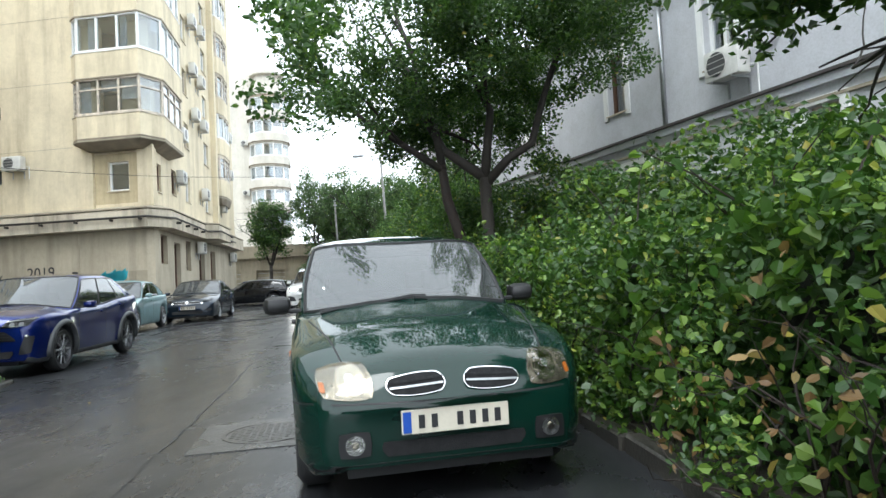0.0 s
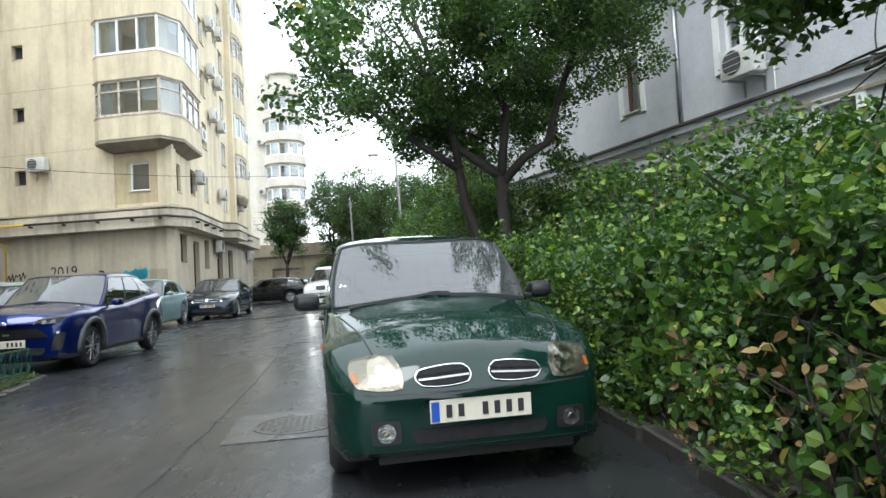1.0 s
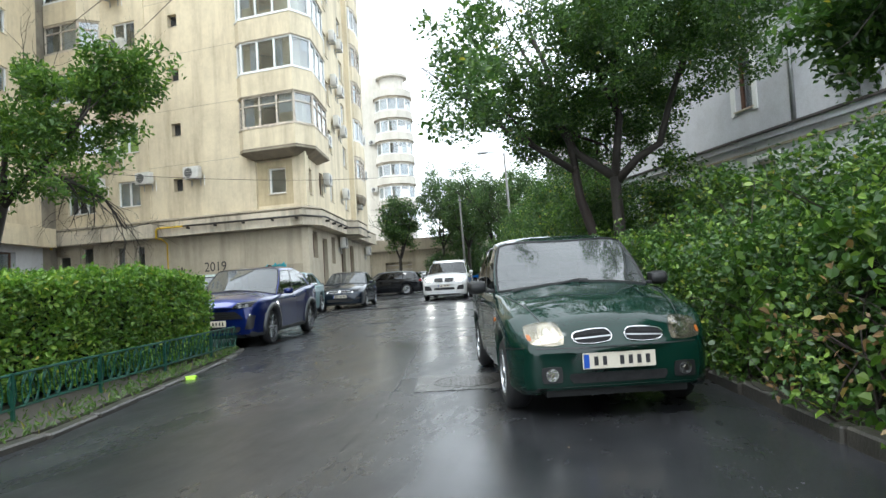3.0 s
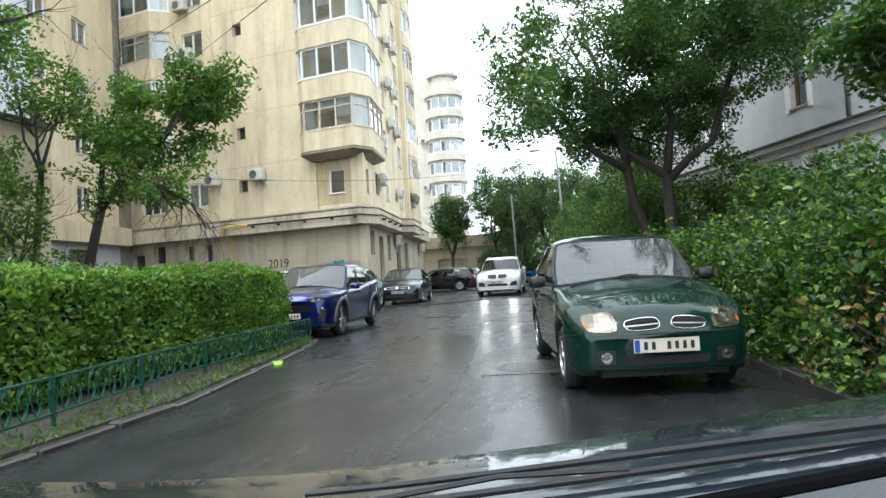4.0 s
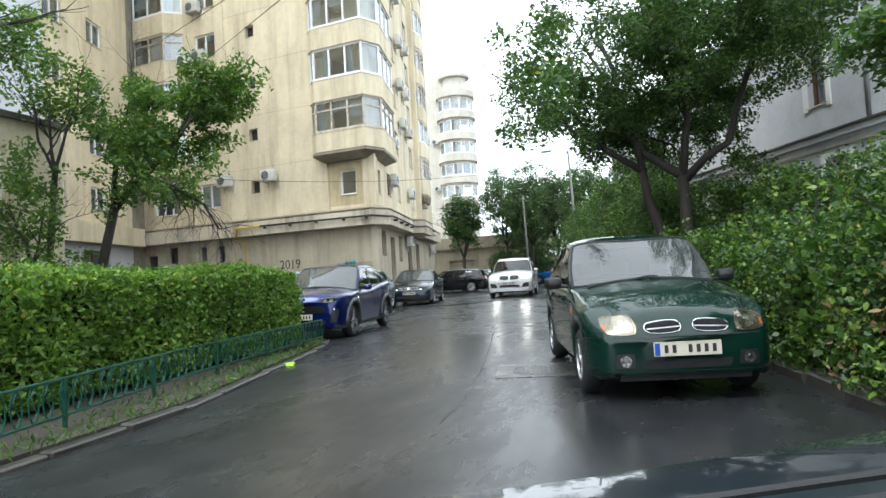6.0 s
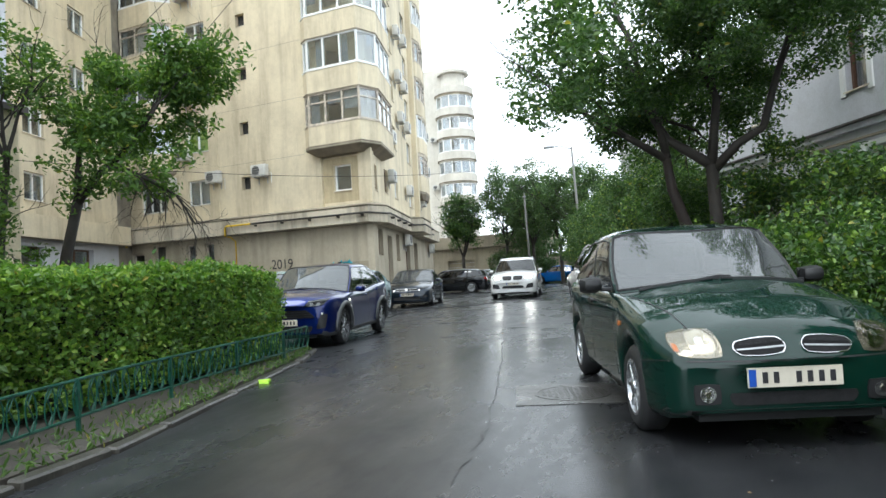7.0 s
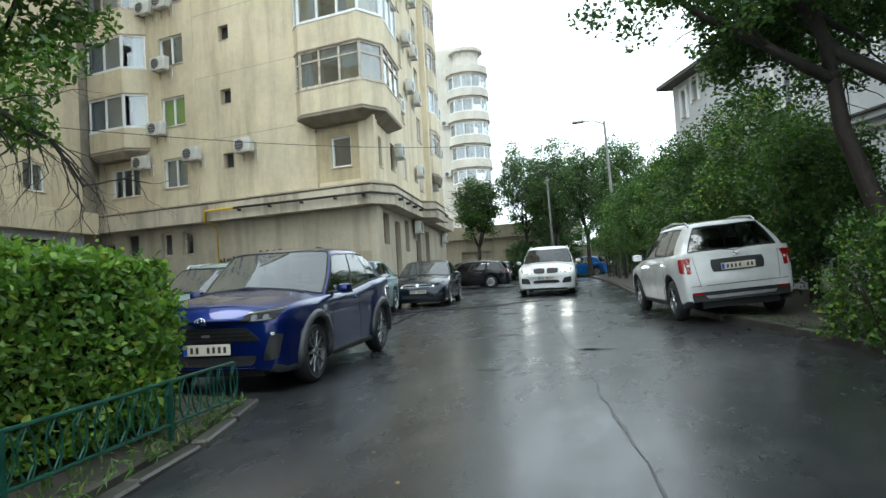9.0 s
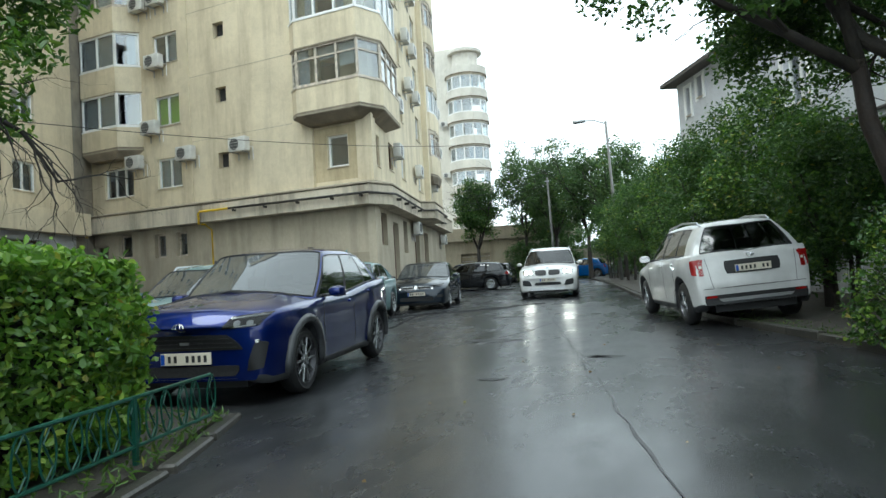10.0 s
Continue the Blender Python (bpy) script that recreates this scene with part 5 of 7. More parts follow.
    box(bm, X(ws0) - 0.62, X(ws0) - 0.12, -0.82 * Wh, 0.82 * Wh, zi - 0.25, zi + 0.05, 0.03)
    part("interior_trim", bm, SEAT, root)
    for x, s in ((X(ws1) - 0.45, 1), (X(ws1) - 0.45, -1), (X(ws1) - 1.3, 1), (X(ws1) - 1.3, -1)):
        bm = bmesh.new()
        box(bm, x - 0.09, x + 0.03, s * 0.37 - 0.23, s * 0.37 + 0.23, zi - 0.26, zi + 0.17, 0.05)
        box(bm, x - 0.08, x - 0.01, s * 0.37 - 0.12, s * 0.37 + 0.12, zi + 0.2, zi + 0.36, 0.03)
        part("seat", bm, SEAT, root)
    bm = bmesh.new()
    ring = [(X(ws0) - 0.72 + 0.07 * math.sin(a), 0.36 + 0.18 * math.cos(a), zi + 0.02 + 0.17 * math.sin(a)) for a in np.linspace(0, 2 * math.pi, 17)]
    tube(bm, ring, 0.015, 6, False)
    part("steering_wheel", bm, PLASTIC, root)

    # wheels
    tw = spec.get("tyre", 0.19)
    for xc in (fo, fo + wb):
        for s in (-1, 1):
            hub = new("wheel")
            hub.parent = root
            hub.matrix_local = pose(X(xc), s * (Wh - tw / 2 - 0.012), r, 0, 0, 0 if s > 0 else 180)
            rr = r * spec.get("rim", 0.66)
            bm = lathe(bmesh.new(), [(-tw / 2, rr - 0.01), (-tw / 2, rr + 0.02), (-tw / 2 - 0.008, (r + rr) / 2), (-tw / 2 + 0.018, r - 0.014), (-tw / 2 + 0.04, r), (tw / 2 - 0.04, r), (tw / 2 - 0.018, r - 0.014), (tw / 2 + 0.008, (r + rr) / 2), (tw / 2, rr + 0.02), (tw / 2, rr - 0.01)], 32, cap=False)
            part("tyre", bm, RUBBER, hub, smooth=50)
            bm = lathe(bmesh.new(), [(-tw / 2 + 0.02, rr - 0.02), (tw / 2 + 0.002, rr + 0.004), (tw / 2 + 0.004, rr - 0.012), (tw / 2 - 0.045, rr - 0.03), (tw / 2 - 0.05, 0.02)], 32)
            part("rim", bm, ALLOY_DARK if spec.get("dark_rim") else spec.get("rim_mat", ALLOY), hub, smooth=40)
            ns = spec.get("spokes", 5)
            for k in range(ns):
                a = 2 * math.pi * k / ns
                bm = bmesh.new()
                box(bm, 0.03, rr - 0.008, tw / 2 - 0.03, tw / 2 - 0.004, -rr * spec.get("spoke_w", 0.13), rr * spec.get("spoke_w", 0.13), 0.006)
                bmesh.ops.rotate(bm, verts=bm.verts[:], cent=(0, 0, 0), matrix=Matrix.Rotation(a, 3, "Y"))
                part("spoke", bm, spec.get("rim_mat", ALLOY), hub)
            bm = lathe(bmesh.new(), [(tw / 2 - 0.03, 0.06), (tw / 2 + 0.004, 0.05), (tw / 2 + 0.01, 0.03)], 16)
            part("hub_cap", bm, spec.get("rim_mat", ALLOY), hub)

    # mirrors, wipers, door lines, handles
    mx, mz = X(ws0) - spec.get("mirror_back", 0.42), belt(ws0 + 0.4) + 0.06
    for s in (-1, 1):
        bm = bmesh.new()
        box(bm, -0.06, 0.075, -0.09, 0.09, -0.058, 0.066, 0.045)
        for q in bm.verts:
            if q.co.x > 0.01:
                q.co.y *= 0.86
                q.co.z *= 0.82
        bmesh.ops.rotate(bm, verts=bm.verts[:], cent=(0, 0, 0), matrix=Matrix.Rotation(-0.15 * s, 3, "Z"))
        bmesh.ops.translate(bm, verts=bm.verts[:], vec=(mx, s * (Wh + 0.10), mz))
        mir = part("door_mirror", bm, spec.get("mirror", spec["paint"]), root, smooth=40)
        bm = bmesh.new()
        box(bm, mx - 0.03, mx + 0.03, min(s * (Wh - 0.09), s * (Wh + 0.03)), max(s * (Wh - 0.09), s * (Wh + 0.03)), mz - 0.05, mz - 0.02, 0.008)
        part("mirror_arm", bm, PLASTIC, mir)
        bm = bmesh.new()
        box(bm, mx - 0.074, mx - 0.068, s * (Wh + 0.10) - 0.08, s * (Wh + 0.10) + 0.08, mz - 0.05, mz + 0.055)
        part("mirror_glass", bm, CHROME, mir)
    for s0, s1 in ((-0.62, 0.08), (0.0, 0.62)):
        pts = []
        for k in range(8):
            y = (s0 + (s1 - s0) * k / 7) * Wh / 0.8
            xx = X(ws0) - 0.02 - 0.003 * k
            hit = bvh.ray_cast(Vector((xx, y, 6)), Vector((0, 0, -1)))
            pts.append((hit[0] if hit[0] else Vector((xx, y, 1))) + Vector((0.004, 0, 0.012)))
        part("wiper", tube(bmesh.new(), pts, 0.013, 5), PLASTIC, root)
    for face, s in (("left", 1), ("right", -1)):
        for xl in spec["doors"]:
            zb = belt(xl)
            patch("door_seam", [(X(xl) - 0.004, clear + 0.1), (X(xl) + 0.004, clear + 0.1), (X(xl) + 0.004, zb - 0.02), (X(xl) - 0.004, zb - 0.02)], PLASTIC, body, face, 0.002, 0.004, 1, 8, 0)
        for xl in spec["handles"]:
            zb = belt(xl) - 0.1
            patch("door_handle", [(X(xl) - 0.1, zb - 0.018), (X(xl) + 0.1, zb - 0.018), (X(xl) + 0.1, zb + 0.018), (X(xl) - 0.1, zb + 0.018)], spec.get("handle", spec["paint"]), body, face, 0.03, 0.0, 6, 2, 0.5)
        if spec.get("arch"):
            for xc in (fo, fo + wb):
                bm = bmesh.new()
                pts = []
                for a in np.linspace(-0.15, math.pi + 0.15, 17):
                    xx, zz = X(xc) + (ra + 0.035) * math.cos(a), r + (ra + 0.035) * math.sin(a)
                    hit = bvh.ray_cast(Vector((xx, s * 6, max(zz, clear + 0.03))), Vector((0, -s, 0)))
                    pts.append(Vector((xx, (hit[0].y if hit[0] else s * Wh * 0.97), zz)))
                tube(bm, pts, 0.05, 6)
                part("wheel_arch", bm, CLAD, body, "grey plastic wheel arch", smooth=60)
    if spec.get("rails"):
        for s in (-1, 1):
            pts = [(X(xx), s * (wr + 0.0), top(xx) + dz) for xx, dz in ((ws1 + 0.2, -0.06), (ws1 + 0.3, 0.0), ((ws1 + rw0) / 2, 0.012), (rw0 - 0.3, 0.0), (rw0 - 0.16, -0.06))]
            part("roof_rail", tube(bmesh.new(), pts, 0.019, 6), spec.get("rail_mat", METAL), root)
    return root, patch, front, X


def lamp(patch, root, name, corners, face="front", inner=REFLECTOR, cover=LAMP_GLASS, rnd=0.45):
    """A lamp: a bright reflector sunk in the body under a clear cover."""
    base = patch(name, corners, inner, root, face, 0.006, 0.04, 10, 6, rnd)
    patch("lens", corners, cover, base, face, 0.016, 0.0, 10, 6, rnd)
    return base


def ground_at(x, y, heading, lift=0.0, lean=0.0, size=1.0):
    return pose(x, y, lift, lean, 0, heading) @ Matrix.Scale(size, 4)


# dark green hatchback, close on the right-hand side of the road
SPEC = dict(L=3.76, W=1.51, wb=2.36, fo=0.74, r=0.285, roof=0.74, nose=0.77, paint=GREEN_PAINT, mirror=PLASTIC, rim_mat=ALLOY, spokes=7, spoke_w=0.1, rim=0.64,
            top=[(0, 0.50), (0.05, 0.64), (0.13, 0.735), (0.5, 0.86), (1.04, 0.96), (1.68, 1.37), (2.01, 1.43), (2.66, 1.43), (3.21, 1.37), (3.56, 1.0), (3.68, 0.82), (3.76, 0.55)],
            belt=[(0, 0.55), (0.5, 0.76), (1.16, 0.89), (2.26, 0.92), (3.76, 0.95)], glass=(1.04, 1.66, 3.23, 3.56), side=[(1.44, 2.20), (2.28, 3.08)],
            doors=(1.24, 2.26), handles=(2.11,), handle=PLASTIC, clear=0.19, mirror_back=0.45, front_glass=SCREEN_GLASS)
green_car, patch, surf, X = car("hatchback", "dark green small hatchback parked beside the overgrown hedge", SPEC, ground_at(-0.51, 4.80, -75.6))
for s in (1, -1):
    head = lamp(patch, green_car, "headlight", [(s * 0.365, 0.545), (s * 0.625, 0.555), (s * 0.655, 0.69), (s * 0.405, 0.725)], inner=GOLD_LAMP, rnd=0.6)
    patch("reflector_bowl", [(s * 0.40, 0.565), (s * 0.54, 0.57), (s * 0.56, 0.70), (s * 0.43, 0.712)], BOWL, head, "front", 0.010, 0.02, 10, 10, 0.95)
    patch("bulb_cap", [(s * 0.47, 0.625), (s * 0.51, 0.625), (s * 0.51, 0.665), (s * 0.47, 0.665)], CHROME, head, "front", 0.013, 0.0, 6, 6, 0.95)
    patch("turn_signal", [(s * 0.60, 0.585), (s * 0.625, 0.588), (s * 0.632, 0.63), (s * 0.605, 0.627)], AMBER, head, "front", 0.010, 0.02, 5, 5, 0.4, "amber turn signal")
    g = patch("grille", [(s * 0.035, 0.565), (s * 0.315, 0.555), (s * 0.335, 0.645), (s * 0.055, 0.67)], CHROME, green_car, "front", 0.012, 0.02, 14, 8, 0.7, "chrome-rimmed grille opening")
    patch("grille_mesh", [(s * 0.041, 0.570), (s * 0.310, 0.560), (s * 0.329, 0.641), (s * 0.060, 0.665)], MESH_BLACK, g, "front", 0.016, 0.0, 14, 8, 0.7)
    for q in (0.35, 0.65):
        z0, z1 = 0.574 + q * 0.086, 0.564 + q * 0.073
        patch("grille_bar", [(s * 0.055, z0), (s * 0.31, z1), (s * 0.31, z1 + 0.009), (s * 0.055, z0 + 0.009)], METAL if q < 0.5 else MESH_BLACK, g, "front", 0.021, 0.0, 10, 2, 0.1)
    fog = patch("fog_light", [(s * 0.40, 0.285), (s * 0.55, 0.285), (s * 0.55, 0.40), (s * 0.40, 0.40)], PLASTIC, green_car, "front", 0.012, 0.01, 6, 6, 0.3)
    patch("fog_lens", [(s * 0.43, 0.298), (s * 0.52, 0.298), (s * 0.52, 0.388), (s * 0.43, 0.388)], REFLECTOR, fog, "front", 0.018, 0.0, 8, 8, 0.95)
    patch("fog_bulb", [(s * 0.458, 0.326), (s * 0.492, 0.326), (s * 0.492, 0.36), (s * 0.458, 0.36)], BOWL, fog, "front", 0.024, 0.0, 6, 6, 0.95)
    patch("side_repeater", [(X(1.01), 0.68), (X(0.93), 0.68), (X(0.93), 0.715), (X(1.01), 0.715)], AMBER, green_car, "left" if s > 0 else "right", 0.012, 0.01, 4, 3, 0.5)
    lamp(patch, green_car, "tail_light", [(s * 0.52, 0.72), (s * 0.70, 0.72), (s * 0.70, 0.92), (s * 0.56, 0.92)], "back", RED_LENS)
    patch("bonnet_seam", [(X(0.20), s * 0.50), (X(1.0), s * 0.655), (X(1.0), s * 0.663), (X(0.20), s * 0.508)], PLASTIC, green_car, "top", 0.002, 0.003, 10, 1, 0)
    patch("bumper_cut", [(X(0.46), 0.50), (X(0.16), 0.53), (X(0.16), 0.538), (X(0.46), 0.508)], PLASTIC, green_car, "left" if s > 0 else "right", 0.003, 0.004, 8, 1, 0)
patch("bumper_gap", [(-0.66, 0.528), (0.66, 0.528), (0.66, 0.536), (-0.66, 0.536)], PLASTIC, green_car, "front", 0.003, 0.01, 14, 1, 0)
patch("air_intake", [(-0.34, 0.275), (0.34, 0.275), (0.36, 0.345), (-0.36, 0.345)], MESH_BLACK, green_car, "front", 0.008, 0.02, 10, 3, 0.2)
patch("bumper_lip", [(-0.68, 0.215), (0.68, 0.215), (0.70, 0.255), (-0.70, 0.255)], PLASTIC, green_car, "front", 0.014, 0.02, 12, 2, 0.15)
plate_on(green_car, surf, -0.26, 0.26, 0.375, 0.487, 1)

# blue crossover at the hedge's end
SPEC = dict(L=4.18, W=1.765, wb=2.56, fo=0.86, r=0.335, roof=0.70, nose=0.84, paint=BLUE_PAINT, rim_mat=ALLOY, dark_rim=True, spokes=10, spoke_w=0.045, rim=0.74, clad=True, arch=True,
            top=[(0, 0.72), (0.03, 0.85), (0.10, 0.925), (0.5, 0.99), (1.0, 1.045), (1.80, 1.49), (2.1, 1.545), (2.9, 1.555), (3.5, 1.50), (3.92, 1.16), (4.08, 1.02), (4.18, 0.6)],
            belt=[(0, 0.80), (0.3, 0.875), (0.6, 0.905), (1.2, 0.93), (2.4, 0.965), (3.2, 1.06), (4.18, 1.12)], glass=(1.0, 1.80, 3.45, 3.92), side=[(1.56, 2.36), (2.43, 3.02), (3.07, 3.36)], flare=0.03, shoulder=0.014, crown=3.4, bow=0.2,
            doors=(1.42, 2.46, 3.22), handles=(2.32, 3.12), clear=0.21, mirror_back=0.55)
blue_car, patch, surf, X = car("crossover_car", "metallic blue compact crossover parked nose-out by the hedge", SPEC, ground_at(-6.97, 10.32, -82.0, size=0.955))
for s in (1, -1):
    head = lamp(patch, blue_car, "headlight", [(s * 0.40, 0.735), (s * 0.74, 0.755), (s * 0.82, 0.875), (s * 0.50, 0.85)], inner=MESH_BLACK, cover=SMOKED_LENS, rnd=0.15)
    patch("light_strip", [(s * 0.49, 0.825), (s * 0.79, 0.85), (s * 0.795, 0.866), (s * 0.49, 0.84)], REFLECTOR, head, "front", 0.012, 0.0, 8, 1, 0)
    patch("light_strip", [(s * 0.42, 0.742), (s * 0.71, 0.76), (s * 0.715, 0.77), (s * 0.425, 0.753)], REFLECTOR, head, "front", 0.012, 0.0, 8, 1, 0)
    for c in (0.55, 0.66):
        patch("projector", [(s * (c - 0.03), 0.755), (s * (c + 0.03), 0.76), (s * (c + 0.03), 0.815), (s * (c - 0.03), 0.81)], REFLECTOR, head, "front", 0.011, 0.0, 6, 6, 0.95)
    patch("side_intake", [(s * 0.60, 0.34), (s * 0.76, 0.36), (s * 0.80, 0.60), (s * 0.70, 0.62)], PLASTIC, blue_car, "front", 0.006, 0.02, 6, 6, 0.2)
    patch("fog_light", [(s * 0.70, 0.60), (s * 0.74, 0.60), (s * 0.74, 0.63), (s * 0.70, 0.63)], REFLECTOR, blue_car, "front", 0.012, 0.01, 4, 4, 0.6)
    patch("bonnet_crease", [(X(0.22), s * 0.42), (X(0.98), s * 0.60), (X(0.98), s * 0.606), (X(0.22), s * 0.426)], PLASTIC, blue_car, "top", 0.001, 0.003, 10, 1, 0)
    lamp(patch, blue_car, "tail_light", [(s * 0.50, 0.95), (s * 0.80, 0.95), (s * 0.80, 1.05), (s * 0.50, 1.05)], "back", RED_LENS)
g = patch("grille", [(-0.62, 0.545), (0.62, 0.545), (0.46, 0.69), (-0.46, 0.69)], MESH_BLACK, blue_car, "front", 0.010, 0.02, 14, 6, 0.15, "black mesh grille")
for k in range(3):
    z = 0.565 + 0.04 * k
    patch("grille_bar", [(-0.54 + 0.04 * k, z), (0.54 - 0.04 * k, z), (0.54 - 0.04 * k, z + 0.010), (-0.54 + 0.04 * k, z + 0.010)], PLASTIC, g, "front", 0.016, 0.0, 12, 1, 0)
low = patch("lower_grille", [(-0.50, 0.30), (0.50, 0.30), (0.55, 0.40), (-0.55, 0.40)], MESH_BLACK, blue_car, "front", 0.010, 0.02, 14, 4, 0.15)
ring = [(0.055 * math.cos(a), 0.765 + 0.038 * math.sin(a)) for a in np.linspace(0, 2 * math.pi, 17)]
part("badge_ring", tube(bmesh.new(), [(surf(y, z) + 0.012, y, z) for y, z in ring], 0.005, 6, False), ALLOY, blue_car)
part("badge_ring", tube(bmesh.new(), [(surf(y * 0.45, z) + 0.013, y * 0.45, z) for y, z in ring], 0.004, 6, False), ALLOY, blue_car)
patch("badge_bar", [(-0.05, 0.60), (0.05, 0.60), (0.05, 0.625), (-0.05, 0.625)], METAL, blue_car, "front", 0.02, 0.01, 4, 1, 0.2)
patch("bumper_skid", [(-0.5, 0.215), (0.5, 0.215), (0.54, 0.28), (-0.54, 0.28)], CLAD, blue_car, "front", 0.014, 0.02, 12, 2, 0.1)
plate_on(blue_car, surf, -0.26, 0.26, 0.415, 0.527, 1)
bm = boxes((-1.2, -1.05, -0.02, 0.02, 1.53, 1.60))
part("roof_antenna", bm, PLASTIC, blue_car)

# dark hatchback by the corner of the block
SPEC = dict(L=4.36, W=1.81, wb=2.67, fo=0.92, r=0.325, roof=0.70, nose=0.82, paint=NAVY_PAINT, spokes=5, rim=0.68,
            top=[(0, 0.52), (0.06, 0.72), (0.18, 0.80), (0.7, 0.90), (1.15, 0.96), (2.0, 1.38), (2.4, 1.44), (3.0, 1.43), (3.6, 1.32), (4.1, 1.02), (4.26, 0.9), (4.36, 0.55)],
            belt=[(0, 0.6), (0.7, 0.8), (1.3, 0.9), (2.6, 0.94), (4.36, 1.0)], glass=(1.15, 1.98, 3.55, 4.05), side=[(1.65, 2.45), (2.52, 3.25), (3.3, 3.55)],
            doors=(1.45, 2.48, 3.3), handles=(2.35, 3.2), clear=0.16)
dark_car, patch, surf, X = car("family_hatchback", "dark blue-grey family hatchback parked by the block's corner", SPEC, ground_at(-9.85, 23.35, -79))
for s in (1, -1):
    head = lamp(patch, dark_car, "headlight", [(s * 0.42, 0.655), (s * 0.74, 0.68), (s * 0.80, 0.765), (s * 0.46, 0.725)], inner=ALLOY_DARK, cover=SMOKED_LENS, rnd=0.2)
    patch("daylight_strip", [(s * 0.44, 0.60), (s * 0.52, 0.60), (s * 0.50, 0.67), (s * 0.43, 0.67)], REFLECTOR, head, "front", 0.01, 0.01, 3, 3, 0.2)
    patch("fog_light", [(s * 0.60, 0.36), (s * 0.78, 0.36), (s * 0.78, 0.44), (s * 0.60, 0.44)], PLASTIC, dark_car, "front", 0.01, 0.01, 5, 3, 0.3)
    lamp(patch, dark_car, "tail_light", [(s * 0.3, 0.86), (s * 0.82, 0.86), (s * 0.82, 0.98), (s * 0.3, 0.96)], "back", RED_LENS)
g = patch("grille", [(-0.42, 0.60), (0.42, 0.60), (0.40, 0.72), (-0.40, 0.72)], MESH_BLACK, dark_car, "front", 0.01, 0.02, 12, 4, 0.2)
patch("grille_bar", [(-0.40, 0.69), (0.40, 0.69), (0.40, 0.698), (-0.40, 0.698)], METAL, g, "front", 0.016, 0.0, 12, 1, 0)
patch("grille_bar", [(-0.41, 0.615), (0.41, 0.615), (0.41, 0.623), (-0.41, 0.623)], METAL, g, "front", 0.016, 0.0, 12, 1, 0)
patch("badge", [(0, 0.60), (0.055, 0.665), (0, 0.73), (-0.055, 0.665)], METAL, dark_car, "front", 0.022, 0.0, 4, 4, 0)
patch("air_intake", [(-0.5, 0.27), (0.5, 0.27), (0.5, 0.38), (-0.5, 0.38)], PLASTIC, dark_car, "front", 0.01, 0.02, 12, 3, 0.2)
plate_on(dark_car, surf, -0.26, 0.26, 0.42, 0.53, 1)

# black estate across the end of the parking row
SPEC = dict(L=4.62, W=1.79, wb=2.62, fo=0.93, r=0.32, roof=0.71, paint=BLACK_PAINT, spokes=7, spoke_w=0.1, rim=0.68, rails=True,
            top=[(0, 0.52), (0.06, 0.68), (0.2, 0.76), (0.7, 0.88), (1.2, 0.95), (1.95, 1.36), (2.4, 1.45), (3.6, 1.43), (4.15, 1.36), (4.45, 1.0), (4.56, 0.85), (4.62, 0.5)],
            belt=[(0, 0.6), (0.7, 0.8), (1.3, 0.91), (4.62, 0.98)], glass=(1.2, 1.93, 4.15, 4.45), side=[(1.7, 2.5), (2.58, 3.3), (3.38, 4.05)],
            doors=(1.5, 2.54, 3.35), handles=(2.4, 3.25), clear=0.17, side_glass=DARK_GLASS)
estate, patch, surf, X = car("estate_car", "black estate car parked across the end of the row", SPEC, ground_at(-12.3, 36.2, -172))
for s in (1, -1):
    lamp(patch, estate, "headlight", [(s * 0.42, 0.60), (s * 0.78, 0.62), (s * 0.82, 0.74), (s * 0.46, 0.72)])
    lamp(patch, estate, "tail_light", [(s * 0.55, 0.72), (s * 0.80, 0.72), (s * 0.80, 0.98), (s * 0.60, 0.98)], "back", RED_LENS)
    patch("tail_light_side", [(X(4.50), 0.76), (X(4.32), 0.80), (X(4.33), 0.91), (X(4.44), 0.92)], RED_LENS, estate, "left" if s > 0 else "right", 0.01, 0.01, 5, 4, 0.2)
plate_on(estate, surf, -0.26, 0.26, 0.70, 0.81, -1)

# white high-roofed car on the right, tail towards the viewer
SPEC = dict(L=4.32, W=1.74, wb=2.67, fo=0.83, r=0.345, roof=0.61, nose=0.85, paint=WHITE_PAINT, spokes=5, rim=0.64, rails=True, rail_mat=METAL, clad=True, flare=0.035, dark_rim=True,
            top=[(0, 0.60), (0.06, 0.84), (0.18, 0.96), (0.7, 1.05), (1.15, 1.12), (1.75, 1.52), (2.1, 1.63), (2.9, 1.65), (3.75, 1.61), (3.95, 1.55), (4.2, 1.06), (4.26, 0.9), (4.32, 0.5)],
            belt=[(0, 0.7), (0.7, 0.92), (1.3, 1.04), (2.6, 1.07), (3.5, 1.10), (4.32, 1.12)], glass=(1.15, 1.73, 3.93, 4.2), side=[(1.6, 2.35), (2.43, 3.1), (3.18, 3.6)],
            doors=(1.35, 2.39, 3.15), handles=(2.25, 3.05), clear=0.24, gap=0.08, side_glass=DARK_GLASS, soft=0.06)
white_car, patch, surf, X = car("compact_suv", "white compact off-roader parked half on the kerb", SPEC, ground_at(-1.77, 16.3, 103.5, 0.05, -3.4))
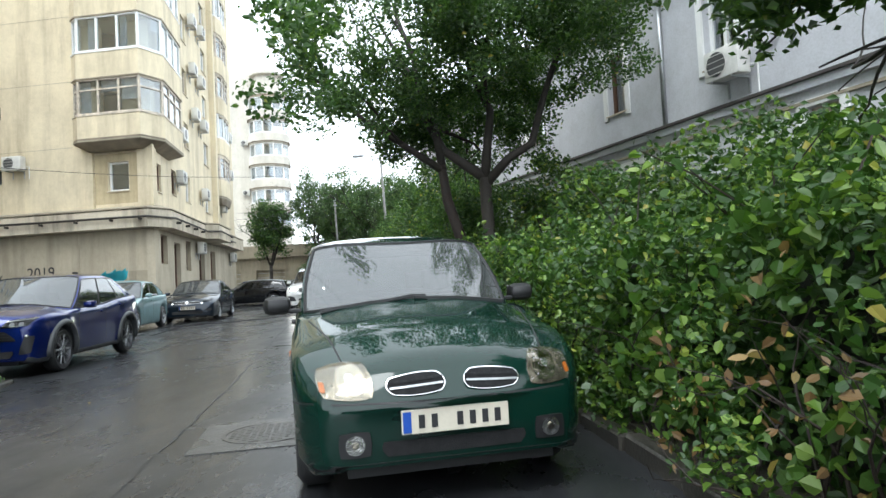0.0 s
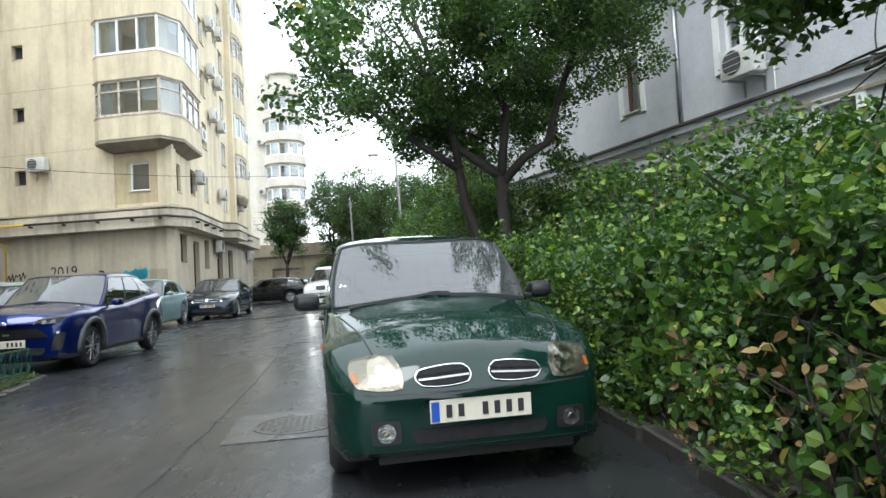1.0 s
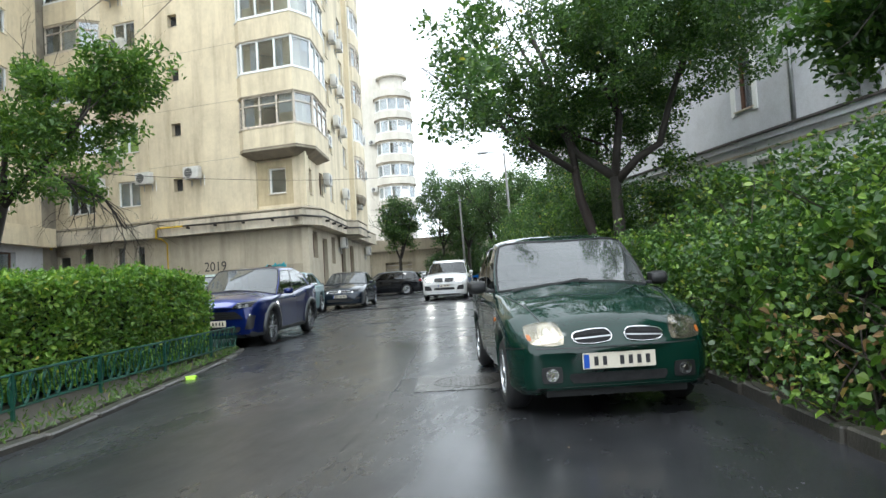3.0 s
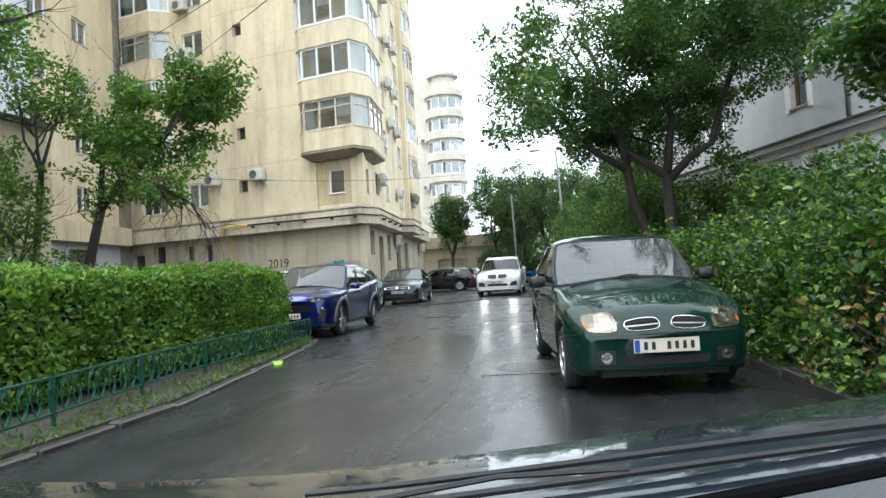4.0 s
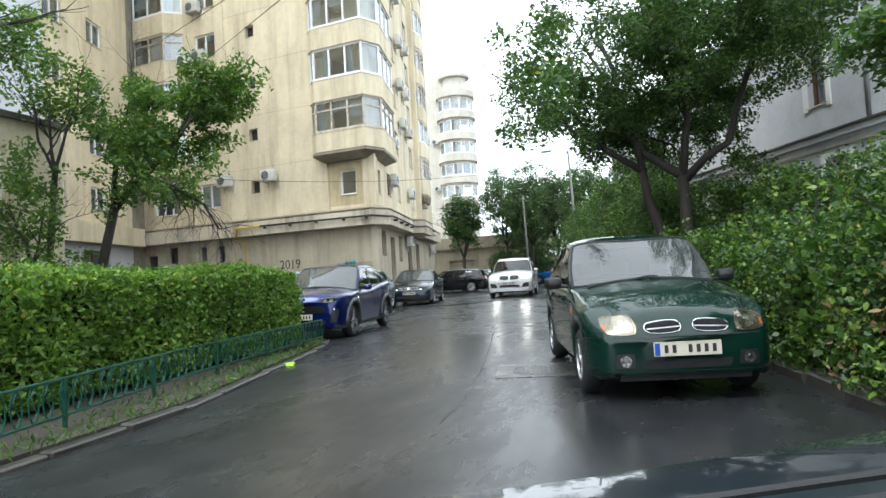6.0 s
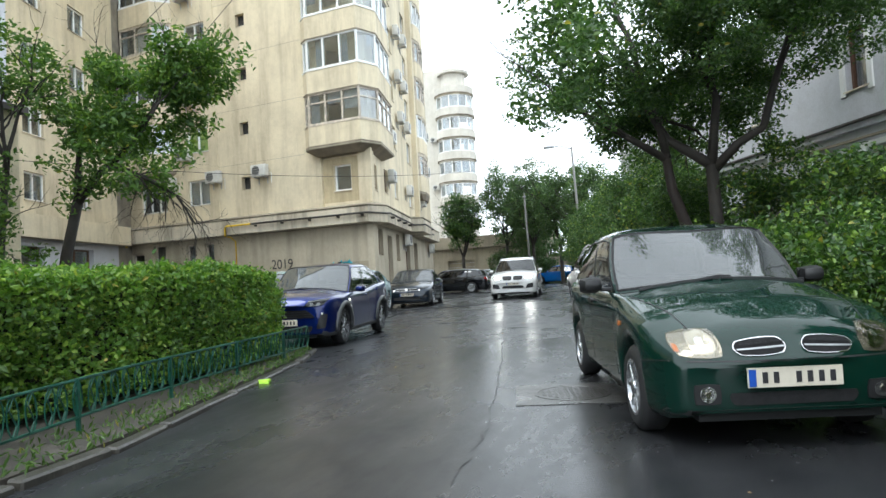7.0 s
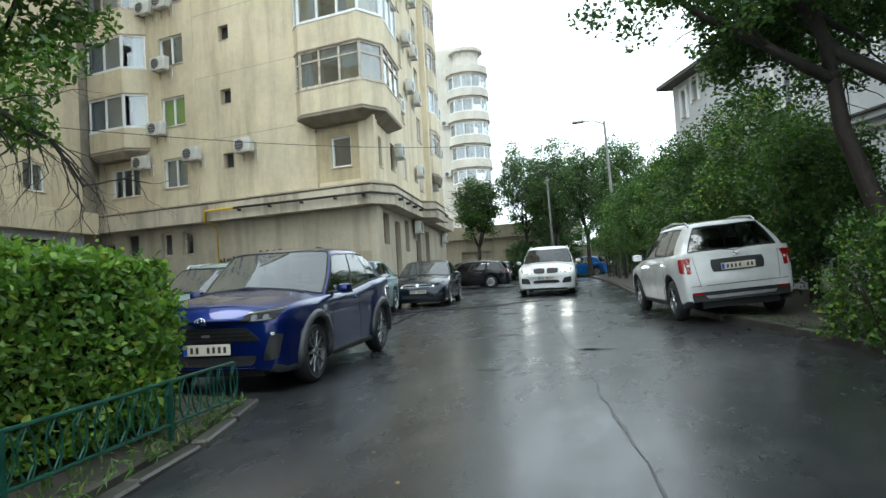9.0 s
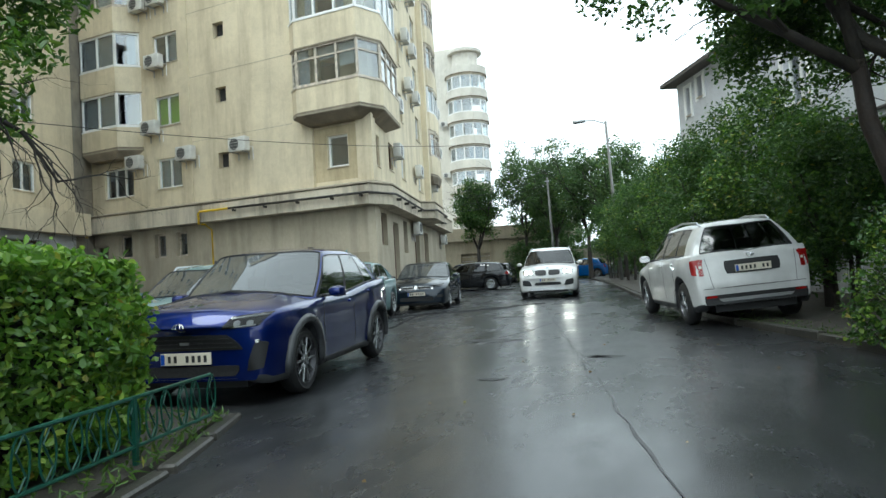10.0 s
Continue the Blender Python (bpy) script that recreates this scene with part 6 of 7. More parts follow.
for s in (1, -1):
    lamp(patch, white_car, "headlight", [(s * 0.5, 0.72), (s * 0.82, 0.74), (s * 0.85, 0.90), (s * 0.5, 0.90)])
    t = lamp(patch, white_car, "tail_light", [(s * 0.705, 0.79), (s * 0.778, 0.79), (s * 0.768, 1.05), (s * 0.715, 1.05)], "back", RED_LENS, rnd=0.2)
    patch("tail_lens", [(s * 0.72, 0.905), (s * 0.76, 0.905), (s * 0.758, 0.945), (s * 0.722, 0.945)], PLATE, t, "back", 0.02, 0.0, 4, 2, 0.5)
    patch("tail_light_side", [(X(4.225), 0.80), (X(4.10), 0.82), (X(4.08), 1.03), (X(4.17), 1.045)], RED_LENS, white_car, "left" if s > 0 else "right", 0.012, 0.01, 5, 5, 0.15)
    patch("bumper_reflector", [(s * 0.56, 0.45), (s * 0.72, 0.45), (s * 0.72, 0.48), (s * 0.56, 0.48)], RED_LENS, white_car, "back", 0.02, 0.0, 4, 1, 0.2)
b = patch("bumper_trim", [(-0.72, 0.27), (0.72, 0.27), (0.76, 0.49), (-0.76, 0.49)], PLASTIC, white_car, "back", 0.014, 0.02, 14, 3, 0.1, "black plastic bumper trim")
patch("skid_plate", [(-0.48, 0.37), (0.48, 0.37), (0.56, 0.43), (-0.56, 0.43)], METAL, b, "back", 0.024, 0.0, 10, 2, 0.1)
patch("tailgate_trim", [(-0.40, 0.79), (0.40, 0.79), (0.41, 0.99), (-0.41, 0.99)], PLASTIC, white_car, "back", 0.014, 0.01, 8, 3, 0.2)
patch("badge", [(-0.06, 1.02), (0.06, 1.02), (0.06, 1.08), (-0.06, 1.08)], CHROME, white_car, "back", 0.02, 0.01, 6, 4, 0.9)
patch("bumper_step", [(-0.74, 0.585), (0.74, 0.585), (0.74, 0.593), (-0.74, 0.593)], PLASTIC, white_car, "back", 0.002, 0.004, 12, 1, 0)
for s in (1, -1):
    patch("tailgate_seam", [(s * 0.60, 0.60), (s * 0.606, 0.60), (s * 0.66, 1.05), (s * 0.654, 1.05)], PLASTIC, white_car, "back", 0.002, 0.004, 1, 8, 0)
plate_on(white_car, surf, -0.26, 0.26, 0.81, 0.915, -1)

# white large off-roader facing the viewer with its lamps lit
SPEC = dict(L=4.89, W=1.94, wb=2.93, fo=0.88, r=0.37, roof=0.70, nose=0.84, paint=WHITE_PAINT, spokes=10, spoke_w=0.07, rim=0.70, rails=True,
            top=[(0, 0.62), (0.05, 0.90), (0.16, 1.0), (0.7, 1.1), (1.3, 1.17), (2.1, 1.62), (2.5, 1.75), (3.4, 1.75), (4.2, 1.68), (4.65, 1.2), (4.8, 1.0), (4.89, 0.6)],
            belt=[(0, 0.72), (0.7, 0.98), (1.4, 1.09), (4.89, 1.18)], glass=(1.3, 2.08, 4.2, 4.62), side=[(1.85, 2.75), (2.83, 3.6), (3.68, 4.1)],
            doors=(1.6, 2.8, 3.65), handles=(2.65, 3.5), clear=0.22, side_glass=DARK_GLASS, front_glass=DARK_GLASS)
suv, patch, surf, X = car("large_suv", "white large off-roader standing in the road with lit headlights", SPEC, ground_at(-6.42, 27.2, -84))
for s in (1, -1):
    head = lamp(patch, suv, "headlight", [(s * 0.47, 0.80), (s * 0.83, 0.83), (s * 0.87, 0.95), (s * 0.48, 0.94)], rnd=0.25)
    for c in (0.57, 0.72):
        patch("lit_bulb", [(s * (c - 0.045), 0.835), (s * (c + 0.045), 0.835), (s * (c + 0.045), 0.925), (s * (c - 0.045), 0.925)], HEADLAMP_ON, head, "front", 0.02, 0.0, 6, 6, 0.95)
    patch("grille", [(s * 0.03, 0.765), (s * 0.40, 0.775), (s * 0.42, 0.945), (s * 0.04, 0.955)], PLASTIC, suv, "front", 0.012, 0.02, 8, 6, 0.35)
    patch("side_intake", [(s * 0.52, 0.42), (s * 0.84, 0.44), (s * 0.84, 0.64), (s * 0.6, 0.60)], PLASTIC, suv, "front", 0.01, 0.02, 6, 6, 0.2)
patch("air_intake", [(-0.46, 0.44), (0.46, 0.44), (0.42, 0.54), (-0.42, 0.54)], PLASTIC, suv, "front", 0.01, 0.02, 10, 3, 0.2)
patch("skid_plate", [(-0.6, 0.30), (0.6, 0.30), (0.6, 0.37), (-0.6, 0.37)], METAL, suv, "front", 0.012, 0.02, 10, 2, 0.2)
patch("badge", [(-0.04, 1.0), (0.04, 1.0), (0.04, 1.04), (-0.04, 1.04)], PLATE_BLUE, suv, "front", 0.01, 0.01, 6, 4, 0.9)
plate_on(suv, surf, -0.26, 0.26, 0.56, 0.67, 1)

# cars further off
FAR = [("estate_car", "pale teal estate car with roof rails beside the blue crossover", TEAL_PAINT, -9.75, 12.6, -80, True, "estate"),
       ("small_hatchback", "pale teal small car parked behind the crossover", TEAL_PAINT, -10.1, 18.2, -80, False, "hatch"),
       ("small_hatchback", "bright blue small hatchback parked on the grass verge", CYAN_PAINT, -8.0, 52.0, 172, False, "hatch"),
       ("family_hatchback", "blue family car parked behind the black estate", BLUE_PAINT, -13.6, 39.4, -172, False, "hatch"),
       ("estate_car", "dark car parked against the podium wall", BLACK_PAINT, -13.2, 47.5, -85, False, "estate"),
       ("large_suv", "black off-roader parked against the podium wall", BLACK_PAINT, -10.7, 48.2, -85, True, "estate"),
       ("small_hatchback", "silver small car parked behind the bright blue one", METAL, -5.2, 56.0, 172, False, "hatch")]
for name, label, colour, x, y, h, rails, shape in FAR:
    high = 1.15 if name == "large_suv" else 1.0
    base = dict(L=4.5, W=1.78, wb=2.6, fo=0.9, r=0.32, roof=0.71, paint=colour, spokes=5, rim=0.66, rails=rails,
                top=[(0, 0.52), (0.06, 0.68), (0.2, 0.76), (0.7, 0.88), (1.2, 0.95), (1.95, 1.36 * high), (2.4, 1.45 * high), (3.5, 1.43 * high), (4.05, 1.34 * high), (4.35, 1.0), (4.45, 0.85), (4.5, 0.5)],
                belt=[(0, 0.6), (0.7, 0.8), (1.3, 0.91), (4.5, 0.98)], glass=(1.2, 1.93, 4.05, 4.35), side=[(1.7, 2.5), (2.58, 3.3), (3.38, 3.95)],
                doors=(1.5, 2.54, 3.35), handles=(2.4, 3.25), clear=0.17)
    if shape == "hatch":
        base.update(L=3.9, wb=2.45, fo=0.8, top=[(0, 0.52), (0.06, 0.7), (0.18, 0.78), (0.6, 0.9), (1.05, 0.98), (1.75, 1.4), (2.1, 1.47), (2.9, 1.45), (3.4, 1.36), (3.7, 1.0), (3.83, 0.85), (3.9, 0.5)],
                    belt=[(0, 0.6), (0.7, 0.82), (1.3, 0.93), (3.9, 1.0)], glass=(1.05, 1.73, 3.4, 3.68), side=[(1.5, 2.2), (2.28, 2.95)], doors=(1.3, 2.24), handles=(2.1,))
    c, patch, surf, X = car(name, label, base, ground_at(x, y, h))
    for s in (1, -1):
        lamp(patch, c, "headlight", [(s * 0.42, 0.60), (s * 0.76, 0.62), (s * 0.80, 0.74), (s * 0.46, 0.72)])
        lamp(patch, c, "tail_light", [(s * 0.52, 0.72), (s * 0.78, 0.72), (s * 0.78, 0.96), (s * 0.58, 0.96)], "back", RED_LENS)
    patch("grille", [(-0.36, 0.56), (0.36, 0.56), (0.36, 0.66), (-0.36, 0.66)], PLASTIC, c, "front", 0.01, 0.01, 8, 3, 0.2)
    plate_on(c, surf, -0.26, 0.26, 0.40, 0.51, 1)


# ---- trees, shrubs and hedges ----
# near-black colour that stands for the shade deep inside the hedges
CORE = mat("hedge_inner_shade", (0.012, 0.015, 0.008), 0.95, var=0.4, scale=9, fine=40, bump=0.9)


def shell(centre, radii, n, rng, thick=0.45, low=-1.0):
    """Places in the outer part of an ellipsoid, unevenly spread."""
    out = []
    while len(out) < n:
        d = rng.normal(size=3)
        d /= np.linalg.norm(d)
        if d[2] < low:
            continue
        k = 1 - thick * rng.random() ** 1.6
        k *= 0.82 + 0.36 * noise.noise(Vector(d * 1.7) + Vector(centre))
        out.append(np.array(centre) + d * np.array(radii) * k)
    return out


def crown(parent, anchors, radius, per, size, material, seed, droop=0.15, oval=False, squash=1.0):
    rng = np.random.default_rng(seed)
    pts = clumps(anchors, radius, per, rng)
    ob = part("crown", leaves(pts, size, rng, droop=droop, oval=oval, squash=squash), material, parent)
    return ob


def shrub(name, label, centre, radii, n, per, size, material, seed, stems=5, clump=0.35, low=-0.6, group="shrubs", category="shrub"):
    rng = np.random.default_rng(seed)
    ob = thing(name, pose(centre[0], centre[1], 0), label, category, group)
    c = (0, 0, centre[2])
    for k in range(stems):
        bm = bmesh.new()
        a = 2 * math.pi * (k + rng.random()) / stems
        top = (radii[0] * 0.6 * math.cos(a), radii[1] * 0.6 * math.sin(a), centre[2] + radii[2] * 0.4 * rng.random())
        tube(bm, [(0.25 * math.cos(a), 0.25 * math.sin(a), 0.02), (0.35 * top[0], 0.35 * top[1], top[2] * 0.5), top], [0.05, 0.035, 0.012], 5)
        part("stem", bm, BARK, ob)
    crown(ob, shell(c, radii, n, rng, 0.5, low) + shell(c, [r * 0.6 for r in radii], n // 4, rng, 0.6, low), clump, per, size, material, seed + 1)
    return ob


def tree(name, label, x, y, height, trunk_r, centre, radii, n, per, size, leaf, seed, lean=(0, 0), fork=0.4, clump=0.45, bark=None, low=-0.75, limbs=5):
    """A tree with a tapered trunk, limbs that reach into the crown, and clumped leaves."""
    rng = np.random.default_rng(seed)
    ob = thing(name, pose(x, y, 0), label, "tree", "trees")
    c = np.array(centre) - np.array((x, y, 0))
    zf = height * fork
    bm = bmesh.new()
    tube(bm, [(0, 0, -0.05), (0.02, 0.01, 0.25), (lean[0] * 0.5, lean[1] * 0.5, zf * 0.5), (lean[0], lean[1], zf)], [trunk_r * 1.5, trunk_r * 1.05, trunk_r * 0.9, trunk_r * 0.75], 10)
    part("trunk", bm, bark or BARK, ob, smooth=60)
    tips = []
    for k in range(limbs):
        a = 2 * math.pi * (k + 0.5 * rng.random()) / limbs
        goal = c + np.array([math.cos(a) * radii[0], math.sin(a) * radii[1], radii[2] * (0.15 + 0.5 * rng.random())]) * 0.7
        start = Vector((lean[0], lean[1], zf * (0.9 + 0.1 * rng.random())))
        bm = bmesh.new()
        limb(bm, start, Vector(goal) - start, (Vector(goal) - start).length * 0.75, trunk_r * 0.55, 2, rng, tips, 0.4, 3, 7, 0.12)
        part("limb", bm, bark or BARK, ob, smooth=60)
    crown(ob, shell(c, radii, n, rng, 0.55, low) + shell(c, [r * 0.6 for r in radii], n // 5, rng, 0.5, low), clump, per, size, leaf, seed + 1)
    return ob


# the dark tree over the road, two trunks from one foot
rng = np.random.default_rng(21)
main = thing("tree", pose(0.47, 12.2, 0.05), "large dark-barked leafy tree with two wet trunks", "tree", "trees")
tips = []
stem = [([(0.1, 0, -0.1), (0.08, 0.02, 0.5), (0.05, 0.0, 1.6), (0.02, 0, 2.9)], [0.2, 0.14, 0.125, 0.115], BARK), ([(-0.05, 0, -0.1), (-0.12, 0, 0.6), (-0.42, 0.05, 1.5), (-0.72, 0.05, 2.5), (-0.8, 0.0, 3.2)], [0.18, 0.13, 0.115, 0.1, 0.085], BARK_RED)]
for pts, rad, m in stem:
    part("trunk", tube(bmesh.new(), pts, rad, 10), m, main, smooth=60)
for pts, rad in (([(0.02, 0, 2.9), (-0.3, 0.05, 3.15), (-0.75, 0.1, 3.5), (-1.15, 0.1, 4.3), (-1.25, 0.2, 5.4), (-1.6, 0.3, 6.4)], [0.105, 0.095, 0.085, 0.07, 0.055, 0.035]),
                 ([(0.02, 0, 2.85), (0.1, 0, 3.5), (0.2, 0.05, 4.2), (-0.1, 0.1, 4.9), (-0.4, 0.2, 6.2)], [0.1, 0.085, 0.075, 0.06, 0.035]),
                 ([(0.05, 0, 2.8), (0.5, -0.05, 3.25), (0.95, -0.1, 3.5), (1.2, 0, 4.3), (1.6, 0.1, 5.4), (2.2, 0.2, 6.6)], [0.1, 0.085, 0.075, 0.065, 0.05, 0.03]),
                 ([(-0.8, 0.0, 3.1), (-1.5, -0.1, 3.6), (-2.2, -0.1, 4.1), (-2.9, -0.2, 4.7)], [0.08, 0.06, 0.045, 0.025]),
                 ([(-0.78, 0.0, 3.1), (-0.9, 0.1, 4.0), (-1.3, 0.3, 5.0), (-1.9, 0.6, 6.2)], [0.085, 0.07, 0.05, 0.03])):
    part("limb", tube(bmesh.new(), pts, rad, 8), BARK, main, smooth=60)
    for k in (-3, -2, -1):
        bm = bmesh.new()
        limb(bm, pts[k], Vector(pts[k]) - Vector(pts[k - 1]) + Vector(rng.normal(size=3)) * 0.4, 1.5, rad[k] * 0.7, 2, rng, tips, 0.4, 3, 6, 0.1)
        part("branch", bm, BARK, main)
anchors = shell((0.2, -0.6, 5.65), (3.3, 4.2, 2.45), 520, rng, 0.8, -0.95) + [np.array(t) for t in tips[::4]]
anchors = [a for a in anchors if not (abs(a[0] - 0.1) < 1.5 and a[2] < 4.0)]
under = [np.array((-0.2 + 2.2 * (2 * rng.random() - 1), 0.6 + 3.4 * (2 * rng.random() - 1), 3.55 + 1.2 * rng.random() ** 1.5)) for _ in range(150)]
anchors += [a for a in under if not (abs(a[0] + 0.3) < 1.5 and a[1] < 1.2 and a[2] < 4.1)]
anchors = [a for a in anchors if not (a[0] > 0.9 and a[2] < 4.5)]
anchors += [np.array((rng.uniform(0.8, 3.4), 1.3 * rng.normal() - 0.3, rng.uniform(4.7, 6.6))) for _ in range(75)]
anchors += [np.array((rng.uniform(-2.5, -0.6), 0.8 * rng.normal(), rng.uniform(3.9, 5.4))) for _ in range(60)]
droopers = [np.array((-2.2 + 0.45 * rng.normal(), -4.6 + 1.1 * rng.normal(), 4.4 + 0.4 * rng.normal())) for _ in range(14)] + [np.array((-2.7 + 0.38 * rng.normal(), -1.2 + 0.6 * rng.normal(), 4.15 + 0.3 * rng.normal())) for _ in range(24)]
anchors = [a for a in anchors if not (a[0] < -2.2 and a[2] < 4.8 and a[1] > -2.5)]
anchors = [a for a in anchors if noise.noise(Vector(a) * 0.62 + Vector((3, 1, 7))) > -0.2]
anchors += [np.array((-2.15 + 0.5 * rng.random() + 0.25 * rng.normal(), -5.4 + 0.7 * rng.normal(), 3.55 + 0.5 * rng.normal())) for _ in range(30)]
anchors += [np.array((rng.uniform(-1.6, 2.6), rng.uniform(-5.0, -1.0), rng.uniform(4.6, 6.8))) for _ in range(150)]
# over the road the crown ends along a slanting line
anchors = [a for a in anchors + droopers if a[0] + 0.47 > -0.52 - 0.244 * (a[1] + 12.2)]
anchors += [np.array((rng.uniform(-2.7, -0.7), rng.uniform(-1.6, 1.6), rng.uniform(4.0, 5.6))) for _ in range(90)]
anchors += shell((0.2, -0.8, 5.5), (2.4, 3.0, 1.5), 40, rng, 0.9, -0.6)
anchors = [a for a in anchors if noise.noise(Vector(a) * 1.1 + Vector((8, 3, 1))) > -0.3]
anchors += [np.array((rng.uniform(-2.1, -0.4), rng.uniform(0.3, 2.2), 3.45 + 1.0 * rng.random() ** 0.8)) for _ in range(60)]
anchors += [np.array((rng.uniform(-0.5, 1.6), rng.uniform(0.9, 3.2), rng.uniform(3.7, 5.3))) for _ in range(80)]
anchors = [a for a in anchors if a[0] > -0.6 or rng.random() < 0.68]
crown(main, anchors, 0.34, 108, 0.07, LEAF_TREE, 31, oval=True)

# the tree and sapling by the left-hand annex
rng = np.random.default_rng(43)
lt = thing("tree", pose(-11.95, 8.6, 0.0), "leaning young tree with drooping leaves and one bare branch", "tree", "trees")
part("trunk", tube(bmesh.new(), [(0, 0, -0.05), (0.05, 0, 0.5), (0.33, 0, 1.9), (0.72, -0.05, 2.95)], [0.17, 0.12, 0.105, 0.095], 9), BARK, lt, smooth=60)
tips = []
for pts, rad in (([(0.72, -0.05, 2.9), (0.8, -0.1, 3.5), (1.0, -0.2, 4.2), (1.3, -0.3, 4.8)], [0.075, 0.06, 0.045, 0.025]),
                 ([(0.72, -0.05, 2.9), (1.3, -0.1, 3.4), (1.9, -0.2, 3.65), (2.6, -0.4, 4.0), (3.2, -0.6, 4.4)], [0.075, 0.065, 0.05, 0.035, 0.02]),
                 ([(1.3, -0.1, 3.38), (1.65, 0.2, 3.9), (2.1, 0.3, 4.4), (2.4, 0.3, 4.8)], [0.055, 0.045, 0.03, 0.02])):
    part("limb", tube(bmesh.new(), pts, rad, 8), BARK, lt, smooth=60)
    for k in (-2, -1, -1):
        bm = bmesh.new()
        limb(bm, pts[k], Vector(pts[k]) - Vector(pts[k - 1]) + Vector(rng.normal(size=3)) * 0.5, 1.1, rad[k] * 0.7, 2, rng, tips, 0.4, 3, 5, 0.1)
        part("branch", bm, BARK, lt)
bare = [(1.5, -0.12, 3.48), (2.05, -0.4, 3.42), (2.45, -0.1, 3.2), (2.75, 0.3, 2.9), (2.95, 0.55, 2.35)]
part("bare_branch", tube(bmesh.new(), bare, [0.055, 0.048, 0.04, 0.028, 0.014], 7), BARK, lt, smooth=60)
for k in range(15):
    i = int(rng.integers(1, 4))
    q = rng.random()
    p0 = Vector(bare[i]) * (1 - q) + Vector(bare[i + 1]) * q
    bm, dead = bmesh.new(), []
    limb(bm, p0, (0.7 + 0.4 * rng.normal(), 0.5 * rng.normal(), -0.55 + 0.45 * rng.normal()), 0.75, 0.013, 2, rng, dead, 0.6, 3, 4, -0.15)
    part("bare_twig", bm, BARK, lt)
lc = (2.35, -0.35, 4.0)
an = shell(lc, (1.75, 1.35, 1.3), 112, rng, 0.6, -0.9) + shell(lc, (1.3, 1.0, 1.0), 34, rng, 0.5, -0.9) + [np.array(t) for t in tips[::5]]
an = [q for q in an if noise.noise(Vector(q) * 0.9) > -0.15]
an += [np.array((0.55 + 0.3 * rng.normal(), 0.2 * rng.normal(), 3.2 + 0.4 * rng.normal())) for _ in range(12)] + [np.array((0.5 + 0.25 * rng.normal(), 0.2 * rng.normal(), 2.1 + 0.25 * rng.normal())) for _ in range(5)]
an = [q for q in an if (not (q[0] < 1.3 and q[2] < 3.3) or rng.random() < 0.25) and q[2] < 5.7 - 0.2 * q[0]]
an += [np.array(t) for t in tips[::5] if t[2] < 5.6]
crown(lt, an, 0.36, 78, 0.105, LEAF_LIGHT, 42, 0.5, True, 0.62)
tree("tree", "thin sparse sapling against the annex wall", -11.4, 6.5, 3.6, 0.05, (-11.25, 6.5, 2.6), (0.75, 0.8, 1.6), 60, 34, 0.10, LEAF_LIGHT, 51, lean=(0.1, 0.1), fork=0.5, clump=0.3, low=-0.9, limbs=4)
tree("tree", "thin sparse tree leaning over the annex roof", -11.5, 7.0, 6.0, 0.07, (-11.0, 7.1, 4.9), (1.1, 1.0, 1.1), 46, 40, 0.10, LEAF_LIGHT, 53, lean=(0.3, 0.1), fork=0.6, clump=0.34, limbs=4)
tree("tree", "leafy tree beside the annex", -11.0, 4.0, 7.0, 0.12, (-10.6, 4.8, 5.5), (1.3, 1.35, 1.35), 60, 70, 0.095, LEAF_LIGHT, 57, lean=(0.4, 0.2), fork=0.6, clump=0.4, limbs=4)
# the tree whose branches hang over the right-hand hedge, close by
tree("tree", "dark tree leaning over the overgrown hedge", 4.0, 3.3, 3.4, 0.09, (1.95, 2.95, 2.72), (0.85, 1.0, 0.5), 80, 75, 0.08, LEAF_TREE, 61, lean=(-0.6, -0.1), fork=0.66, clump=0.22, limbs=4, low=-0.9)
tree("tree", "leafy dark tree between the hedge and the house", 5.4, 6.2, 5.0, 0.11, (3.9, 6.5, 4.4), (1.3, 1.4, 0.8), 100, 80, 0.075, LEAF_TREE, 65, lean=(-0.4, 0.0), fork=0.6, clump=0.32, limbs=4, low=-0.7)

# trimmed hedge on the left
def scatter_faces(faces, density, jitter, rng):
    """Points over quads given by three corners each, pushed in and out by a slow and a fast wobble."""
    out = []
    for o, a, b in faces:
        o, a, b = np.array(o, float), np.array(a, float), np.array(b, float)
        nrm = np.cross(a, b)
        area = np.linalg.norm(nrm)
        nrm /= area
        n = int(area * density)
        st = rng.random((n, 2))
        p = o + st[:, :1] * a + st[:, 1:] * b
        wob = np.array([noise.noise(Vector(q * 2.2)) * 0.11 + noise.noise(Vector(q * 0.7)) * 0.08 for q in p])
        out.append(p + nrm * (wob + jitter * rng.normal(size=n))[:, None])
    return np.concatenate(out)


rng = np.random.default_rng(71)
hedge = thing("hedge", Matrix(), "dense trimmed green privet hedge behind the low fence", "hedge")
A, B, C_, D = (-5.15, -5.0), (-6.05, 7.2), (-7.9, 7.1), (-7.0, -5.0)
HT = 1.30
# solid core behind the leaves, painted dark as the hedge's shaded inside
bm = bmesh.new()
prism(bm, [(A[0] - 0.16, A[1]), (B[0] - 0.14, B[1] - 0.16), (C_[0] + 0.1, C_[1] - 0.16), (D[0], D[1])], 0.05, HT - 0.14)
part("shade_core", bm, CORE, hedge)
v = lambda p, q: (q[0] - p[0], q[1] - p[1], 0)
faces = [((*A, 0.12), v(A, B), (0, 0, HT - 0.12)), ((*B, 0.12), v(B, C_), (0, 0, HT - 0.12)), ((*A, HT), v(A, B), v(A, D))]
pts = scatter_faces(faces, 2500, 0.045, rng)
part("foliage", leaves(pts, 0.055, rng, flat=0.2, oval=True), LEAF_HEDGE, hedge)
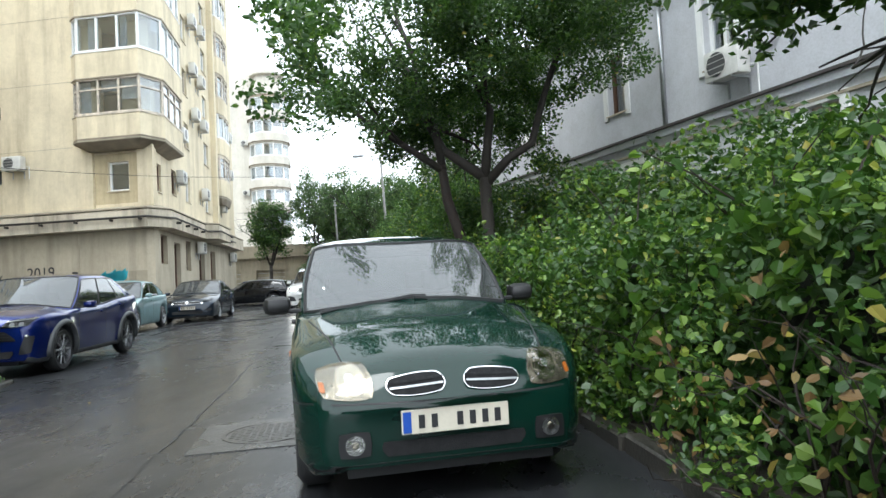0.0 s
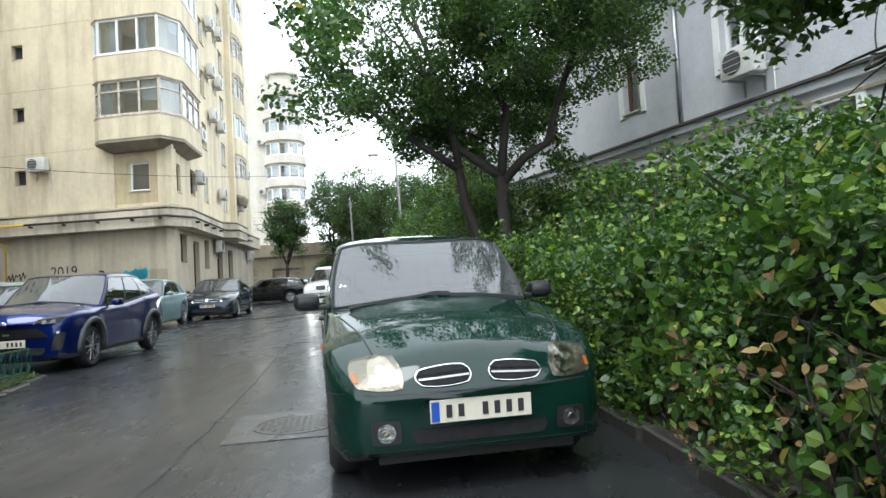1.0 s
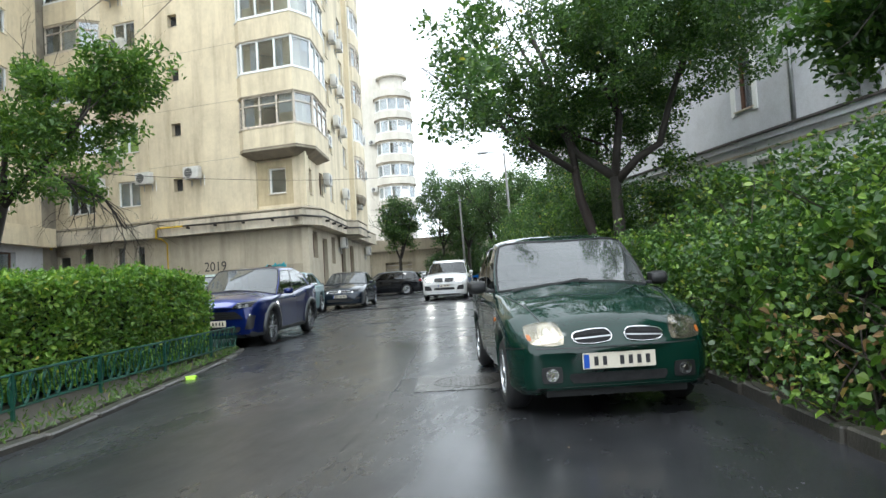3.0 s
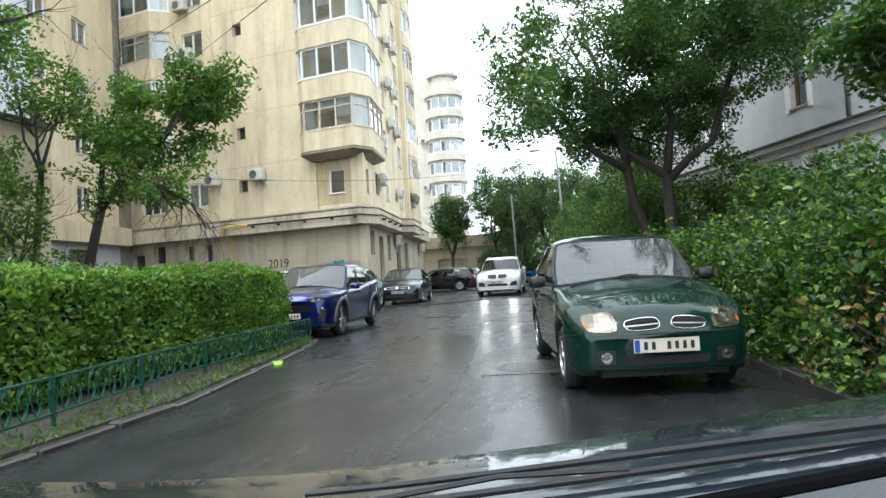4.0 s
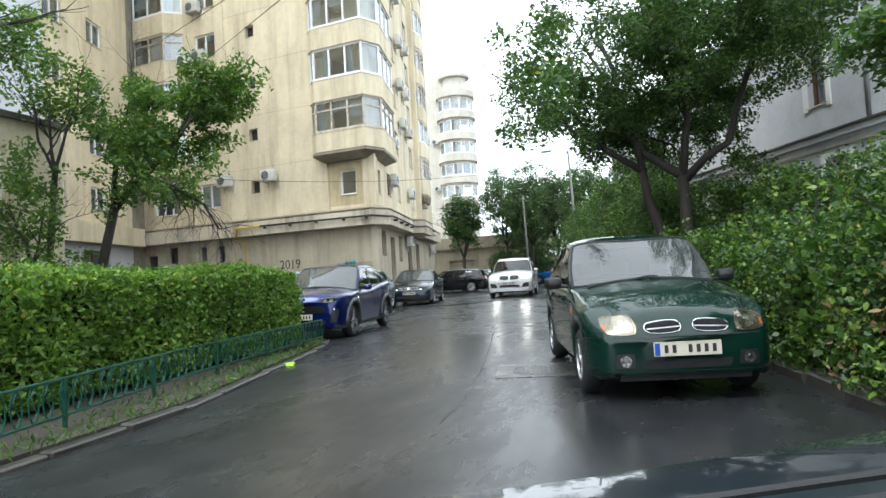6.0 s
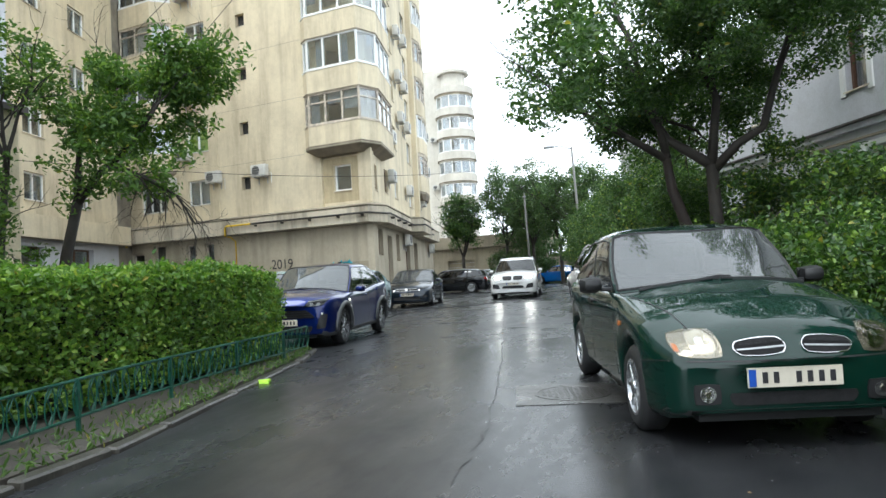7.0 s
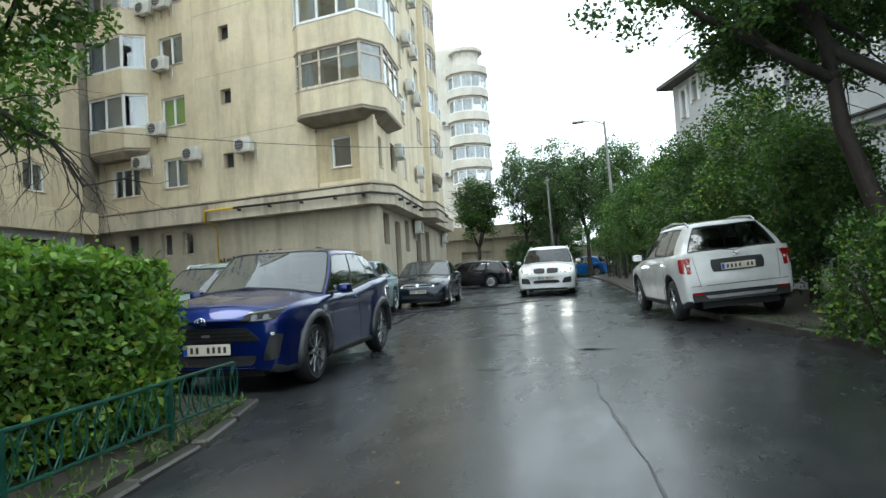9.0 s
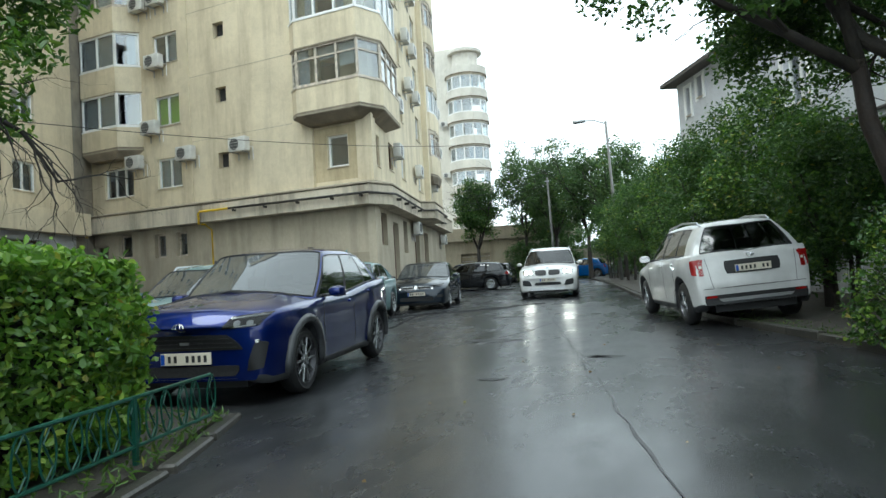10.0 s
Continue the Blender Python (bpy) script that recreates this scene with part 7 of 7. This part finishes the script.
sprigs = scatter_faces([((*A, HT + 0.05), v(A, B), v(A, D))], 120, 0.06, rng)
part("shoot_growth", leaves(sprigs, 0.07, rng, flat=0.0), LEAF_LIGHT, hedge, "bright new shoots")

# overgrown hedge on the right, in overlapping stretches with vines
rng = np.random.default_rng(81)
vine = thing("hedge", Matrix(), "overgrown hedge of vines and shrubs with dry brown stems", "hedge")
FRONT = [(2.25, -5.0), (1.62, 0.6), (1.28, 2.4), (0.86, 4.6), (0.45, 6.8), (-0.25, 9.6), (-0.75, 11.6)]
faces, shelf, backf, inner = [], [], [], []
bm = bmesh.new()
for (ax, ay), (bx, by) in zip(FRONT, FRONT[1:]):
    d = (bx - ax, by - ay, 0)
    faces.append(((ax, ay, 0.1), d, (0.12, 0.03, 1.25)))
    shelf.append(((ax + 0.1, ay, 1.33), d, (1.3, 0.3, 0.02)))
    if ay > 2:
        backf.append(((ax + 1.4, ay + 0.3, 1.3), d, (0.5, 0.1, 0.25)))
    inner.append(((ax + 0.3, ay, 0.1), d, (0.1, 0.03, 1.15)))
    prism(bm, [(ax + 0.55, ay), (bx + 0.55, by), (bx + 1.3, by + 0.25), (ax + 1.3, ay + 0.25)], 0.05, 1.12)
# added blocks whose near-black colour gives the shade between the leaves
part("shade_core", bm, CORE, vine)
pts = np.concatenate([scatter_faces(faces, 900, 0.13, rng), scatter_faces(shelf, 800, 0.13, rng), scatter_faces(backf, 700, 0.17, rng)])
pts = np.array([q for q in pts if noise.noise(Vector(q * 1.9)) > -0.12])
part("foliage", leaves(pts, 0.047, rng, flat=0.3, droop=0.4, squash=1.25, oval=True), LEAF_VINE, vine)
pts = np.concatenate([scatter_faces(faces, 1150, 0.1, rng), scatter_faces(shelf, 800, 0.1, rng)])
pts = np.array([q for q in pts if noise.noise(Vector(q * 1.9)) > -0.05])
deep = scatter_faces(inner, 620, 0.07, rng)
part("inner_foliage", leaves(deep, 0.075, rng, flat=0.2, squash=1.3, oval=True), LEAF_TREE, vine)
part("small_foliage", leaves(pts, 0.042, rng, flat=0.2, oval=True), LEAF_VINE, vine)
pts = scatter_faces(faces + shelf, 420, 0.06, rng)
pts = np.array([q for q in pts if noise.noise(Vector(q * 1.4) + Vector((5, 2, 9))) > 0.22])
part("vine_leaves", leaves(pts, 0.072, rng, flat=0.1, droop=0.6, squash=1.55, oval=True), LEAF_LIGHT, vine, "broad pale green vine leaves")
for k in range(70):
    i = int(rng.integers(0, len(FRONT) - 1))
    t = rng.random()
    x, y = FRONT[i][0] * (1 - t) + FRONT[i + 1][0] * t, FRONT[i][1] * (1 - t) + FRONT[i + 1][1] * t
    bm, q = bmesh.new(), []
    limb(bm, (x + 0.12, y, 0.06), (0.1 * rng.normal(), 0.35 * rng.normal(), 1), 0.55 + 0.3 * rng.random(), 0.011, 1, rng, q, 0.6, 3, 5, 0.0)
    part("woody_stem", bm, BARK_RED, vine)
dry = []
for x, y, z, r, n in ((1.3, 2.0, 0.45, 0.22, 90), (1.22, 2.6, 0.6, 0.18, 70), (1.5, 1.1, 0.8, 0.25, 110), (1.62, 0.9, 1.45, 0.2, 80), (1.1, 3.3, 0.35, 0.2, 70), (1.55, 1.5, 0.3, 0.25, 90)):
    dry.append(np.array((x, y, z)) + rng.normal(size=(n, 3)) * r * np.array([0.4, 0.8, 1]))
part("dry_leaves", leaves(np.concatenate(dry)[::2], 0.06, rng, droop=0.6, oval=True), LEAF_DRY, vine, "dry brown hanging leaves")
for k in range(44):
    i = int(rng.integers(0, len(FRONT) - 1))
    t = rng.random()
    x, y = FRONT[i][0] * (1 - t) + FRONT[i + 1][0] * t + 0.9 * rng.random(), FRONT[i][1] * (1 - t) + FRONT[i + 1][1] * t
    h = 0.2 + 0.25 * rng.random()
    z0 = 1.3 + 0.1 * rng.random()
    lean = 0.25 * rng.normal(size=2)
    pts = [(x, y, z0), (x + lean[0] * 0.5, y + lean[1] * 0.5, z0 + h * 0.6), (x + lean[0], y + lean[1], z0 + h)]
    sh = part("shoot", tube(bmesh.new(), pts, [0.006, 0.005, 0.003], 4), BARK_RED, vine)
    c = np.array([np.array(pts[0]) * (1 - q) + np.array(pts[2]) * q for q in np.repeat(np.linspace(0.2, 1, 6), 2)]) + rng.normal(size=(12, 3)) * 0.03
    part("shoot_leaves", leaves(c, 0.07, rng, droop=0.2, oval=True), LEAF_VINE, sh)

# shrubs behind the hedge, along the house and up the road
for k, (x, y, z, rx, ry, rz, n) in enumerate(((3.1, 6.6, 1.5, 1.3, 1.6, 1.15, 100), (2.6, 9.6, 1.55, 1.4, 1.7, 1.25, 100), (1.9, 13.2, 2.0, 1.4, 1.6, 1.8, 100), (3.0, 4.3, 1.35, 1.0, 1.3, 0.75, 90), (3.5, 2.6, 1.15, 0.9, 1.2, 0.6, 80))):
    shrub("shrub", "leafy dark green shrub behind the hedge", (x, y, z), (rx, ry, rz), n, 95, 0.09, LEAF_VINE, 100 + 3 * k)
for k, (x, y, z, rx, ry, rz, n, m) in enumerate(((0.35, 16.6, 2.1, 1.35, 1.8, 2.0, 130, LEAF_TREE), (-0.2, 19.6, 2.7, 1.5, 1.9, 2.5, 150, LEAF_VINE), (-1.1, 23.4, 2.9, 1.6, 2.2, 2.7, 160, LEAF_TREE), (-1.9, 28.0, 3.0, 1.7, 2.4, 2.6, 150, LEAF_VINE), (-2.9, 33.0, 3.0, 1.8, 2.5, 2.6, 140, LEAF_TREE), (-4.0, 38.0, 2.8, 1.7, 2.4, 2.6, 120, LEAF_VINE), (-5.2, 43.0, 2.8, 1.8, 2.4, 2.6, 110, LEAF_TREE))):
    shrub("tall_shrub", "tall dense ivy-grown shrub along the kerb", (x, y, z), (rx, ry, rz), n, 115, 0.095, m, 130 + 3 * k, clump=0.42, low=-0.95)

# far trees at the road's end
for k, (x, y, h, zc, rx, rz, n, m) in enumerate(((-15.4, 50.0, 9.0, 5.9, 2.1, 2.9, 150, LEAF_TREE), (-12.4, 53.5, 11.5, 7.4, 2.6, 4.0, 150, LEAF_FAR), (-9.6, 50.5, 11.0, 7.0, 2.6, 4.1, 180, LEAF_FAR), (-7.0, 47.5, 10.0, 6.4, 2.3, 3.7, 150, LEAF_FAR), (-4.6, 45.0, 10.0, 6.1, 2.2, 3.6, 130, LEAF_FAR), (-10.8, 55.5, 9.0, 5.0, 2.5, 3.5, 110, LEAF_FAR), (-2.5, 51.0, 9.5, 5.6, 3.0, 3.6, 110, LEAF_FAR))):
    tree("tree", "broad-leaved tree at the end of the road", x, y, h, 0.16, (x, y, zc - 0.3), (rx, rx, rz), n, 70, 0.17, m, 200 + 5 * k, fork=0.3, clump=0.6, low=-0.95, limbs=4)
for k, (x, y, z, r) in enumerate(((-12.6, 54.0, 1.5, 1.7), (-9.9, 52.6, 1.8, 1.8), (-4.9, 53.0, 1.9, 2.0), (-3.6, 49.0, 2.1, 2.2), (-1.2, 46.0, 2.2, 2.3), (-7.6, 58.5, 1.5, 2.6), (-5.6, 59.5, 2.3, 2.4), (-9.6, 60.0, 2.4, 2.0))):
    shrub("tall_shrub", "leafy bush under the trees at the road's end", (x, y, z), (r, 1.5, z + 0.2), 90, 60, 0.17, LEAF_FAR, 400 + 3 * k, clump=0.5, low=-0.95)
shrub("tall_shrub", "low clipped bushes before the boundary wall", (-9.0, 55.0, 0.7), (2.2, 0.9, 0.9), 60, 60, 0.14, LEAF_FAR, 301)

# weeds along the kerbs
rng = np.random.default_rng(91)
w = []
for pts, n in ((LEFT_KERB[1:6], 900), (RIGHT_KERB[1:7], 700)):
    for x, y, h in along(pts, 0.06):
        side = -1 if pts is LEFT_KERB[1:6] or x < -3.5 else 1
        for _ in range(18):
            if rng.random() < 0.6:
                w.append((x + side * abs(rng.normal()) * 0.42 * (1 if side < 0 else 0.6) + 0.0, y + 0.05 * rng.normal(), 0.065 + 0.03 * rng.random()))
tagged(part("weeds", leaves(np.array(w), 0.07, rng, flat=-0.6, squash=0.45), GRASS), "thin weeds and grass along the kerb", "weeds", kind="stuff")
lit = []
for _ in range(60):
    x, y = rng.uniform(-5.5, 0.8), rng.uniform(1, 26)
    lit.append((x, y, 0.008))
tagged(part("fallen_leaves", leaves(np.array(lit), 0.035, rng, flat=0.98), LEAF_DRY), "wet fallen leaves on the road", "leaves", kind="stuff")


# ---- fence, posts, cables ----
fence = thing("fence", Matrix(), "low green-painted iron fence with looped bars along the hedge", "fence")
FL = [(-4.55, -5.0), (-4.5, 0.3), (-5.25, 3.54), (-5.8, 7.6)]
spots = along(FL, 1.32)
for x, y, h in spots:
    bm = boxes((-0.014, 0.014, -0.014, 0.014, -0.02, 0.40))
    p = part("post", bm, GREEN_IRON, fence)
    p.matrix_local = pose(x, y, 0.06, 0, 0, h)
for z in (0.10, 0.39):
    pts = [(x, y, z + 0.06) for x, y in FL]
    part("rail", tube(bmesh.new(), pts, 0.012, 6), GREEN_IRON, fence)
bm = bmesh.new()
tube(bm, [(0.055 * math.cos(a), 0, 0.225 + 0.14 * math.sin(a)) for a in np.linspace(-math.pi * 0.5, math.pi * 1.5, 15)], 0.006, 5, False)
tube(bm, [(-0.02, 0, 0.08), (0.03, 0, 0.16), (-0.03, 0, 0.28), (0.02, 0, 0.37)], 0.006, 5)
loop = None
for x, y, h in along(FL, 0.165):
    if loop is None:
        loop = part("loop_bar", bm, GREEN_IRON, fence)
        ob = loop
    else:
        ob = new("loop_bar", loop.data)
        ob.parent = fence
    ob.matrix_local = pose(x, y, 0.08, 0, random.uniform(-6, 6), h)

lime = thing("crumpled_wrapper", pose(-5.05, 5.3, 0.002, 0, 0, 20), "bright lime crumpled wrapper lying by the kerb", "litter")
bm = bmesh.new()
bmesh.ops.create_icosphere(bm, subdivisions=2, radius=0.13)
for q in bm.verts:
    q.co *= 0.75 + 0.5 * noise.noise(q.co * 14)
    q.co.z = abs(q.co.z) * 0.35
part("wrapper", bm, LIME, lime)


def street_lamp(x, y, h, arm, lean, label, head=True):
    ob = thing("street_lamp" if head else "utility_pole", pose(x, y, 0, 0, lean, 0), label, "lamp post" if head else "pole", "poles")
    part("pole", tube(bmesh.new(), [(0, 0, 0), (0, 0, h * 0.5), (0, 0, h)], [0.10, 0.08, 0.06], 10), POLE, ob, smooth=60)
    if head:
        part("arm", tube(bmesh.new(), [(0, 0, h - 0.15), (arm * 0.5, 0, h + 0.12), (arm, 0, h + 0.18)], 0.035, 8), METAL, ob, smooth=60)
        bm = bmesh.new()
        box(bm, arm * 1.0 - 0.1 if arm > 0 else arm - 0.55, arm + 0.55 if arm > 0 else arm + 0.1, -0.14, 0.14, h + 0.1, h + 0.26, 0.05)
        part("lamp_head", bm, METAL, ob, smooth=50)
    else:
        part("insulator", boxes((-0.12, 0.12, -0.04, 0.04, h - 0.3, h - 0.22)), METAL, ob)
    return ob


street_lamp(-4.55, 38.6, 8.6, -1.15, -2, "slim concrete street lamp with one arm")
street_lamp(-9.2, 46.5, 7.0, 0, -1.5, "pale concrete utility pole before the trees", False)


def cable(a, b, sag, label):
    pts = [Vector(a) * (1 - t) + Vector(b) * t - Vector((0, 0, sag * 4 * t * (1 - t))) for t in np.linspace(0, 1, 17)]
    tagged(part("cable", tube(bmesh.new(), pts, 0.009, 5), WIRE), label, "cable", "overhead cables")


cable((-16.5, 9.0, 4.6), (-4.6, 38.5, 8.0), 0.9, "thin black overhead cable across the road")
cable((-24.49, 23.36, 12.99), (1.73, -0.5, 3.34), 0.02, "black overhead cable over the hedge")
cable((-20.53, 22.98, 11.73), (1.3, -0.11, 3.8), 0.02, "black overhead cable over the hedge")
for k in range(4):
    cable((-14.4, 40.0, 4.6 + 0.4 * k), (-9.2, 46.5, 6.2 + 0.45 * k), 0.3, "thin black cable between block and pole")

# ---- the dashboard and wipers, as they stand when the car has backed up furthest ----
dash = thing("dashboard", pose(-0.172, -2.705, -0.006, 0, 0, 18.9), "grey grained car dashboard with a long air vent", "dashboard")


dash_edge = smooth_curve([(-0.9, 0.88), (-0.5, 0.714), (-0.32, 0.668), (-0.17, 0.648), (0.0, 0.656), (0.18, 0.696), (0.4, 0.757), (0.55, 0.803), (0.9, 0.92)], 0.1)
vent_mid = smooth_curve([(-0.5, 0.54), (-0.33, 0.516), (-0.19, 0.508), (0.0, 0.499), (0.1, 0.505), (0.2, 0.526), (0.29, 0.546), (0.36, 0.566), (0.5, 0.61)], 0.08)
VENT_C, VENT_L = 0.008, 0.335


def vent_half(x):
    return 0.036 * math.sqrt(max(0.0, 1 - ((x - VENT_C) / VENT_L) ** 8)) if abs(x - VENT_C) < VENT_L else 0.0


us = np.linspace(-0.9, 0.9, 73)
bm = bmesh.new()
rows = []
for u in us:
    vm, half = vent_mid(u), vent_half(u)
    fs = [0.05, 0.25, 0.40, vm - max(half, 0.002) - 0.012, vm - max(half, 0.002), vm + max(half, 0.002), vm + max(half, 0.002) + 0.012, (vm + dash_edge(u)) / 2 + 0.015, dash_edge(u)]
    zs = [0.80, 0.895, 0.925, 0.936, 0.932, 0.932, 0.936, 0.934, 0.925]
    rows.append([bm.verts.new((u, f, z)) for f, z in zip(fs, zs)])
for a, b, u0, u1 in zip(rows, rows[1:], us, us[1:]):
    um = (u0 + u1) / 2
    for j in range(8):
        if j == 4 and abs(um - VENT_C) < VENT_L:
            continue
        bm.faces.new((a[j], b[j], b[j + 1], a[j + 1]))
bmesh.ops.recalc_face_normals(bm, faces=bm.faces[:])
if sum(f.normal.z for f in bm.faces) < 0:
    bmesh.ops.reverse_faces(bm, faces=bm.faces[:])
part("dashboard_top", bm, DASH, dash, smooth=60)
bm = bmesh.new()
loop_us = VENT_C + VENT_L * np.sin(np.linspace(-math.pi / 2, math.pi / 2, 41))
loop = [(u, vent_mid(u) + vent_half(u), 0.937) for u in loop_us] + [(u, vent_mid(u) - vent_half(u), 0.937) for u in loop_us[::-1]]
tube(bm, loop, 0.0028, 6)
part("vent_rim", bm, PLASTIC, dash)
bm = boxes((-0.36, 0.38, 0.43, 0.64, 0.865, 0.87))
part("vent_tray", bm, MATT_BLACK, dash)
for k in range(23):
    u = -0.31 + k * 0.0285
    bm = boxes((-0.001, 0.001, -0.034, 0.034, -0.03, 0.0))
    bmesh.ops.rotate(bm, verts=bm.verts[:], cent=(0, 0, 0), matrix=Matrix.Rotation(0.35, 3, "Z"))
    bmesh.ops.translate(bm, verts=bm.verts[:], vec=(u, vent_mid(u), 0.934))
    part("vent_slat", bm, CLAD, dash)
bm = tube(bmesh.new(), [(u, vent_mid(u) - 0.006, 0.933) for u in np.linspace(-0.32, 0.335, 33)], 0.002, 5)
part("vent_slat", bm, CLAD, dash)
bm = tube(bmesh.new(), [(u, dash_edge(u) + 0.012, 0.925) for u in us], 0.008, 8)
part("windscreen_seal", bm, MATT_BLACK, dash)
bm = bmesh.new()
rows = [[bm.verts.new((u, dash_edge(u) + f, z)) for f, z in ((0.012, 0.915), (0.024, 0.921), (0.04, 0.922))] for u in us]
for a, b in zip(rows, rows[1:]):
    for j in range(2):
        bm.faces.new((a[j], b[j], b[j + 1], a[j + 1]))
part("scuttle", bm, MATT_BLACK, dash, "black plastic scuttle", smooth=60)
bm = bmesh.new()
rows = [[bm.verts.new((u, dash_edge(u) + f, z)) for f, z in ((0.04, 0.918), (0.07, 0.924), (0.12, 0.927), (0.17, 0.926), (0.24, 0.92))] for u in us]
for a, b in zip(rows, rows[1:]):
    for j in range(4):
        bm.faces.new((a[j], b[j], b[j + 1], a[j + 1]))
part("bonnet_edge", bm, NAVY_PAINT, dash, "wet dark blue bonnet edge", smooth=60)
for u0, u1, f0, f1 in ((-0.75, -0.02, 0.05, 0.035), (-0.28, 0.62, 0.10, 0.05)):
    spot = lambda t, df, dz: (u0 + (u1 - u0) * t, dash_edge(u0 + (u1 - u0) * t) + f0 + (f1 - f0) * t + df, 0.928 + dz + 0.008 * math.sin(3.1 * t))
    wp = part("wiper_blade", tube(bmesh.new(), [spot(t, 0, 0) for t in np.linspace(0, 1, 15)], 0.0034, 6), PLASTIC, dash)
    part("wiper_arm", tube(bmesh.new(), [spot(t, 0.025, 0.006) for t in np.linspace(0.25, 1, 10)], [0.0025 + 0.003 * k / 9 for k in range(10)], 6), PLASTIC, wp)
    part("wiper_link", tube(bmesh.new(), [spot(0.3, 0.0, 0.004), spot(0.42, 0.012, 0.007), spot(0.54, 0.0, 0.004)], 0.0025, 5), PLASTIC, wp)
bm = boxes((-0.88, 0.88, 0.05, 0.09, 0.0, 0.82))
part("lower_panel", bm, DASH, dash)

# ---- kerb stones ----
kerb_row("kerb_left", LEFT_KERB, 0.055, "worn wet concrete kerb before the fence")
kerb_row("kerb_right", RIGHT_KERB, 0.11, "worn wet concrete kerb before the shrubs")
